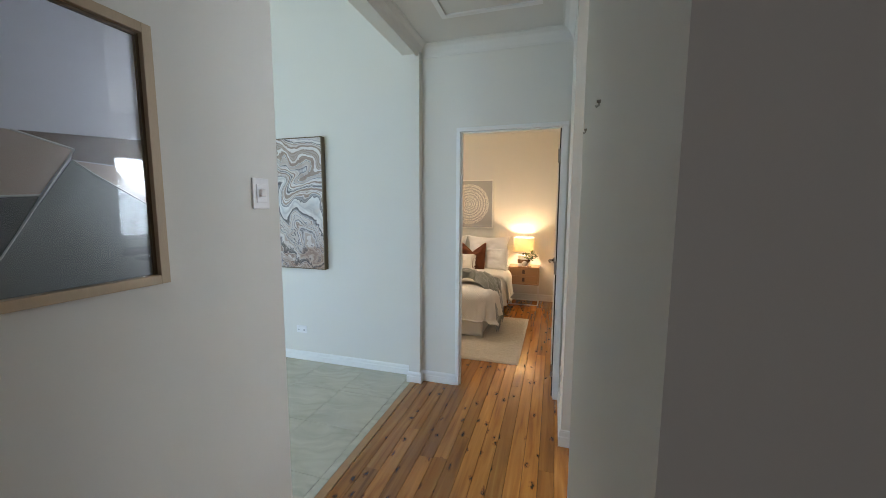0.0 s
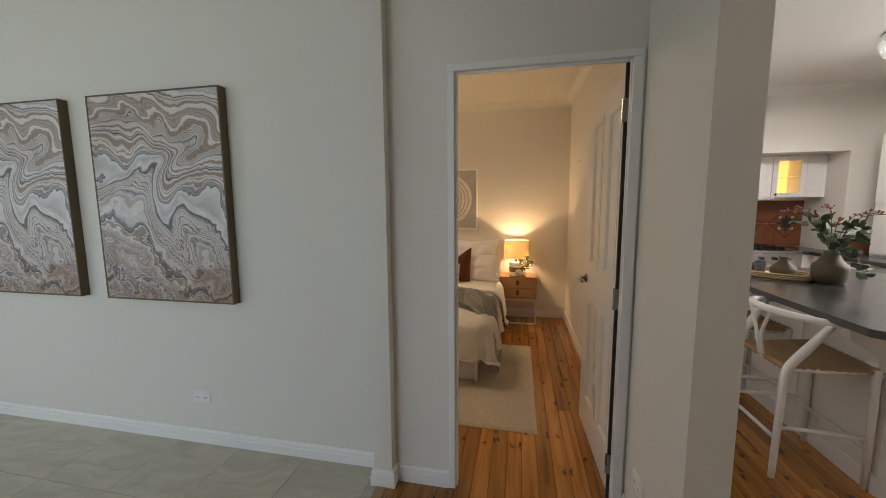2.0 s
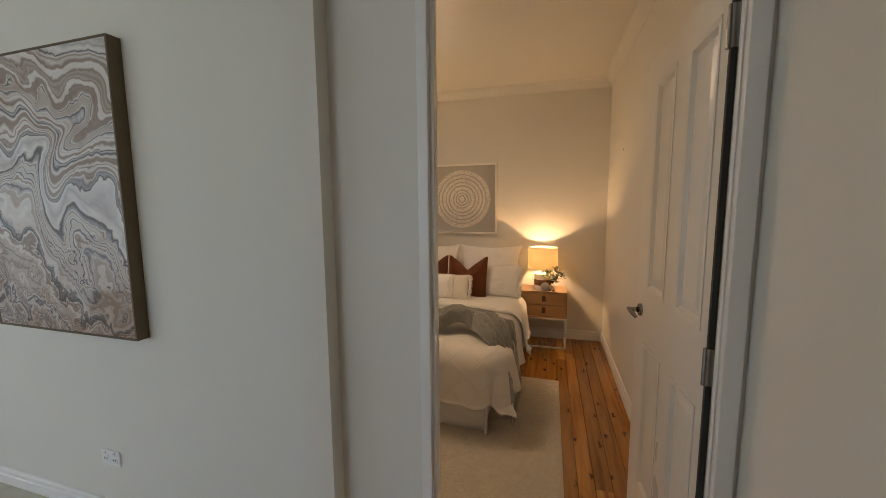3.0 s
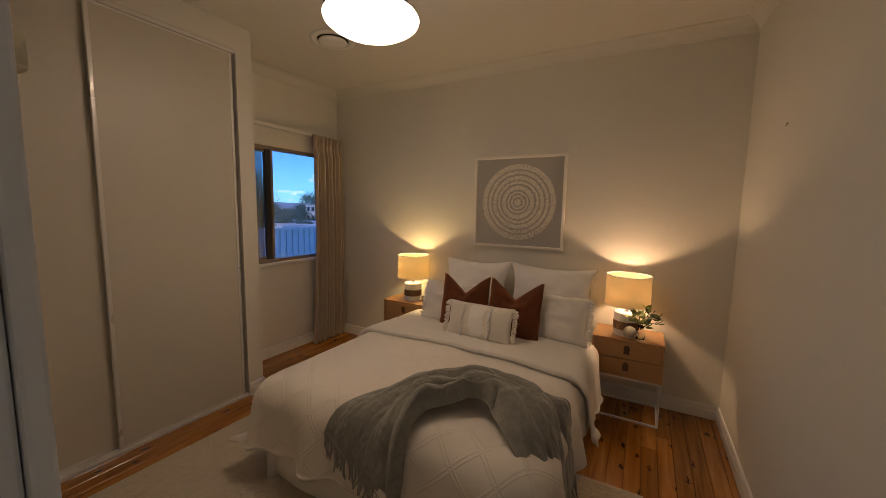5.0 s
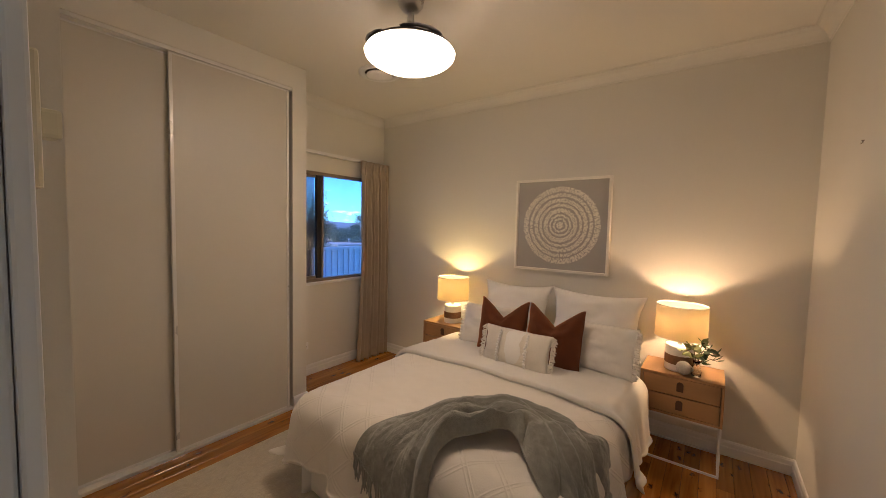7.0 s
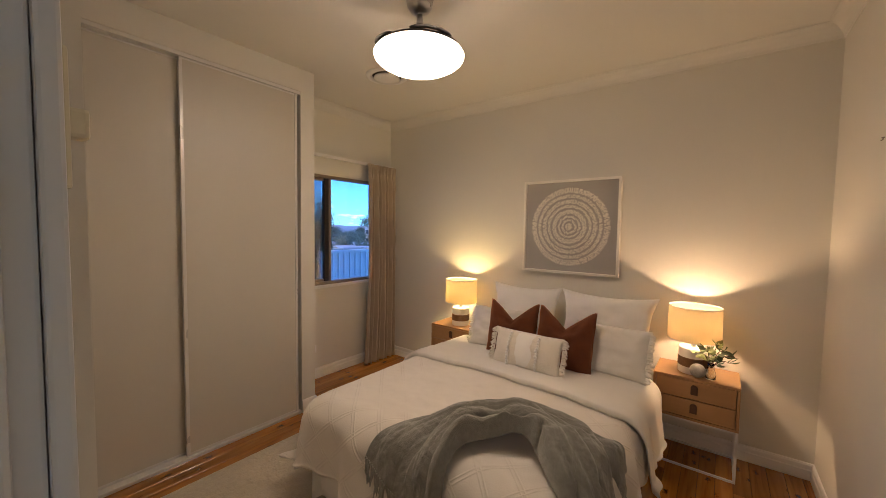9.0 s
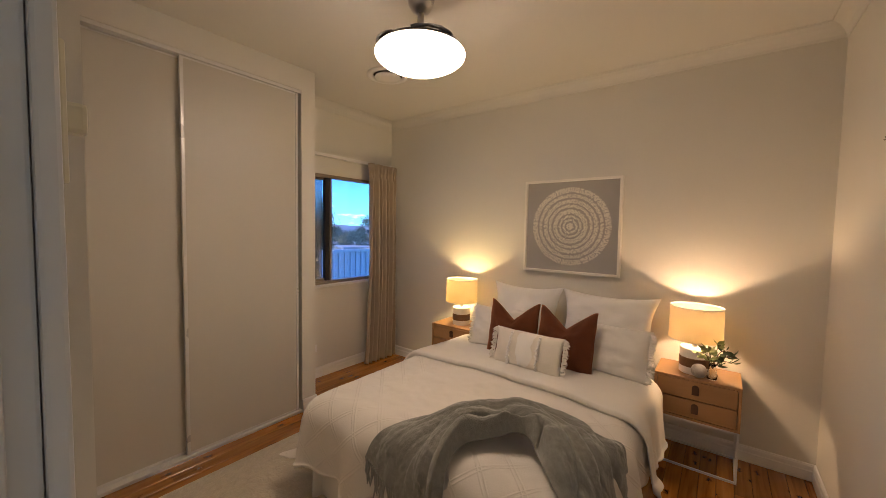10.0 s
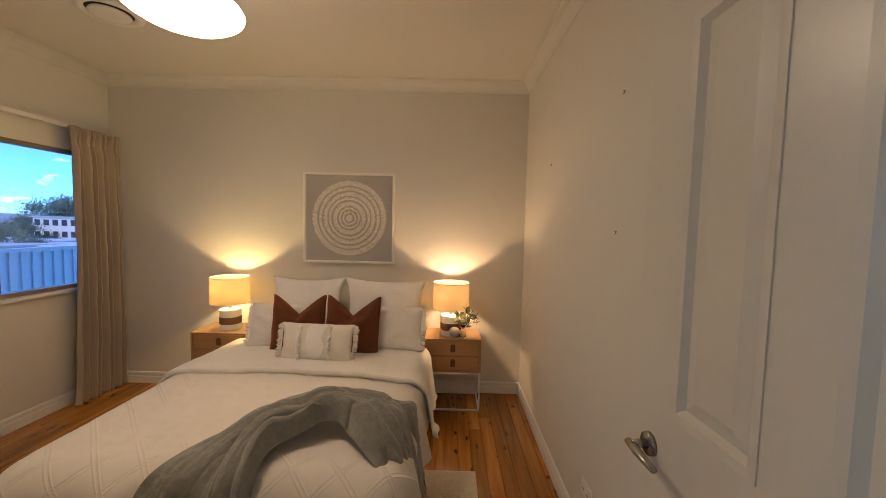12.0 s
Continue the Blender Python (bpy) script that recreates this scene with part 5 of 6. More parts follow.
bv = thing("bud_vase", (-0.335, 6.085, zt), "small clear glass vase with green sprigs", "vase")
part("glass", lathe(bmesh.new(), [(0.020, 0.0), (0.027, 0.004), (0.029, 0.03), (0.022, 0.06), (0.0165, 0.085), (0.020, 0.1), (0.0185, 0.1), (0.0150, 0.085), (0.0205, 0.06), (0.0270, 0.03), (0.024, 0.007), (0.004, 0.006)], 24, (-0.335, 6.085, zt), caps=True), GLASS, bv, smooth=True)


def sprig(parent, root, tips, leaf_len, material, seed, twig=TWIG, n=9, wide=0.36):
    rnd = random.Random(seed)
    root = Vector(root)
    for tip in tips:
        tip = Vector(tip)
        mid = (root + tip) / 2 + Vector((0, 0, 0.25 * (tip - root).length))
        pts = [Vector(p) for p in smooth_path([tuple(root), tuple(mid), tuple(tip)], 6)]
        part("stem", tube(bmesh.new(), pts, [0.0022] * (len(pts) - 1) + [0.001], 5), twig, parent)
        bm = bmesh.new()
        for k in range(n):
            p = pts[min(len(pts) - 1, 3 + int(k * (len(pts) - 3) / n))]
            d = Vector((rnd.uniform(-1, 1), rnd.uniform(-1, 1), rnd.uniform(-0.5, 0.8))).normalized()
            s = d.cross(Vector((rnd.uniform(-1, 1), rnd.uniform(-1, 1), 1))).normalized()
            up = d.cross(s)
            L = leaf_len * rnd.uniform(0.7, 1.2)
            ring = [p, p + d * L * 0.3 + s * L * wide * 0.8 + up * 0.04 * L, p + d * L * 0.65 + s * L * wide * 0.75, p + d * L - up * 0.12 * L, p + d * L * 0.65 - s * L * wide * 0.75, p + d * L * 0.3 - s * L * wide * 0.8 + up * 0.04 * L]
            vs = [bm.verts.new(q) for q in ring]
            cc = bm.verts.new(p + d * L * 0.5 - up * 0.05 * L)
            for a, b in zip(vs, vs[1:] + vs[:1]):
                bm.faces.new((a, b, cc))
        part("foliage", bm, material, parent)


R0 = (-0.335, 6.085, zt + 0.07)
sprig(bv, R0, [(-0.37, 6.02, zt + 0.20), (-0.30, 6.05, zt + 0.235), (-0.40, 6.05, zt + 0.17)], 0.055, LEAFL, 21, n=10)
sprig(bv, R0, [(-0.21, 6.03, zt + 0.175), (-0.235, 6.06, zt + 0.13), (-0.275, 6.02, zt + 0.21)], 0.062, LEAF, 22, n=8, wide=0.28)

# framed paper mandala
ma = thing("mandala_artwork", (-1.343, 6.35, 1.155), "white framed grey board with rings of cream paper petals", "wall art")
MX0, MX1, MZ0, MZ1, MY = -1.742, -0.944, 1.152, 1.938, 6.340
part("backing", boxes((MX0 + 0.012, MX1 - 0.012, MY + 0.004, BY1 - 0.001, MZ0 + 0.012, MZ1 - 0.012)), MATG, ma, "grey linen covered board")
for d in ((MX0, MX0 + 0.019, MY - 0.020, BY1 - 0.001, MZ0, MZ1), (MX1 - 0.019, MX1, MY - 0.020, BY1 - 0.001, MZ0, MZ1), (MX0 + 0.019, MX1 - 0.019, MY - 0.020, BY1 - 0.001, MZ0, MZ0 + 0.019), (MX0 + 0.019, MX1 - 0.019, MY - 0.020, BY1 - 0.001, MZ1 - 0.019, MZ1)):
    part("frame_bar", boxes(d, bev=0.002), FRAMEW, ma)
rnd = random.Random(2)
cx, cz = (MX0 + MX1) / 2, (MZ0 + MZ1) / 2
for r0, r1, rows_ in ((0.0, 0.030, 2), (0.046, 0.062, 1), (0.078, 0.094, 1), (0.108, 0.142, 3), (0.160, 0.180, 2), (0.196, 0.226, 2), (0.243, 0.268, 2), (0.283, 0.325, 3)):
    bm = bmesh.new()
    for q in range(rows_):
        r_mid = r = r0 + (r1 - r0) * (q + 0.5) / rows_
        n = max(6, int(2 * math.pi * r / 0.0115))
        for k in range(n):
            a = 2 * math.pi * (k + 0.5 * (q % 2)) / n + rnd.uniform(-0.02, 0.02)
            r = r_mid + rnd.uniform(-0.004, 0.004)
            m = Matrix.Translation((cx + r * math.cos(a), MY + 0.006, cz + r * math.sin(a))) @ Euler((0, -a, 0)).to_matrix().to_4x4() @ Euler((rnd.uniform(-0.5, 0.5), 0, rnd.uniform(0.1, 0.7))).to_matrix().to_4x4()
            w, h = (r1 - r0) / rows_ * 0.6, 0.0065 * rnd.uniform(0.7, 1.15)
            vs = [bm.verts.new(m @ Vector(p)) for p in ((-w, 0.002, -h), (w, -0.004, -h * 0.8), (w * 1.1, -0.006, 0), (w, -0.004, h * 0.8), (-w, 0.002, h), (-w * 0.2, -0.007, 0))]
            for i, j in ((0, 1), (1, 2), (2, 3), (3, 4), (4, 0)):
                bm.faces.new((vs[i], vs[j], vs[5]))
    tagged(part("petal_ring", bm, PAPER, ma, "ring of cream paper petals"), kind="stuff")

# ceiling fan light with folded blades
FXX, FYY = -1.62, 4.735
fl = thing("ceiling_fan_light", (FXX, FYY, 2.34), "lit opal dome ceiling fan with folded blades", "ceiling light")
part("canopy", lathe(bmesh.new(), [(0.070, H - 0.001), (0.072, H - 0.03), (0.064, H - 0.075), (0.045, H - 0.10), (0.018, H - 0.112)][::-1], 36, (FXX, FYY, 0)), STEEL, fl, "polished steel canopy", smooth=True)
bm = bmesh.new()
cone(bm, (FXX, FYY, 2.54), (FXX, FYY, H - 0.105), 0.020, 0.016, 16)
lathe(bm, [(0.05, 2.515), (0.034, 2.535), (0.022, 2.56), (0.016, 2.575)], 24, (FXX, FYY, 0))
part("downrod", bm, STEEL, fl, smooth=True)
part("motor_housing", lathe(bmesh.new(), [(0.226, 2.4245), (0.216, 2.438), (0.15, 2.470), (0.09, 2.505), (0.045, 2.518)], 48, (FXX, FYY, 0)), HOUS, fl, "grey metal motor housing", smooth=True)
for k in range(4):
    a0 = 0.5 + k * math.pi / 2
    pts = [(FXX + (0.195 + 0.02 * math.sin(j / 8 * math.pi)) * math.cos(a0 + j * 0.13), FYY + (0.195 + 0.02 * math.sin(j / 8 * math.pi)) * math.sin(a0 + j * 0.13), 2.450 + 0.003 * (j % 2)) for j in range(9)]
    bm = bmesh.new()
    tube(bm, pts, 0.017, 6, 0.25)
    part("folded_blade", bm, HOUS, fl, "clear grey folded fan blade")
part("dome", lathe(bmesh.new(), [(0.206, 2.424), (0.229, 2.419), (0.235, 2.409), (0.230, 2.395), (0.212, 2.379), (0.178, 2.360), (0.13, 2.346), (0.07, 2.338), (0.004, 2.336)][::-1], 56, (FXX, FYY, 0)), DOME, fl, "glowing opal dome", smooth=True)

ve = thing("ceiling_vent", (-2.52, 5.37, H - 0.03), "round white ceiling air outlet", "air vent")
part("outer_ring", lathe(bmesh.new(), [(0.165, H - 0.001), (0.165, H - 0.008), (0.14, H - 0.018), (0.118, H - 0.010), (0.115, H - 0.001)][::-1], 48, (-2.52, 5.37, 0), caps=False), TRIM, ve, smooth=True)
# flat disc, its near-black colour imitates the shade inside the outlet
part("throat", lathe(bmesh.new(), [(0.116, H - 0.0015), (0.004, H - 0.001)], 48, (-2.52, 5.37, 0)), DARKGAP, ve, "near-black disc standing in for the shaded throat")
part("disc", lathe(bmesh.new(), [(0.100, H - 0.012), (0.104, H - 0.018), (0.098, H - 0.026), (0.05, H - 0.030), (0.004, H - 0.030)][::-1], 48, (-2.52, 5.37, 0)), TRIM, ve, smooth=True)
part("spindle", boxes((-2.53, -2.51, 5.36, 5.38, H - 0.014, H - 0.001)), TRIM, ve)


def wall_hook(p, out):
    """A small picture hook left in a wall; out: the way it stands out."""
    p, o = Vector(p), Vector(out)
    bm = bmesh.new()
    cone(bm, p, p + o * 0.008, 0.0034, 0.003, 8)
    tube(bm, [p + o * 0.003 + Vector((0, 0, -0.001)), p + o * 0.004 + Vector((0, 0, -0.009)), p + o * 0.008 + Vector((0, 0, -0.012)), p + o * 0.010 + Vector((0, 0, -0.008))], 0.0021, 6)
    solid("picture_hook", bm, CHROME, "small dark metal picture hook still in the wall", "hook", group="picture hooks")


for y, z in ((4.577, 2.027), (5.569, 1.915), (4.593, 1.49)):
    wall_hook((BX1, y, z), (-1, 0, 0))
for y, z in ((1.268, 1.710), (1.642, 1.725)):
    wall_hook((0.10, y, z), (-1, 0, 0))


# ---- switches and outlets ----
def plate(name, m, w, h, material, label, category, kind):
    t = thing(name, m.translation, label, category)
    off = m.translation.copy()

    def put(nm, bm, mtl, lab=""):
        bmesh.ops.transform(bm, matrix=m, verts=bm.verts)
        return part(nm, bm, mtl, t, lab)
    put("plate", boxes((-w / 2, w / 2, -0.008 if material == WHITEPL else -0.029, 0, -h / 2, h / 2), bev=0.003), material)
    if kind == "switch":
        put("rocker_surround", boxes((-w * 0.30, w * 0.30, -0.011, -0.0075, -h * 0.30, h * 0.30), bev=0.002), material)
        put("toggle", boxes((-0.011, 0.011, -0.022 if material == WHITEPL else -0.046, -0.010, -0.012, 0.016), bev=0.004), material)
    else:
        for s in (-1, 1):
            put("socket", boxes((s * w * 0.24 - 0.018, s * w * 0.24 + 0.018, -0.0095, -0.0075, -0.022, 0.016), bev=0.001), material)
            for dx in (-0.007, 0.007):
                put("slot", boxes((s * w * 0.24 + dx - 0.0015, s * w * 0.24 + dx + 0.0015, -0.0103, -0.0094, -0.012, 0.0)), DARKGAP)
            put("toggle", boxes((s * w * 0.24 - 0.005, s * w * 0.24 + 0.005, -0.0125, -0.0075, 0.020, 0.030), bev=0.001), material)
    return t


plate("light_switch", pose(LX, 1.566, 1.535, 0, 0, 90), 0.082, 0.118, WHITEPL, "white toggle light switch plate on the hall wall", "light switch", "switch")
plate("power_outlet", pose(-2.305, 3.31, 0.305), 0.115, 0.072, WHITEPL, "white double power outlet low on the wall", "power outlet", "outlet")
plate("power_outlet", pose(0.10, 3.05, 0.30, 0, 0, -90), 0.115, 0.072, WHITEPL, "white double power outlet low on the wall", "power outlet", "outlet")
plate("power_outlet", pose(BX1, 4.75, 0.30, 0, 0, -90), 0.115, 0.072, WHITEPL, "white double power outlet low on the wall", "power outlet", "outlet")
plate("power_outlet", pose(BX0, 5.30, 0.30, 0, 0, 90), 0.115, 0.072, WHITEPL, "white double power outlet low on the wall", "power outlet", "outlet")
plate("light_switch", pose(-0.808, BY0, 1.60, 0, 0, 180), 0.075, 0.122, PLASTIC, "cream toggle light switch plate beside the door", "light switch", "switch")

# ---- hall pictures ----
def canvas(x0, x1, z0, z1):
    yb, yf = 3.309, 3.258
    c = thing("poured_paint_canvas", ((x0 + x1) / 2, yb, z0), "poured paint canvas in browns and greys, dark wood frame", "painting", "pair of canvases")
    part("canvas", boxes((x0 + 0.009, x1 - 0.009, yf + 0.002, yb - 0.004, z0 + 0.009, z1 - 0.009)), POUR, c, "swirling cream, brown and grey paint")
    for d in ((x0, x0 + 0.008, yf, yb, z0, z1), (x1 - 0.008, x1, yf, yb, z0, z1), (x0 + 0.008, x1 - 0.008, yf, yb, z0, z0 + 0.008), (x0 + 0.008, x1 - 0.008, yf, yb, z1 - 0.008, z1)):
        part("frame_bar", boxes(d), FRAMED, c)


canvas(-2.885, -1.985, 0.912, 2.108)
canvas(-3.995, -3.095, 0.912, 2.108)

# abstract picture on the hall's left wall, behind glass
ap = thing("abstract_picture", (LX, 0.62, 1.264), "oak framed abstract picture of grey and brown shapes", "picture")
PY0, PY1, PZ0, PZ1, PX = 0.25, 1.176, 1.262, 1.972, LX
for d in ((PX, PX + 0.030, PY0, PY0 + 0.026, PZ0, PZ1), (PX, PX + 0.030, PY1 - 0.026, PY1, PZ0, PZ1), (PX, PX + 0.030, PY0 + 0.026, PY1 - 0.026, PZ0, PZ0 + 0.026), (PX, PX + 0.030, PY0 + 0.026, PY1 - 0.026, PZ1 - 0.026, PZ1)):
    part("frame_bar", boxes(d, bev=0.002), FRAMEO, ap)
part("rebate", boxes((PX + 0.002, PX + 0.016, PY1 - 0.034, PY1 - 0.0265, PZ0 + 0.0265, PZ1 - 0.0265), (PX + 0.002, PX + 0.016, PY0 + 0.0265, PY0 + 0.034, PZ0 + 0.0265, PZ1 - 0.0265), (PX + 0.002, PX + 0.016, PY0 + 0.034, PY1 - 0.034, PZ1 - 0.034, PZ1 - 0.0265)), FRAMED, ap)


def shape(name, pts, lift, material, label):
    bm = bmesh.new()
    a = [bm.verts.new((PX + lift, y, z)) for y, z in pts]
    b = [bm.verts.new((PX + 0.0015, y, z)) for y, z in pts]
    bm.faces.new(a)
    for i in range(len(pts)):
        j = (i + 1) % len(pts)
        bm.faces.new((a[i], a[j], b[j], b[i]))
    part(name, bm, material, ap, label)


A0, A1, B0, B1 = PY0 + 0.034, PY1 - 0.034, PZ0 + 0.0265, PZ1 - 0.034
shape("painted_sheet", [(A0, B0), (A1, B0), (A1, B1), (A0, B1)], 0.004, ABS_SKY, "pale lavender grey ground")
shape("painted_shape", [(0.885, 1.643), (A1, 1.664), (A1, 1.585), (0.983, 1.592), (0.989, 1.617)], 0.005, ABS_BROWN, "umber wedge")
shape("painted_shape", [(A0, 1.63), (0.885, 1.643), (0.989, 1.617), (0.919, 1.508), (0.857, 1.502), (A0, 1.47)], 0.0055, ABS_TAUPE, "taupe block")
shape("painted_shape", [(0.983, 1.590), (A1, 1.584), (A1, 1.492), (1.023, 1.563)], 0.0055, ABS_TAUPE, "taupe wedge")
shape("painted_shape", [(0.76, B0), (A1, B0), (A1, 1.492), (1.023, 1.563), (0.983, 1.592), (0.846, 1.374)], 0.006, ABS_DARK, "large green grey block")
shape("painted_shape", [(A0, B0), (0.76, B0), (0.846, 1.374), (0.919, 1.506), (0.857, 1.500), (A0, 1.468)], 0.006, ABS_BLACK, "charcoal block")
for p, q in (((0.76, B0), (0.846, 1.374)), ((0.846, 1.374), (0.989, 1.617)), ((0.983, 1.592), (1.023, 1.563)), ((1.023, 1.563), (A1, 1.490)), ((0.885, 1.643), (0.989, 1.617)), ((A0, 1.468), (0.919, 1.507))):
    bm = bmesh.new()
    tube(bm, [(PX + 0.0066, *p), (PX + 0.0066, *q)], 0.0022, 5)
    part("painted_line", bm, ABS_LINE, ap)
gl = part("glass", boxes((PX + 0.010, PX + 0.012, A0, A1, B0, B1)), GLASS, ap)
gl.visible_shadow = False

# ---- kitchen things ----
isl = thing("kitchen_island", (1.8, 4.3, 0), "white panelled kitchen island", "kitchen island")


def prism(pts, z0, z1, bev=0.0):
    bm = bmesh.new()
    a = [bm.verts.new((x, y, z0)) for x, y in pts]
    b = [bm.verts.new((x, y, z1)) for x, y in pts]
    bm.faces.new(a[::-1])
    bm.faces.new(b)
    for i in range(len(pts)):
        j = (i + 1) % len(pts)
        bm.faces.new((a[i], a[j], b[j], b[i]))
    if bev:
        bmesh.ops.bevel(bm, geom=[e for e in bm.edges], offset=bev, segments=2, affect="EDGES")
    return bm


part("body", prism([(1.365, 3.60), (1.44, 3.52), (2.2, 3.52), (2.2, 5.04), (1.365, 5.04)], 0.001, 0.885), CABW, isl)
part("plinth", prism([(1.352, 3.593), (1.433, 3.507), (2.2, 3.507), (2.2, 3.519), (1.442, 3.519), (1.364, 3.602), (1.364, 5.04), (1.352, 5.04)], 0.001, 0.10), CABW, isl)
for y0, y1 in ((3.68, 4.10), (4.16, 4.58), (4.64, 5.0)):
    part("panel", boxes((1.356, 1.3645, y0, y1, 0.16, 0.83), bev=0.003), CABW, isl)
part("panel", boxes((1.52, 2.14, 3.511, 3.5195, 0.16, 0.83), bev=0.003), CABW, isl)
for x, y, along in ((1.20, 3.66, "x"), (1.20, 4.98, "x")):
    bm = bmesh.new()
    prof = [(0.165, 0.885), (0.165, 0.60), (0.15, 0.585), (0.13, 0.60), (0.125, 0.64), (0.14, 0.67), (0.12, 0.72), (0.06, 0.76), (0.01, 0.79), (0.0, 0.83), (0.0, 0.885)]
    a = [bm.verts.new((x + u, y - 0.03, z)) for u, z in prof]
    b = [bm.verts.new((x + u, y + 0.03, z)) for u, z in prof]
    bm.faces.new(a)
    bm.faces.new(b[::-1])
    for i in range(len(prof)):
        j = (i + 1) % len(prof)
        bm.faces.new((a[i], a[j], b[j], b[i]))
    part("corbel", bm, CABW, isl, "white carved corbel under the benchtop")
solid("island_benchtop", prism([(1.075, 3.375), (1.16, 3.285), (2.32, 3.285), (2.32, 5.13), (1.075, 5.13)], 0.886, 0.922, 0.006), BENCH, "dark grey stone benchtop on the island", "benchtop")


def stool():
    s = thing("counter_stool", (0, 0, 0), "white wishbone counter stool with a woven cord seat", "stool", "stools at the island")
    for sy in (-1, 1):
        pts = smooth_path([(-0.20, 0.19 * sy, 0.001), (-0.195, 0.197 * sy, 0.40), (-0.190, 0.205 * sy, 0.60), (-0.125, 0.232 * sy, 0.74), (-0.045, 0.246 * sy, 0.865)], 5)
        n = len(pts)
        part("leg", tube(bmesh.new(), [tuple(p) for p in pts], [0.015 + 0.007 * min(1, i / (n * 0.5)) - 0.006 * max(0, (i / n - 0.7) / 0.3) for i in range(n)], 12), STOOLP, s, smooth=True)
        part("leg", tube(bmesh.new(), [(0.20, 0.205 * sy, 0.001), (0.195, 0.208 * sy, 0.35), (0.188, 0.21 * sy, 0.645)], [0.014, 0.0175, 0.020], 12), STOOLP, s, smooth=True)
        part("side_stretcher", tube(bmesh.new(), [(-0.196, 0.196 * sy, 0.29), (0.0, 0.201 * sy, 0.285), (0.196, 0.207 * sy, 0.28)], [0.009, 0.0125, 0.009], 10), STOOLP, s, smooth=True)
        part("seat_rail", tube(bmesh.new(), [(-0.185, 0.195 * sy, 0.605), (0.188, 0.205 * sy, 0.63)], 0.012, 10), STOOLP, s, smooth=True)
    arc = [(0.06 - 0.275 * math.sin(a) ** 0.85, 0.262 * math.cos(a), 0.872 + 0.022 * math.sin(a)) for a in [math.pi * k / 28 for k in range(29)]]
    part("top_rail", tube(bmesh.new(), arc, [0.013 + 0.004 * math.sin(math.pi * k / 28) for k in range(29)], 12, 1.15), STOOLP, s, smooth=True)
    for sy in (-1, 1):
        part("back_splat", tube(bmesh.new(), smooth_path([(-0.185, 0.012 * sy, 0.60), (-0.205, 0.014 * sy, 0.70), (-0.212, 0.035 * sy, 0.78), (-0.213, 0.085 * sy, 0.882)], 5), 0.011, 8, 0.6), STOOLP, s, smooth=True)
    part("foot_stretcher", tube(bmesh.new(), [(0.197, -0.205, 0.22), (0.197, 0.205, 0.22)], 0.012, 10), STOOLP, s, smooth=True)
    part("back_stretcher", tube(bmesh.new(), [(-0.197, -0.194, 0.22), (-0.197, 0.194, 0.22)], 0.011, 10), STOOLP, s, smooth=True)

    def seat(u, v):
        x = -0.195 + 0.405 * u
        w = 0.20 + 0.025 * u
        y = w * (2 * v - 1)
        e = min(u, 1 - u, v, 1 - v)
        dip = -0.022 * math.sin(math.pi * u) * math.sin(math.pi * v)
        weave = 0.0022 * math.sin(150 * (y if min(u, 1 - u) < min(v, 1 - v) else x))
        return (x, y, 0.612 + 0.025 * u + dip + weave + 0.018 * min(1, e / 0.04))
    bm = bmesh.new()
    grid(bm, seat, 60, 60)
    soft(part("seat", bm, RUSH, s, "natural woven cord seat", smooth=True), 0.028)
    return s


st = stool()
for y in (4.46, 5.06):
    copy_thing(st, pose(1.145, y, 0, 0, 0, 2 if y < 5 else -3))
st.matrix_basis = pose(1.142, 3.835, 0)

vz = thing("foliage_vase", (1.66, 4.44, 0.922), "olive brown stoneware vase with eucalyptus and coral blossom", "vase")
part("vase", lathe(bmesh.new(), [(0.06, 0.0), (0.074, 0.006), (0.092, 0.045), (0.096, 0.11), (0.088, 0.132), (0.070, 0.145), (0.048, 0.185), (0.040, 0.210), (0.046, 0.222), (0.040, 0.22), (0.034, 0.20), (0.004, 0.16)], 36, (1.66, 4.44, 0.922)), POT, vz, smooth=True)
VR = (1.66, 4.44, 1.12)
sprig(vz, VR, [(1.62, 4.15, 1.30), (1.60, 4.09, 1.22), (1.66, 4.22, 1.33)], 0.075, LEAF, 31, n=11, wide=0.46)
sprig(vz, VR, [(1.60, 4.10, 1.06), (1.58, 4.06, 1.02)], 0.06, LEAF, 32, n=12, wide=0.5)
sprig(vz, VR, [(1.60, 4.72, 1.33), (1.64, 4.62, 1.38), (1.7, 4.66, 1.27), (1.68, 4.52, 1.34)], 0.07, LEAF, 33, n=11, wide=0.46)
rnd = random.Random(8)
for tip in ((1.58, 3.92, 1.40), (1.60, 4.05, 1.405), (1.64, 4.92, 1.41), (1.62, 4.74, 1.42), (1.66, 4.55, 1.44), (1.6, 4.3, 1.36)):
    pts = [Vector(p) for p in smooth_path([VR, ((VR[0] + tip[0]) / 2, (VR[1] * 0.6 + tip[1] * 0.4), tip[2] - 0.04), tip], 6)]
    part("stem", tube(bmesh.new(), pts, [0.002] * len(pts), 5), TWIG, vz)
    bm = bmesh.new()
    for k in range(15):
        p = pts[min(len(pts) - 1, 6 + int(k / 15 * (len(pts) - 6)))]
        bmesh.ops.create_icosphere(bm, subdivisions=1, radius=rnd.uniform(0.004, 0.0085), matrix=Matrix.Translation(p + Vector((rnd.gauss(0, 0.008), rnd.gauss(0, 0.014), rnd.gauss(0.004, 0.008)))))
    part("blossom", bm, BERRY, vz, "small coral pink blossoms")

ty = thing("rattan_tray", (1.47, 4.70, 0.922), "oval woven rattan tray on the island", "tray")


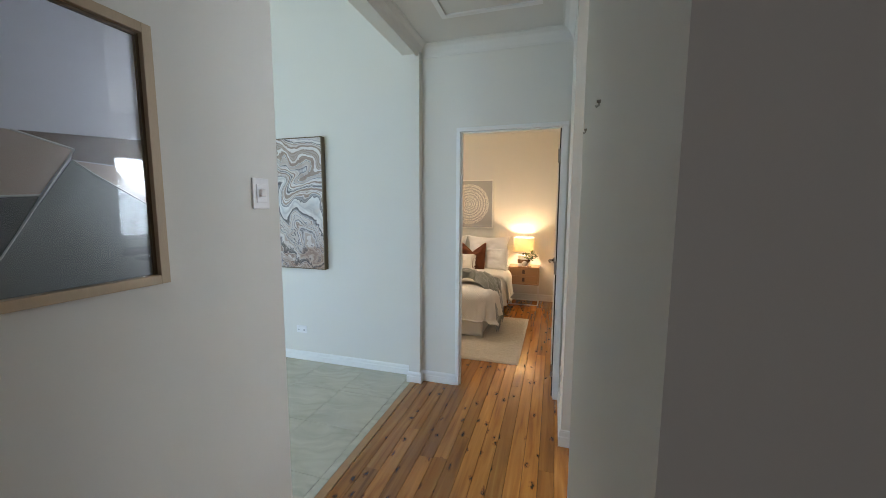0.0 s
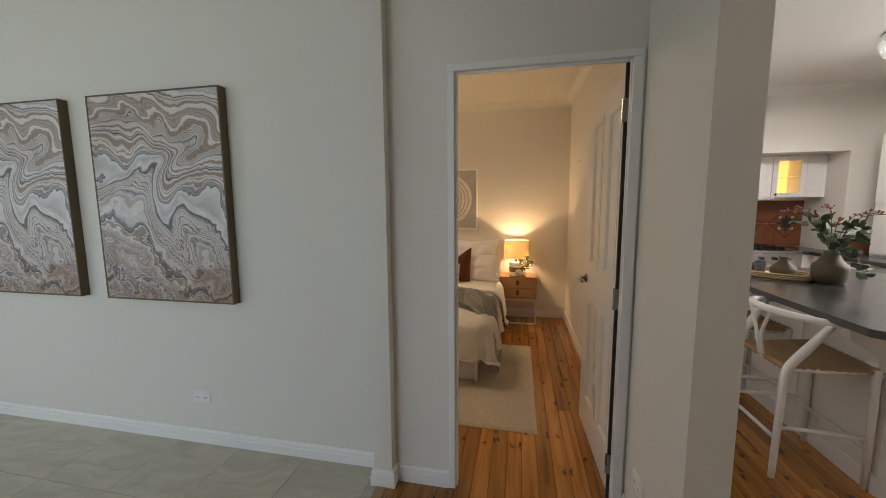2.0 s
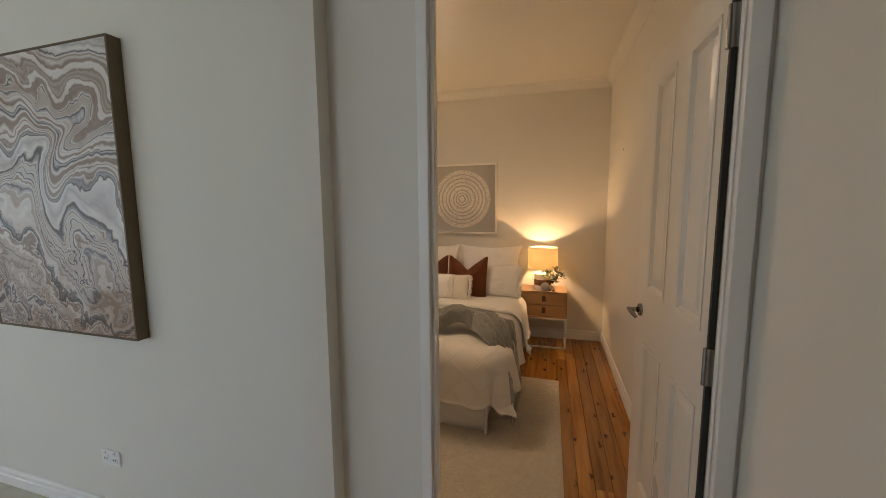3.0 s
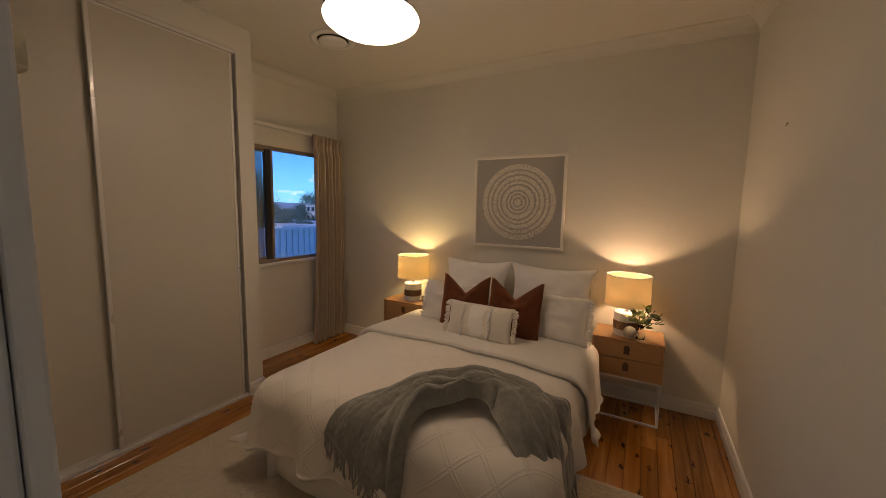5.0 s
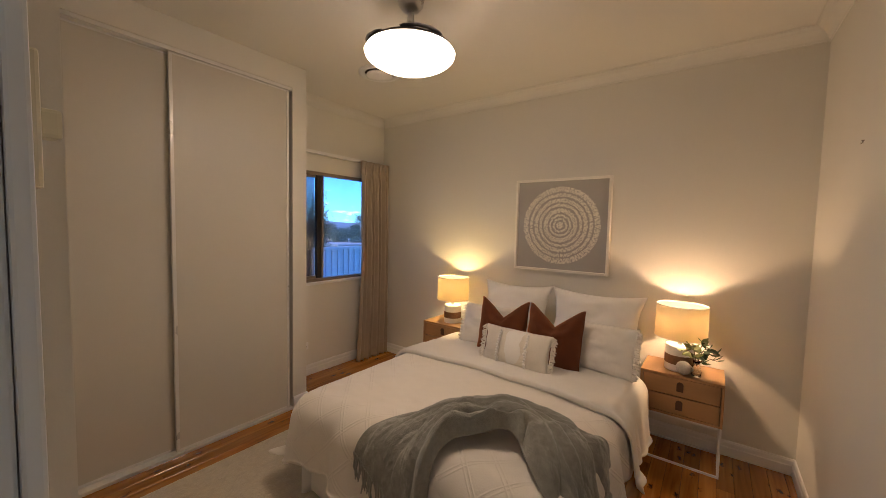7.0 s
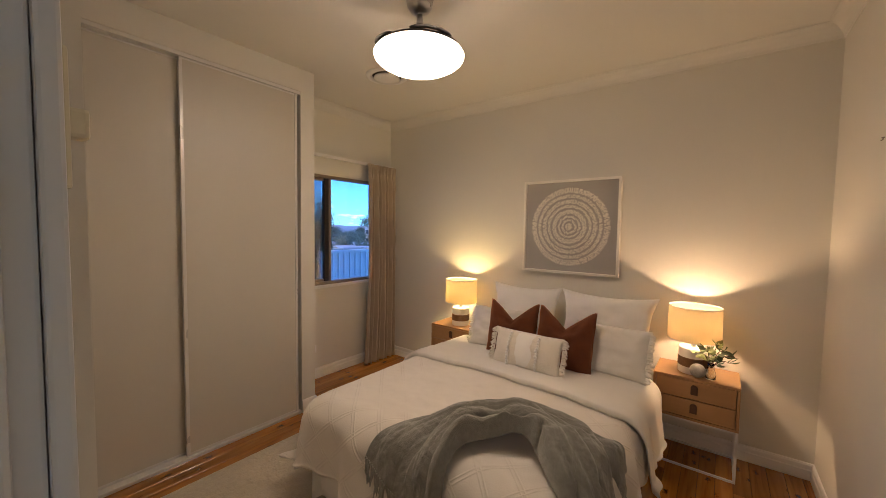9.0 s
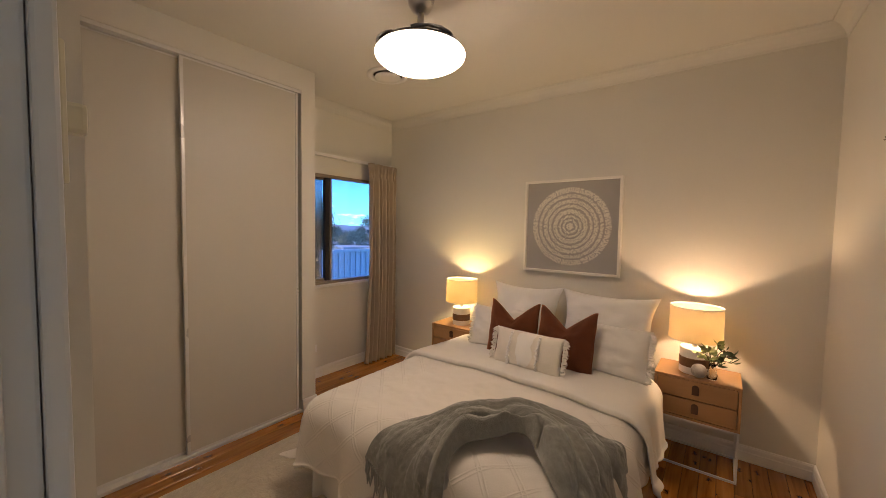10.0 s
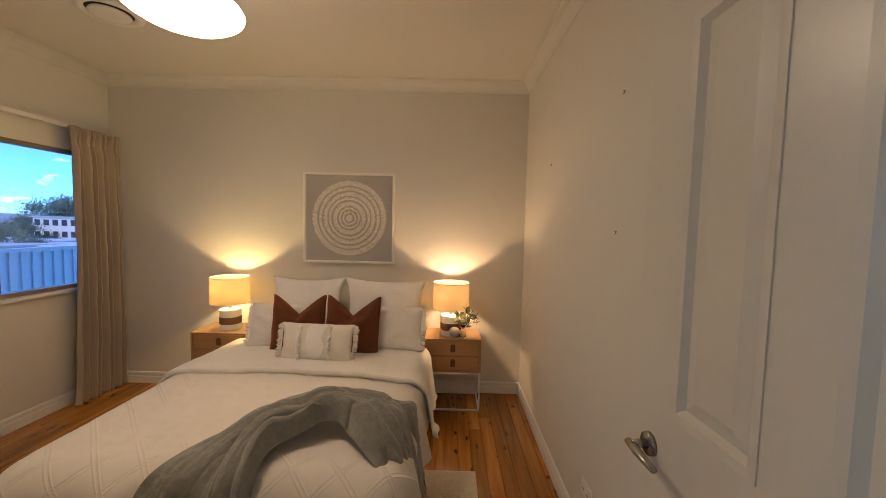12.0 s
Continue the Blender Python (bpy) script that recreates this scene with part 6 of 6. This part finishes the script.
def oval(prof, cx, cy, sx, sy, turn, z, seg=48):
    bm = lathe(bmesh.new(), prof, seg, (0, 0, 0))
    bmesh.ops.transform(bm, matrix=pose(cx, cy, z, 0, 0, turn) @ Matrix.Diagonal((sx, sy, 1, 1)), verts=bm.verts)
    return bm


part("base", oval([(0.93, 0.0), (0.95, 0.008), (0.004, 0.008)], 1.47, 4.70, 0.25, 0.15, -56, 0.9225), RATTAN, ty)
for k in range(3):
    z = 0.930 + 0.013 * k
    pts = [(1.47 + 0.0, 0, 0)]
    pts = [pose(1.47, 4.70, z, 0, 0, -56) @ Vector(((0.242 + 0.005 * k) * math.cos(a), (0.142 + 0.005 * k) * math.sin(a), 0.003 * math.sin(a * 30))) for a in [2 * math.pi * j / 60 for j in range(61)]]
    part("rim_coil", tube(bmesh.new(), pts, 0.0085, 6), RATTAN, ty)
solid("stoneware_bottle", lathe(bmesh.new(), [(0.055, 0.0), (0.078, 0.006), (0.080, 0.045), (0.07, 0.06), (0.035, 0.10), (0.030, 0.125), (0.036, 0.135), (0.004, 0.13)], 32, (1.55, 4.70, 0.9315)), POT, "small olive brown stoneware pot on the tray", "pot", smooth=True)
for x, y in ((1.45, 4.79), (1.40, 4.75)):
    solid("glass_tumbler", lathe(bmesh.new(), [(0.028, 0.0), (0.030, 0.003), (0.035, 0.085), (0.033, 0.085), (0.028, 0.008), (0.004, 0.007)], 24, (x, y, 0.9315)), GLASS, "clear glass tumbler on the tray", "tumbler", group="tumblers", smooth=True)

# range, splashback and cabinets in the alcove
rn = thing("range_cooker", (2.24, 6.68, 0), "stainless steel range cooker with black hob", "cooker")
part("body", boxes((1.70, 2.78, 6.42, 6.985, 0.001, 0.895), bev=0.004), STEEL, rn)
part("hob", boxes((1.70, 2.78, 6.40, 6.985, 0.896, 0.918), bev=0.004), STEEL, rn)
for x in (1.95, 2.24, 2.53):
    for yy in (6.52, 6.66, 6.80, 6.92):
        part("trivet_bar", boxes((x - 0.13, x + 0.13, yy - 0.006, yy + 0.006, 0.945, 0.955)), BLACK, rn, "black cast iron bar")
    for xx in (-0.12, -0.04, 0.04, 0.12):
        part("trivet_bar", boxes((x + xx - 0.006, x + xx + 0.006, 6.50, 6.94, 0.9185, 0.9448)), BLACK, rn, "black cast iron bar")
part("control_panel", boxes((1.71, 2.77, 6.405, 6.4195, 0.78, 0.885), bev=0.003), STEEL, rn)
for k in range(7):
    bm = bmesh.new()
    cone(bm, (1.85 + 0.13 * k, 6.405, 0.83), (1.85 + 0.13 * k, 6.375, 0.83), 0.020, 0.017, 16)
    part("knob", bm, BLACK, rn)
part("oven_door", boxes((1.73, 2.75, 6.408, 6.4195, 0.16, 0.75), bev=0.004), STEEL, rn)
part("oven_window", boxes((1.86, 2.62, 6.404, 6.4075, 0.28, 0.62)), BLACK, rn)
part("oven_handle", tube(bmesh.new(), [(1.80, 6.375, 0.70), (2.68, 6.375, 0.70)], 0.011, 10), STEEL, rn, smooth=True)
solid("alcove_bench", boxes((2.785, 3.105, 6.43, 6.99, 0.001, 0.88)), CABW, "white cupboard beside the cooker", "cupboard")
solid("alcove_benchtop", boxes((2.785, 3.108, 6.41, 6.985, 0.881, 0.918), bev=0.003), BENCH, "dark stone benchtop beside the cooker", "benchtop")
sb = thing("splashback", (2.4, 6.99, 0.92), "polished terracotta stone splashback with inlaid stars", "splashback")
for k in range(5):
    for j in range(2):
        x0, z0 = 1.663 + 0.289 * k, 0.922 + 0.29 * j
        part("tile", boxes((x0 + 0.001, x0 + 0.287, 6.988, 6.999, z0 + 0.001, z0 + 0.288), bev=0.001), TERRA, sb)
for cx_, cz_ in ((2.02, 1.215), (2.487, 1.215), (2.93, 1.215)):
    bm = bmesh.new()
    R = 0.185
    for a in range(4):
        p, q = [Vector((cx_ + r * math.cos(b), 0, cz_ + r * math.sin(b))) for r, b in ((R, a * math.pi / 2), (R, (a + 1) * math.pi / 2))]
        tube(bm, [(p.x, 6.987, p.z), (q.x, 6.987, q.z)], 0.010, 4, 0.3)
    part("diamond_border", bm, BLACK, sb, "black diamond border inlay")
    bm = bmesh.new()
    bm.faces.new([bm.verts.new((cx_ + r * math.cos(a * math.pi / 8), 6.9855, cz_ + r * math.sin(a * math.pi / 8))) for a, r in enumerate((0.135, 0.05, 0.105, 0.05) * 4)])
    m_ = part("star", bm, BLACK, sb, "eight pointed black star inlay")
    soft(m_, 0.002, 0)
    bm = bmesh.new()
    for a in range(4):
        b = a * math.pi / 2 + math.pi / 4
        vs = [bm.verts.new((cx_ + r * math.cos(c), 6.9865, cz_ + r * math.sin(c))) for r, c in ((0.060, b), (0.095, b - 0.22), (0.118, b), (0.095, b + 0.22))]
        bm.faces.new(vs)
    soft(part("inlay", bm, CREAMST, sb, "cream inlay"), 0.0015, 0)


def cab_door(parent, x0, x1, z0, z1, y, glass=False):
    fw = 0.055
    d = part("door", boxes((x0, x0 + fw, y, y + 0.018, z0, z1), (x1 - fw, x1, y, y + 0.018, z0, z1), (x0 + fw, x1 - fw, y, y + 0.018, z0, z0 + fw), (x0 + fw, x1 - fw, y, y + 0.018, z1 - fw, z1)), CABW, parent)
    if glass:
        g = part("glass", boxes((x0 + fw, x1 - fw, y + 0.006, y + 0.010, z0 + fw, z1 - fw)), GLASS, d)
        g.visible_shadow = False
    else:
        part("panel", boxes((x0 + fw, x1 - fw, y + 0.007, y + 0.014, z0 + fw, z1 - fw), (x0 + fw + 0.03, x1 - fw - 0.03, y + 0.002, y + 0.007, z0 + fw + 0.03, z1 - fw - 0.03)), CABW, d)
    return d


def knob(parent, x, y, z, out=(0, -1, 0)):
    bm = bmesh.new()
    o = Vector(out)
    p = Vector((x, y, z))
    cone(bm, p, p + o * 0.014, 0.006, 0.006, 10)
    bmesh.ops.create_uvsphere(bm, u_segments=12, v_segments=8, radius=0.013, matrix=Matrix.Translation(p + o * 0.022))
    part("knob", bm, BLACK, parent, "small dark round knob", smooth=True)


def hung(name, x0, x1, glass, label):
    c = thing(name, ((x0 + x1) / 2, 6.84, 1.53), label, "kitchen cabinet", "wall cabinets over the cooker")
    z0, z1 = 1.535, 2.022
    part("body", boxes((x0, x0 + 0.016, 6.70, 6.985, z0, z1), (x1 - 0.016, x1, 6.70, 6.985, z0, z1), (x0 + 0.016, x1 - 0.016, 6.70, 6.985, z0, z0 + 0.016), (x0 + 0.016, x1 - 0.016, 6.70, 6.985, z1 - 0.016, z1)), CABW, c)
    if glass:
        # the interior light is emitted by this panel
        part("glowing_back", boxes((x0 + 0.017, x1 - 0.017, 6.97, 6.984, z0 + 0.017, z1 - 0.017)), WARMGLOW, c, "back panel glowing in place of the cabinet's warm lamp")
        part("shelf", boxes((x0 + 0.017, x1 - 0.017, 6.73, 6.965, (z0 + z1) / 2 - 0.004, (z0 + z1) / 2 + 0.004)), GLASS, c)
    else:
        part("back", boxes((x0 + 0.017, x1 - 0.017, 6.97, 6.984, z0 + 0.017, z1 - 0.017)), CABW, c)
    d = cab_door(c, x0 + 0.002, x1 - 0.002, z0, z1, 6.68, glass)
    return c, d


c_, d_ = hung("glazed_cabinet", 1.665, 1.975, True, "white glazed wall cabinet with warm light inside")
knob(d_, 1.94, 6.68, 1.57)
c_, d_ = hung("wall_cabinet", 1.98, 2.265, False, "white shaker wall cabinet over the cooker")
knob(d_, 2.235, 6.68, 1.57)
c_, d_ = hung("wall_cabinet", 2.27, 2.555, False, "white shaker wall cabinet over the cooker")
knob(d_, 2.30, 6.68, 1.57)
c_, d_ = hung("glazed_cabinet", 2.56, 2.905, True, "white glazed wall cabinet with warm light inside")
knob(d_, 2.595, 6.68, 1.57)
solid("filler_panel", boxes((2.91, 3.105, 6.685, 6.70, 1.535, 2.022)), CABW, "white filler panel beside the glazed cabinet", "panel")
solid("range_hood", boxes((1.98, 2.56, 6.64, 6.97, 1.50, 1.533), bev=0.004), STEEL, "slim stainless steel range hood under the cabinets", "range hood")


def downlight(x, y, z):
    t = thing("downlight", (x, y, z - 0.012), "lit round recessed ceiling downlight", "downlight", "downlights")
    part("trim_ring", lathe(bmesh.new(), [(0.048, z - 0.001), (0.050, z - 0.006), (0.040, z - 0.008), (0.036, z - 0.002)], 28, (x, y, 0), caps=False), WHITEM, t)
    part("lens", lathe(bmesh.new(), [(0.036, z - 0.003), (0.002, z - 0.0035)], 28, (x, y, 0)), DOWN, t, "glowing lens")


downlight(1.02, 5.5, H)
downlight(2.24, 6.52, AZ)

lamp("ceiling_light_glow", "AREA", Matrix.Translation((2.43, 4.99, H - 0.185)), TUBES_W, (0.95, 0.97, 1.0), 0.3)
oy = thing("ceiling_light", (2.43, 4.99, 2.56), "round glass and chrome ceiling light with lit tubes", "ceiling light")
part("pan", lathe(bmesh.new(), [(0.17, H - 0.03), (0.19, H - 0.001), (0.004, H - 0.001)], 40, (2.43, 4.99, 0)), STEEL, oy, smooth=True)
part("glass_drum", lathe(bmesh.new(), [(0.19, H - 0.031), (0.20, H - 0.10), (0.17, H - 0.165), (0.10, H - 0.175), (0.004, H - 0.176), (0.004, H - 0.172), (0.10, H - 0.170), (0.165, H - 0.16), (0.195, H - 0.10), (0.186, H - 0.031)], 40, (2.43, 4.99, 0), caps=False), THIN, oy, smooth=True).visible_shadow = False
for k, (dx, dy) in enumerate(((-0.07, -0.05), (0.07, -0.05), (0.0, 0.08))):
    bm = bmesh.new()
    tube(bm, [(2.43 + dx, 4.99 + dy, H - 0.04), (2.43 + dx, 4.99 + dy, H - 0.14)], 0.022, 12)
    part("tube", bm, OYST, oy, "glowing lamp tube")

# bench and hutch along the kitchen's east wall
eb = thing("base_cupboards", (3.15, 4.3, 0), "white drawers and cupboards along the kitchen wall", "cupboard")
part("body", boxes((2.87, KX1 - 0.001, 2.0, 6.395, 0.10, 0.88)), CABW, eb)
part("plinth", boxes((2.92, KX1 - 0.001, 2.0, 6.395, 0.001, 0.10)), CABW, eb)
for k in range(7):
    y0 = 2.02 + 0.62 * k
    y1 = min(6.38, y0 + 0.61)
    for z0, z1 in ((0.70, 0.865), (0.12, 0.69)):
        d = part("drawer", boxes((2.852, 2.869, y0, y1, z0, z1), bev=0.003), CABW, eb)
        part("panel", boxes((2.848, 2.8515, y0 + 0.05, y1 - 0.05, z0 + 0.04, z1 - 0.04)), CABW, d)
        knob(d, 2.848, (y0 + y1) / 2, (z0 + z1) / 2 if z1 > 0.8 else z1 - 0.08, (-1, 0, 0))
solid("wall_benchtop", boxes((2.83, KX1 - 0.001, 2.0, 6.398, 0.881, 0.92), bev=0.004), BENCH, "dark grey stone benchtop along the kitchen wall", "benchtop")
solid("upstand", boxes((3.112, KX1 - 0.001, 6.385, 6.3985, 0.921, 1.07)), TERRA, "terracotta stone upstand behind the benchtop", "upstand")
hu = thing("hutch", (3.28, 4.6, 0.92), "white kitchen hutch with doors standing on the benchtop", "kitchen cabinet")
part("body", boxes((3.12, KX1 - 0.001, 4.85, 6.05, 0.921, 2.15)), CABW, hu)
for k in range(2):
    y0 = 4.86 + 0.595 * k
    d = part("door", boxes((3.102, 3.119, y0, y0 + 0.585, 1.46, 2.13), bev=0.003), CABW, hu)
    part("panel", boxes((3.098, 3.1015, y0 + 0.06, y0 + 0.525, 1.52, 2.07)), CABW, d)
    knob(d, 3.102, y0 + (0.05 if k % 2 else 0.535), 1.50, (-1, 0, 0))
    part("roller_panel", boxes((3.108, 3.119, y0, y0 + 0.585, 0.95, 1.44)), CABW, hu)

# kitchen back door and laundry beyond
kf = thing("kitchen_door_frame", (1.14, 6.40, 0), "white painted frame of the back doorway", "door frame", kind="structure")
for x0, x1 in ((0.70, 0.76), (1.53, 1.59)):
    part("architrave", boxes((x0, x1, 6.380, 6.3985, 0.001, 2.10), bev=0.004), TRIM, kf)
part("architrave", boxes((0.70, 1.59, 6.380, 6.3985, 2.101, 2.16), bev=0.004), TRIM, kf)
plate("light_switch", pose(1.625, KY1, 1.54), 0.06, 0.10, WHITEPL, "white light switch beside the back door", "light switch", "switch")
kd = thing("door_2", (1.52, 6.47, 0.008), "open white door with four small panes", "door", kind="structure")


def glazed_leaf():
    w, t = 0.74, 0.035
    pane = [(-0.64, -0.375), (-0.365, -0.10)]
    bm = boxes((-w, -0.64, 0, t, 0, 2.03), (-0.10, 0, 0, t, 0, 2.03), (-0.64, -0.10, 0, t, 0, 0.25), (-0.64, -0.10, 0, t, 0.95, 1.30), (-0.64, -0.10, 0, t, 1.92, 2.03), (-0.375, -0.365, 0, t, 1.30, 1.92), (-0.64, -0.375, 0, t, 1.605, 1.615), (-0.365, -0.10, 0, t, 1.605, 1.615), (-0.64, -0.10, 0.008, t - 0.008, 0.25, 0.95))
    parts_ = [("leaf", bm, DOORP)]
    for a, b in pane:
        for c, d in ((1.30, 1.605), (1.615, 1.92)):
            parts_.append(("pane", boxes((a, b, 0.015, 0.020, c, d)), GLASS))
    for z in (0.3, 1.0, 1.75):
        parts_.append(("hinge", boxes((-0.03, 0.004, -0.003, 0.0, z, z + 0.1)), BLACK))
    return parts_


for nm, bm, mt in glazed_leaf():
    me = bpy.data.meshes.new(nm)
    finish(me, bm, mt, False)
    o_ = new(nm, me)
    o_.parent = kd
kd.rotation_euler = (0, 0, radians(-62))
lw = thing("window_2", (1.0, 8.25, 1.0), "laundry window with a slatted blind", "window", kind="structure")
part("window_frame", boxes((0.55, 0.59, 8.21, 8.28, 1.0, 2.0), (1.41, 1.45, 8.21, 8.28, 1.0, 2.0), (0.59, 1.41, 8.21, 8.28, 1.0, 1.04), (0.59, 1.41, 8.21, 8.28, 1.96, 2.0)), TRIM, lw)
part("pane", boxes((0.59, 1.41, 8.25, 8.255, 1.04, 1.96)), GLASS, lw).visible_shadow = False
for k in range(30):
    z = 1.05 + 0.03 * k
    bm = boxes((0.60, 1.40, -0.011, 0.011, -0.001, 0.001))
    bmesh.ops.transform(bm, matrix=pose(0, 8.225, z, 35), verts=bm.verts)
    part("slat", bm, BLIND, lw)

# windows of the rooms beside the hall
for nm, x, y0, y1, z0, z1, s in (("window_3", -6.64, -1.0, 1.4, 0.85, 2.35, 1), ("window_4", KX1 + 0.04, 2.6, 4.8, 1.05, 2.15, -1)):
    w_ = thing(nm, (x, (y0 + y1) / 2, z0), "white framed house window outside the direct view", "window", kind="structure")
    part("window_frame", boxes((x - 0.03, x + 0.03, y0, y0 + 0.04, z0, z1), (x - 0.03, x + 0.03, y1 - 0.04, y1, z0, z1), (x - 0.03, x + 0.03, y0 + 0.04, y1 - 0.04, z0, z0 + 0.04), (x - 0.03, x + 0.03, y0 + 0.04, y1 - 0.04, z1 - 0.04, z1)), TRIM, w_)
    part("pane", boxes((x - 0.003, x + 0.003, y0 + 0.04, y1 - 0.04, z0 + 0.04, z1 - 0.04)), GLASS, w_).visible_shadow = False

# unseen south window, added to hold the tiled room's second lamp
w_ = thing("window_5", (-3.2, -1.66, 0.9), "white framed house window outside the direct view", "window", kind="structure")
part("window_frame", boxes((-4.3, -4.26, -1.68, -1.62, 0.9, 2.2), (-2.14, -2.1, -1.68, -1.62, 0.9, 2.2), (-4.26, -2.14, -1.68, -1.62, 0.9, 0.94), (-4.26, -2.14, -1.68, -1.62, 2.16, 2.2)), TRIM, w_)
part("pane", boxes((-4.26, -2.14, -1.653, -1.647, 0.94, 2.16)), GLASS, w_).visible_shadow = False

# unseen blind, added to close the opening behind the front room lamp
rb = thing("roller_blind", (-0.35, -1.65, 0.95), "closed white roller blind added at an unseen front room window", "blind")
part("cloth", boxes((-0.85, 0.15, -1.655, -1.645, 0.95, 2.05)), WHITEPL, rb)
bl = thing("window_blind", (KX1 - 0.03, 4.0, 1.1), "white slatted blind at the kitchen window", "blind")
for k in range(36):
    bm = boxes((-0.013, 0.013, 2.62, 4.78, -0.0008, 0.0008))
    bmesh.ops.transform(bm, matrix=pose(KX1 - 0.02, 0, 1.06 + 0.030 * k, 0, 58, 0), verts=bm.verts)
    part("slat", bm, WHITEPL, bl)

# ---- floors, piece by piece ----
tf = thing("floor_tiled", (-3.1, 0.8, -0.03), "pale green grey ceramic tiled floor", "floor", kind="structure")
part("bedding", boxes((-6.6, -1.115, -1.6, 3.31, -0.03, -0.004)), GROUT, tf)
TS, TG = 0.44, 0.0025
tile_mesh = {}


def tile_of(w, d):
    key = (round(w, 3), round(d, 3))
    if key not in tile_mesh:
        me = bpy.data.meshes.new("tile")
        finish(me, boxes((-w / 2, w / 2, -d / 2, d / 2, -0.0035, 0.0), bev=0.0012), TILE, False)
        tile_mesh[key] = me
    return tile_mesh[key]


xs = [-1.118, -1.17] + [-1.17 - TS * k for k in range(1, 13)] + [-6.6]
ys = [3.31] + [2.865 - TS * k for k in range(0, 10)] + [-1.6]
for a, b in zip(xs, xs[1:]):
    for c, d in zip(ys, ys[1:]):
        if a - b < 0.02 or c - d < 0.02:
            continue
        o_ = new("tile", tile_of(a - b - TG, c - d - TG))
        o_.parent = tf
        o_.location = ((a + b) / 2 + 3.1, (c + d) / 2 - 0.8, 0.03)
solid("trim_floor", boxes((-1.115, -1.066, 1.60, 3.186, -0.02, 0.003), bev=0.0015), OAK, "narrow timber strip between tiles and boards", "floor trim", "structure")

wf = thing("floor_boards", (0, 3, -0.03), "varnished knotty pine floorboards", "floor", kind="structure")
part("subfloor", boxes((BX0, BX1, 3.335, BY1, -0.03, -0.018), (-1.066, KX1, -1.6, 3.335, -0.03, -0.018), (BX1, KX1, 3.335, 8.2, -0.03, -0.018)), DARKGAP, wf)
BW = 0.0865
board_mesh = {}


def board_of(n):
    key = round(n, 3)
    if key not in board_mesh:
        me = bpy.data.meshes.new("board")
        bm = bmesh.new()
        w, e = (BW - 0.0014) / 2, 0.0022
        prof = [(-w, -0.017), (w, -0.017), (w, -e), (w - e, 0.0), (-w + e, 0.0), (-w, -e)]
        a = [bm.verts.new((x, -n / 2, z)) for x, z in prof]
        b = [bm.verts.new((x, n / 2, z)) for x, z in prof]
        bm.faces.new(a)
        bm.faces.new(b[::-1])
        for i in range(6):
            j = (i + 1) % 6
            bm.faces.new((a[i], a[j], b[j], b[i]))
        finish(me, bm, PINE, False)
        board_mesh[key] = me
    return board_mesh[key]


rnd = random.Random(40)
rest, count = bmesh.new(), 0
col = 0
x = BX0 + BW / 2
while x < KX1:
    lo, hi = (3.335, BY1) if x < -1.07 else ((-1.6, BY1) if x < 0.2 else (-1.6, 7.0 if x > 1.56 else 8.2))
    y = lo - rnd.uniform(0.0, 1.5)
    while y < hi:
        n = rnd.choice((1.8, 2.4, 3.0, 3.6))
        a, b = max(y, lo), min(y + n, hi)
        y += n
        if b - a < 0.05:
            continue
        if x > 1.9 or b < 0.2:
            box(rest, x - BW / 2 + 0.0006, x + BW / 2 - 0.0006, a + 0.0004, b - 0.0004, -0.017, 0)
            continue
        o_ = new("board", board_of(b - a - 0.0008))
        o_.parent = wf
        o_.location = (x, (a + b) / 2 - 3, 0.03)
    x += BW
tagged(part("board_rest", rest, PINE, wf), kind="stuff")
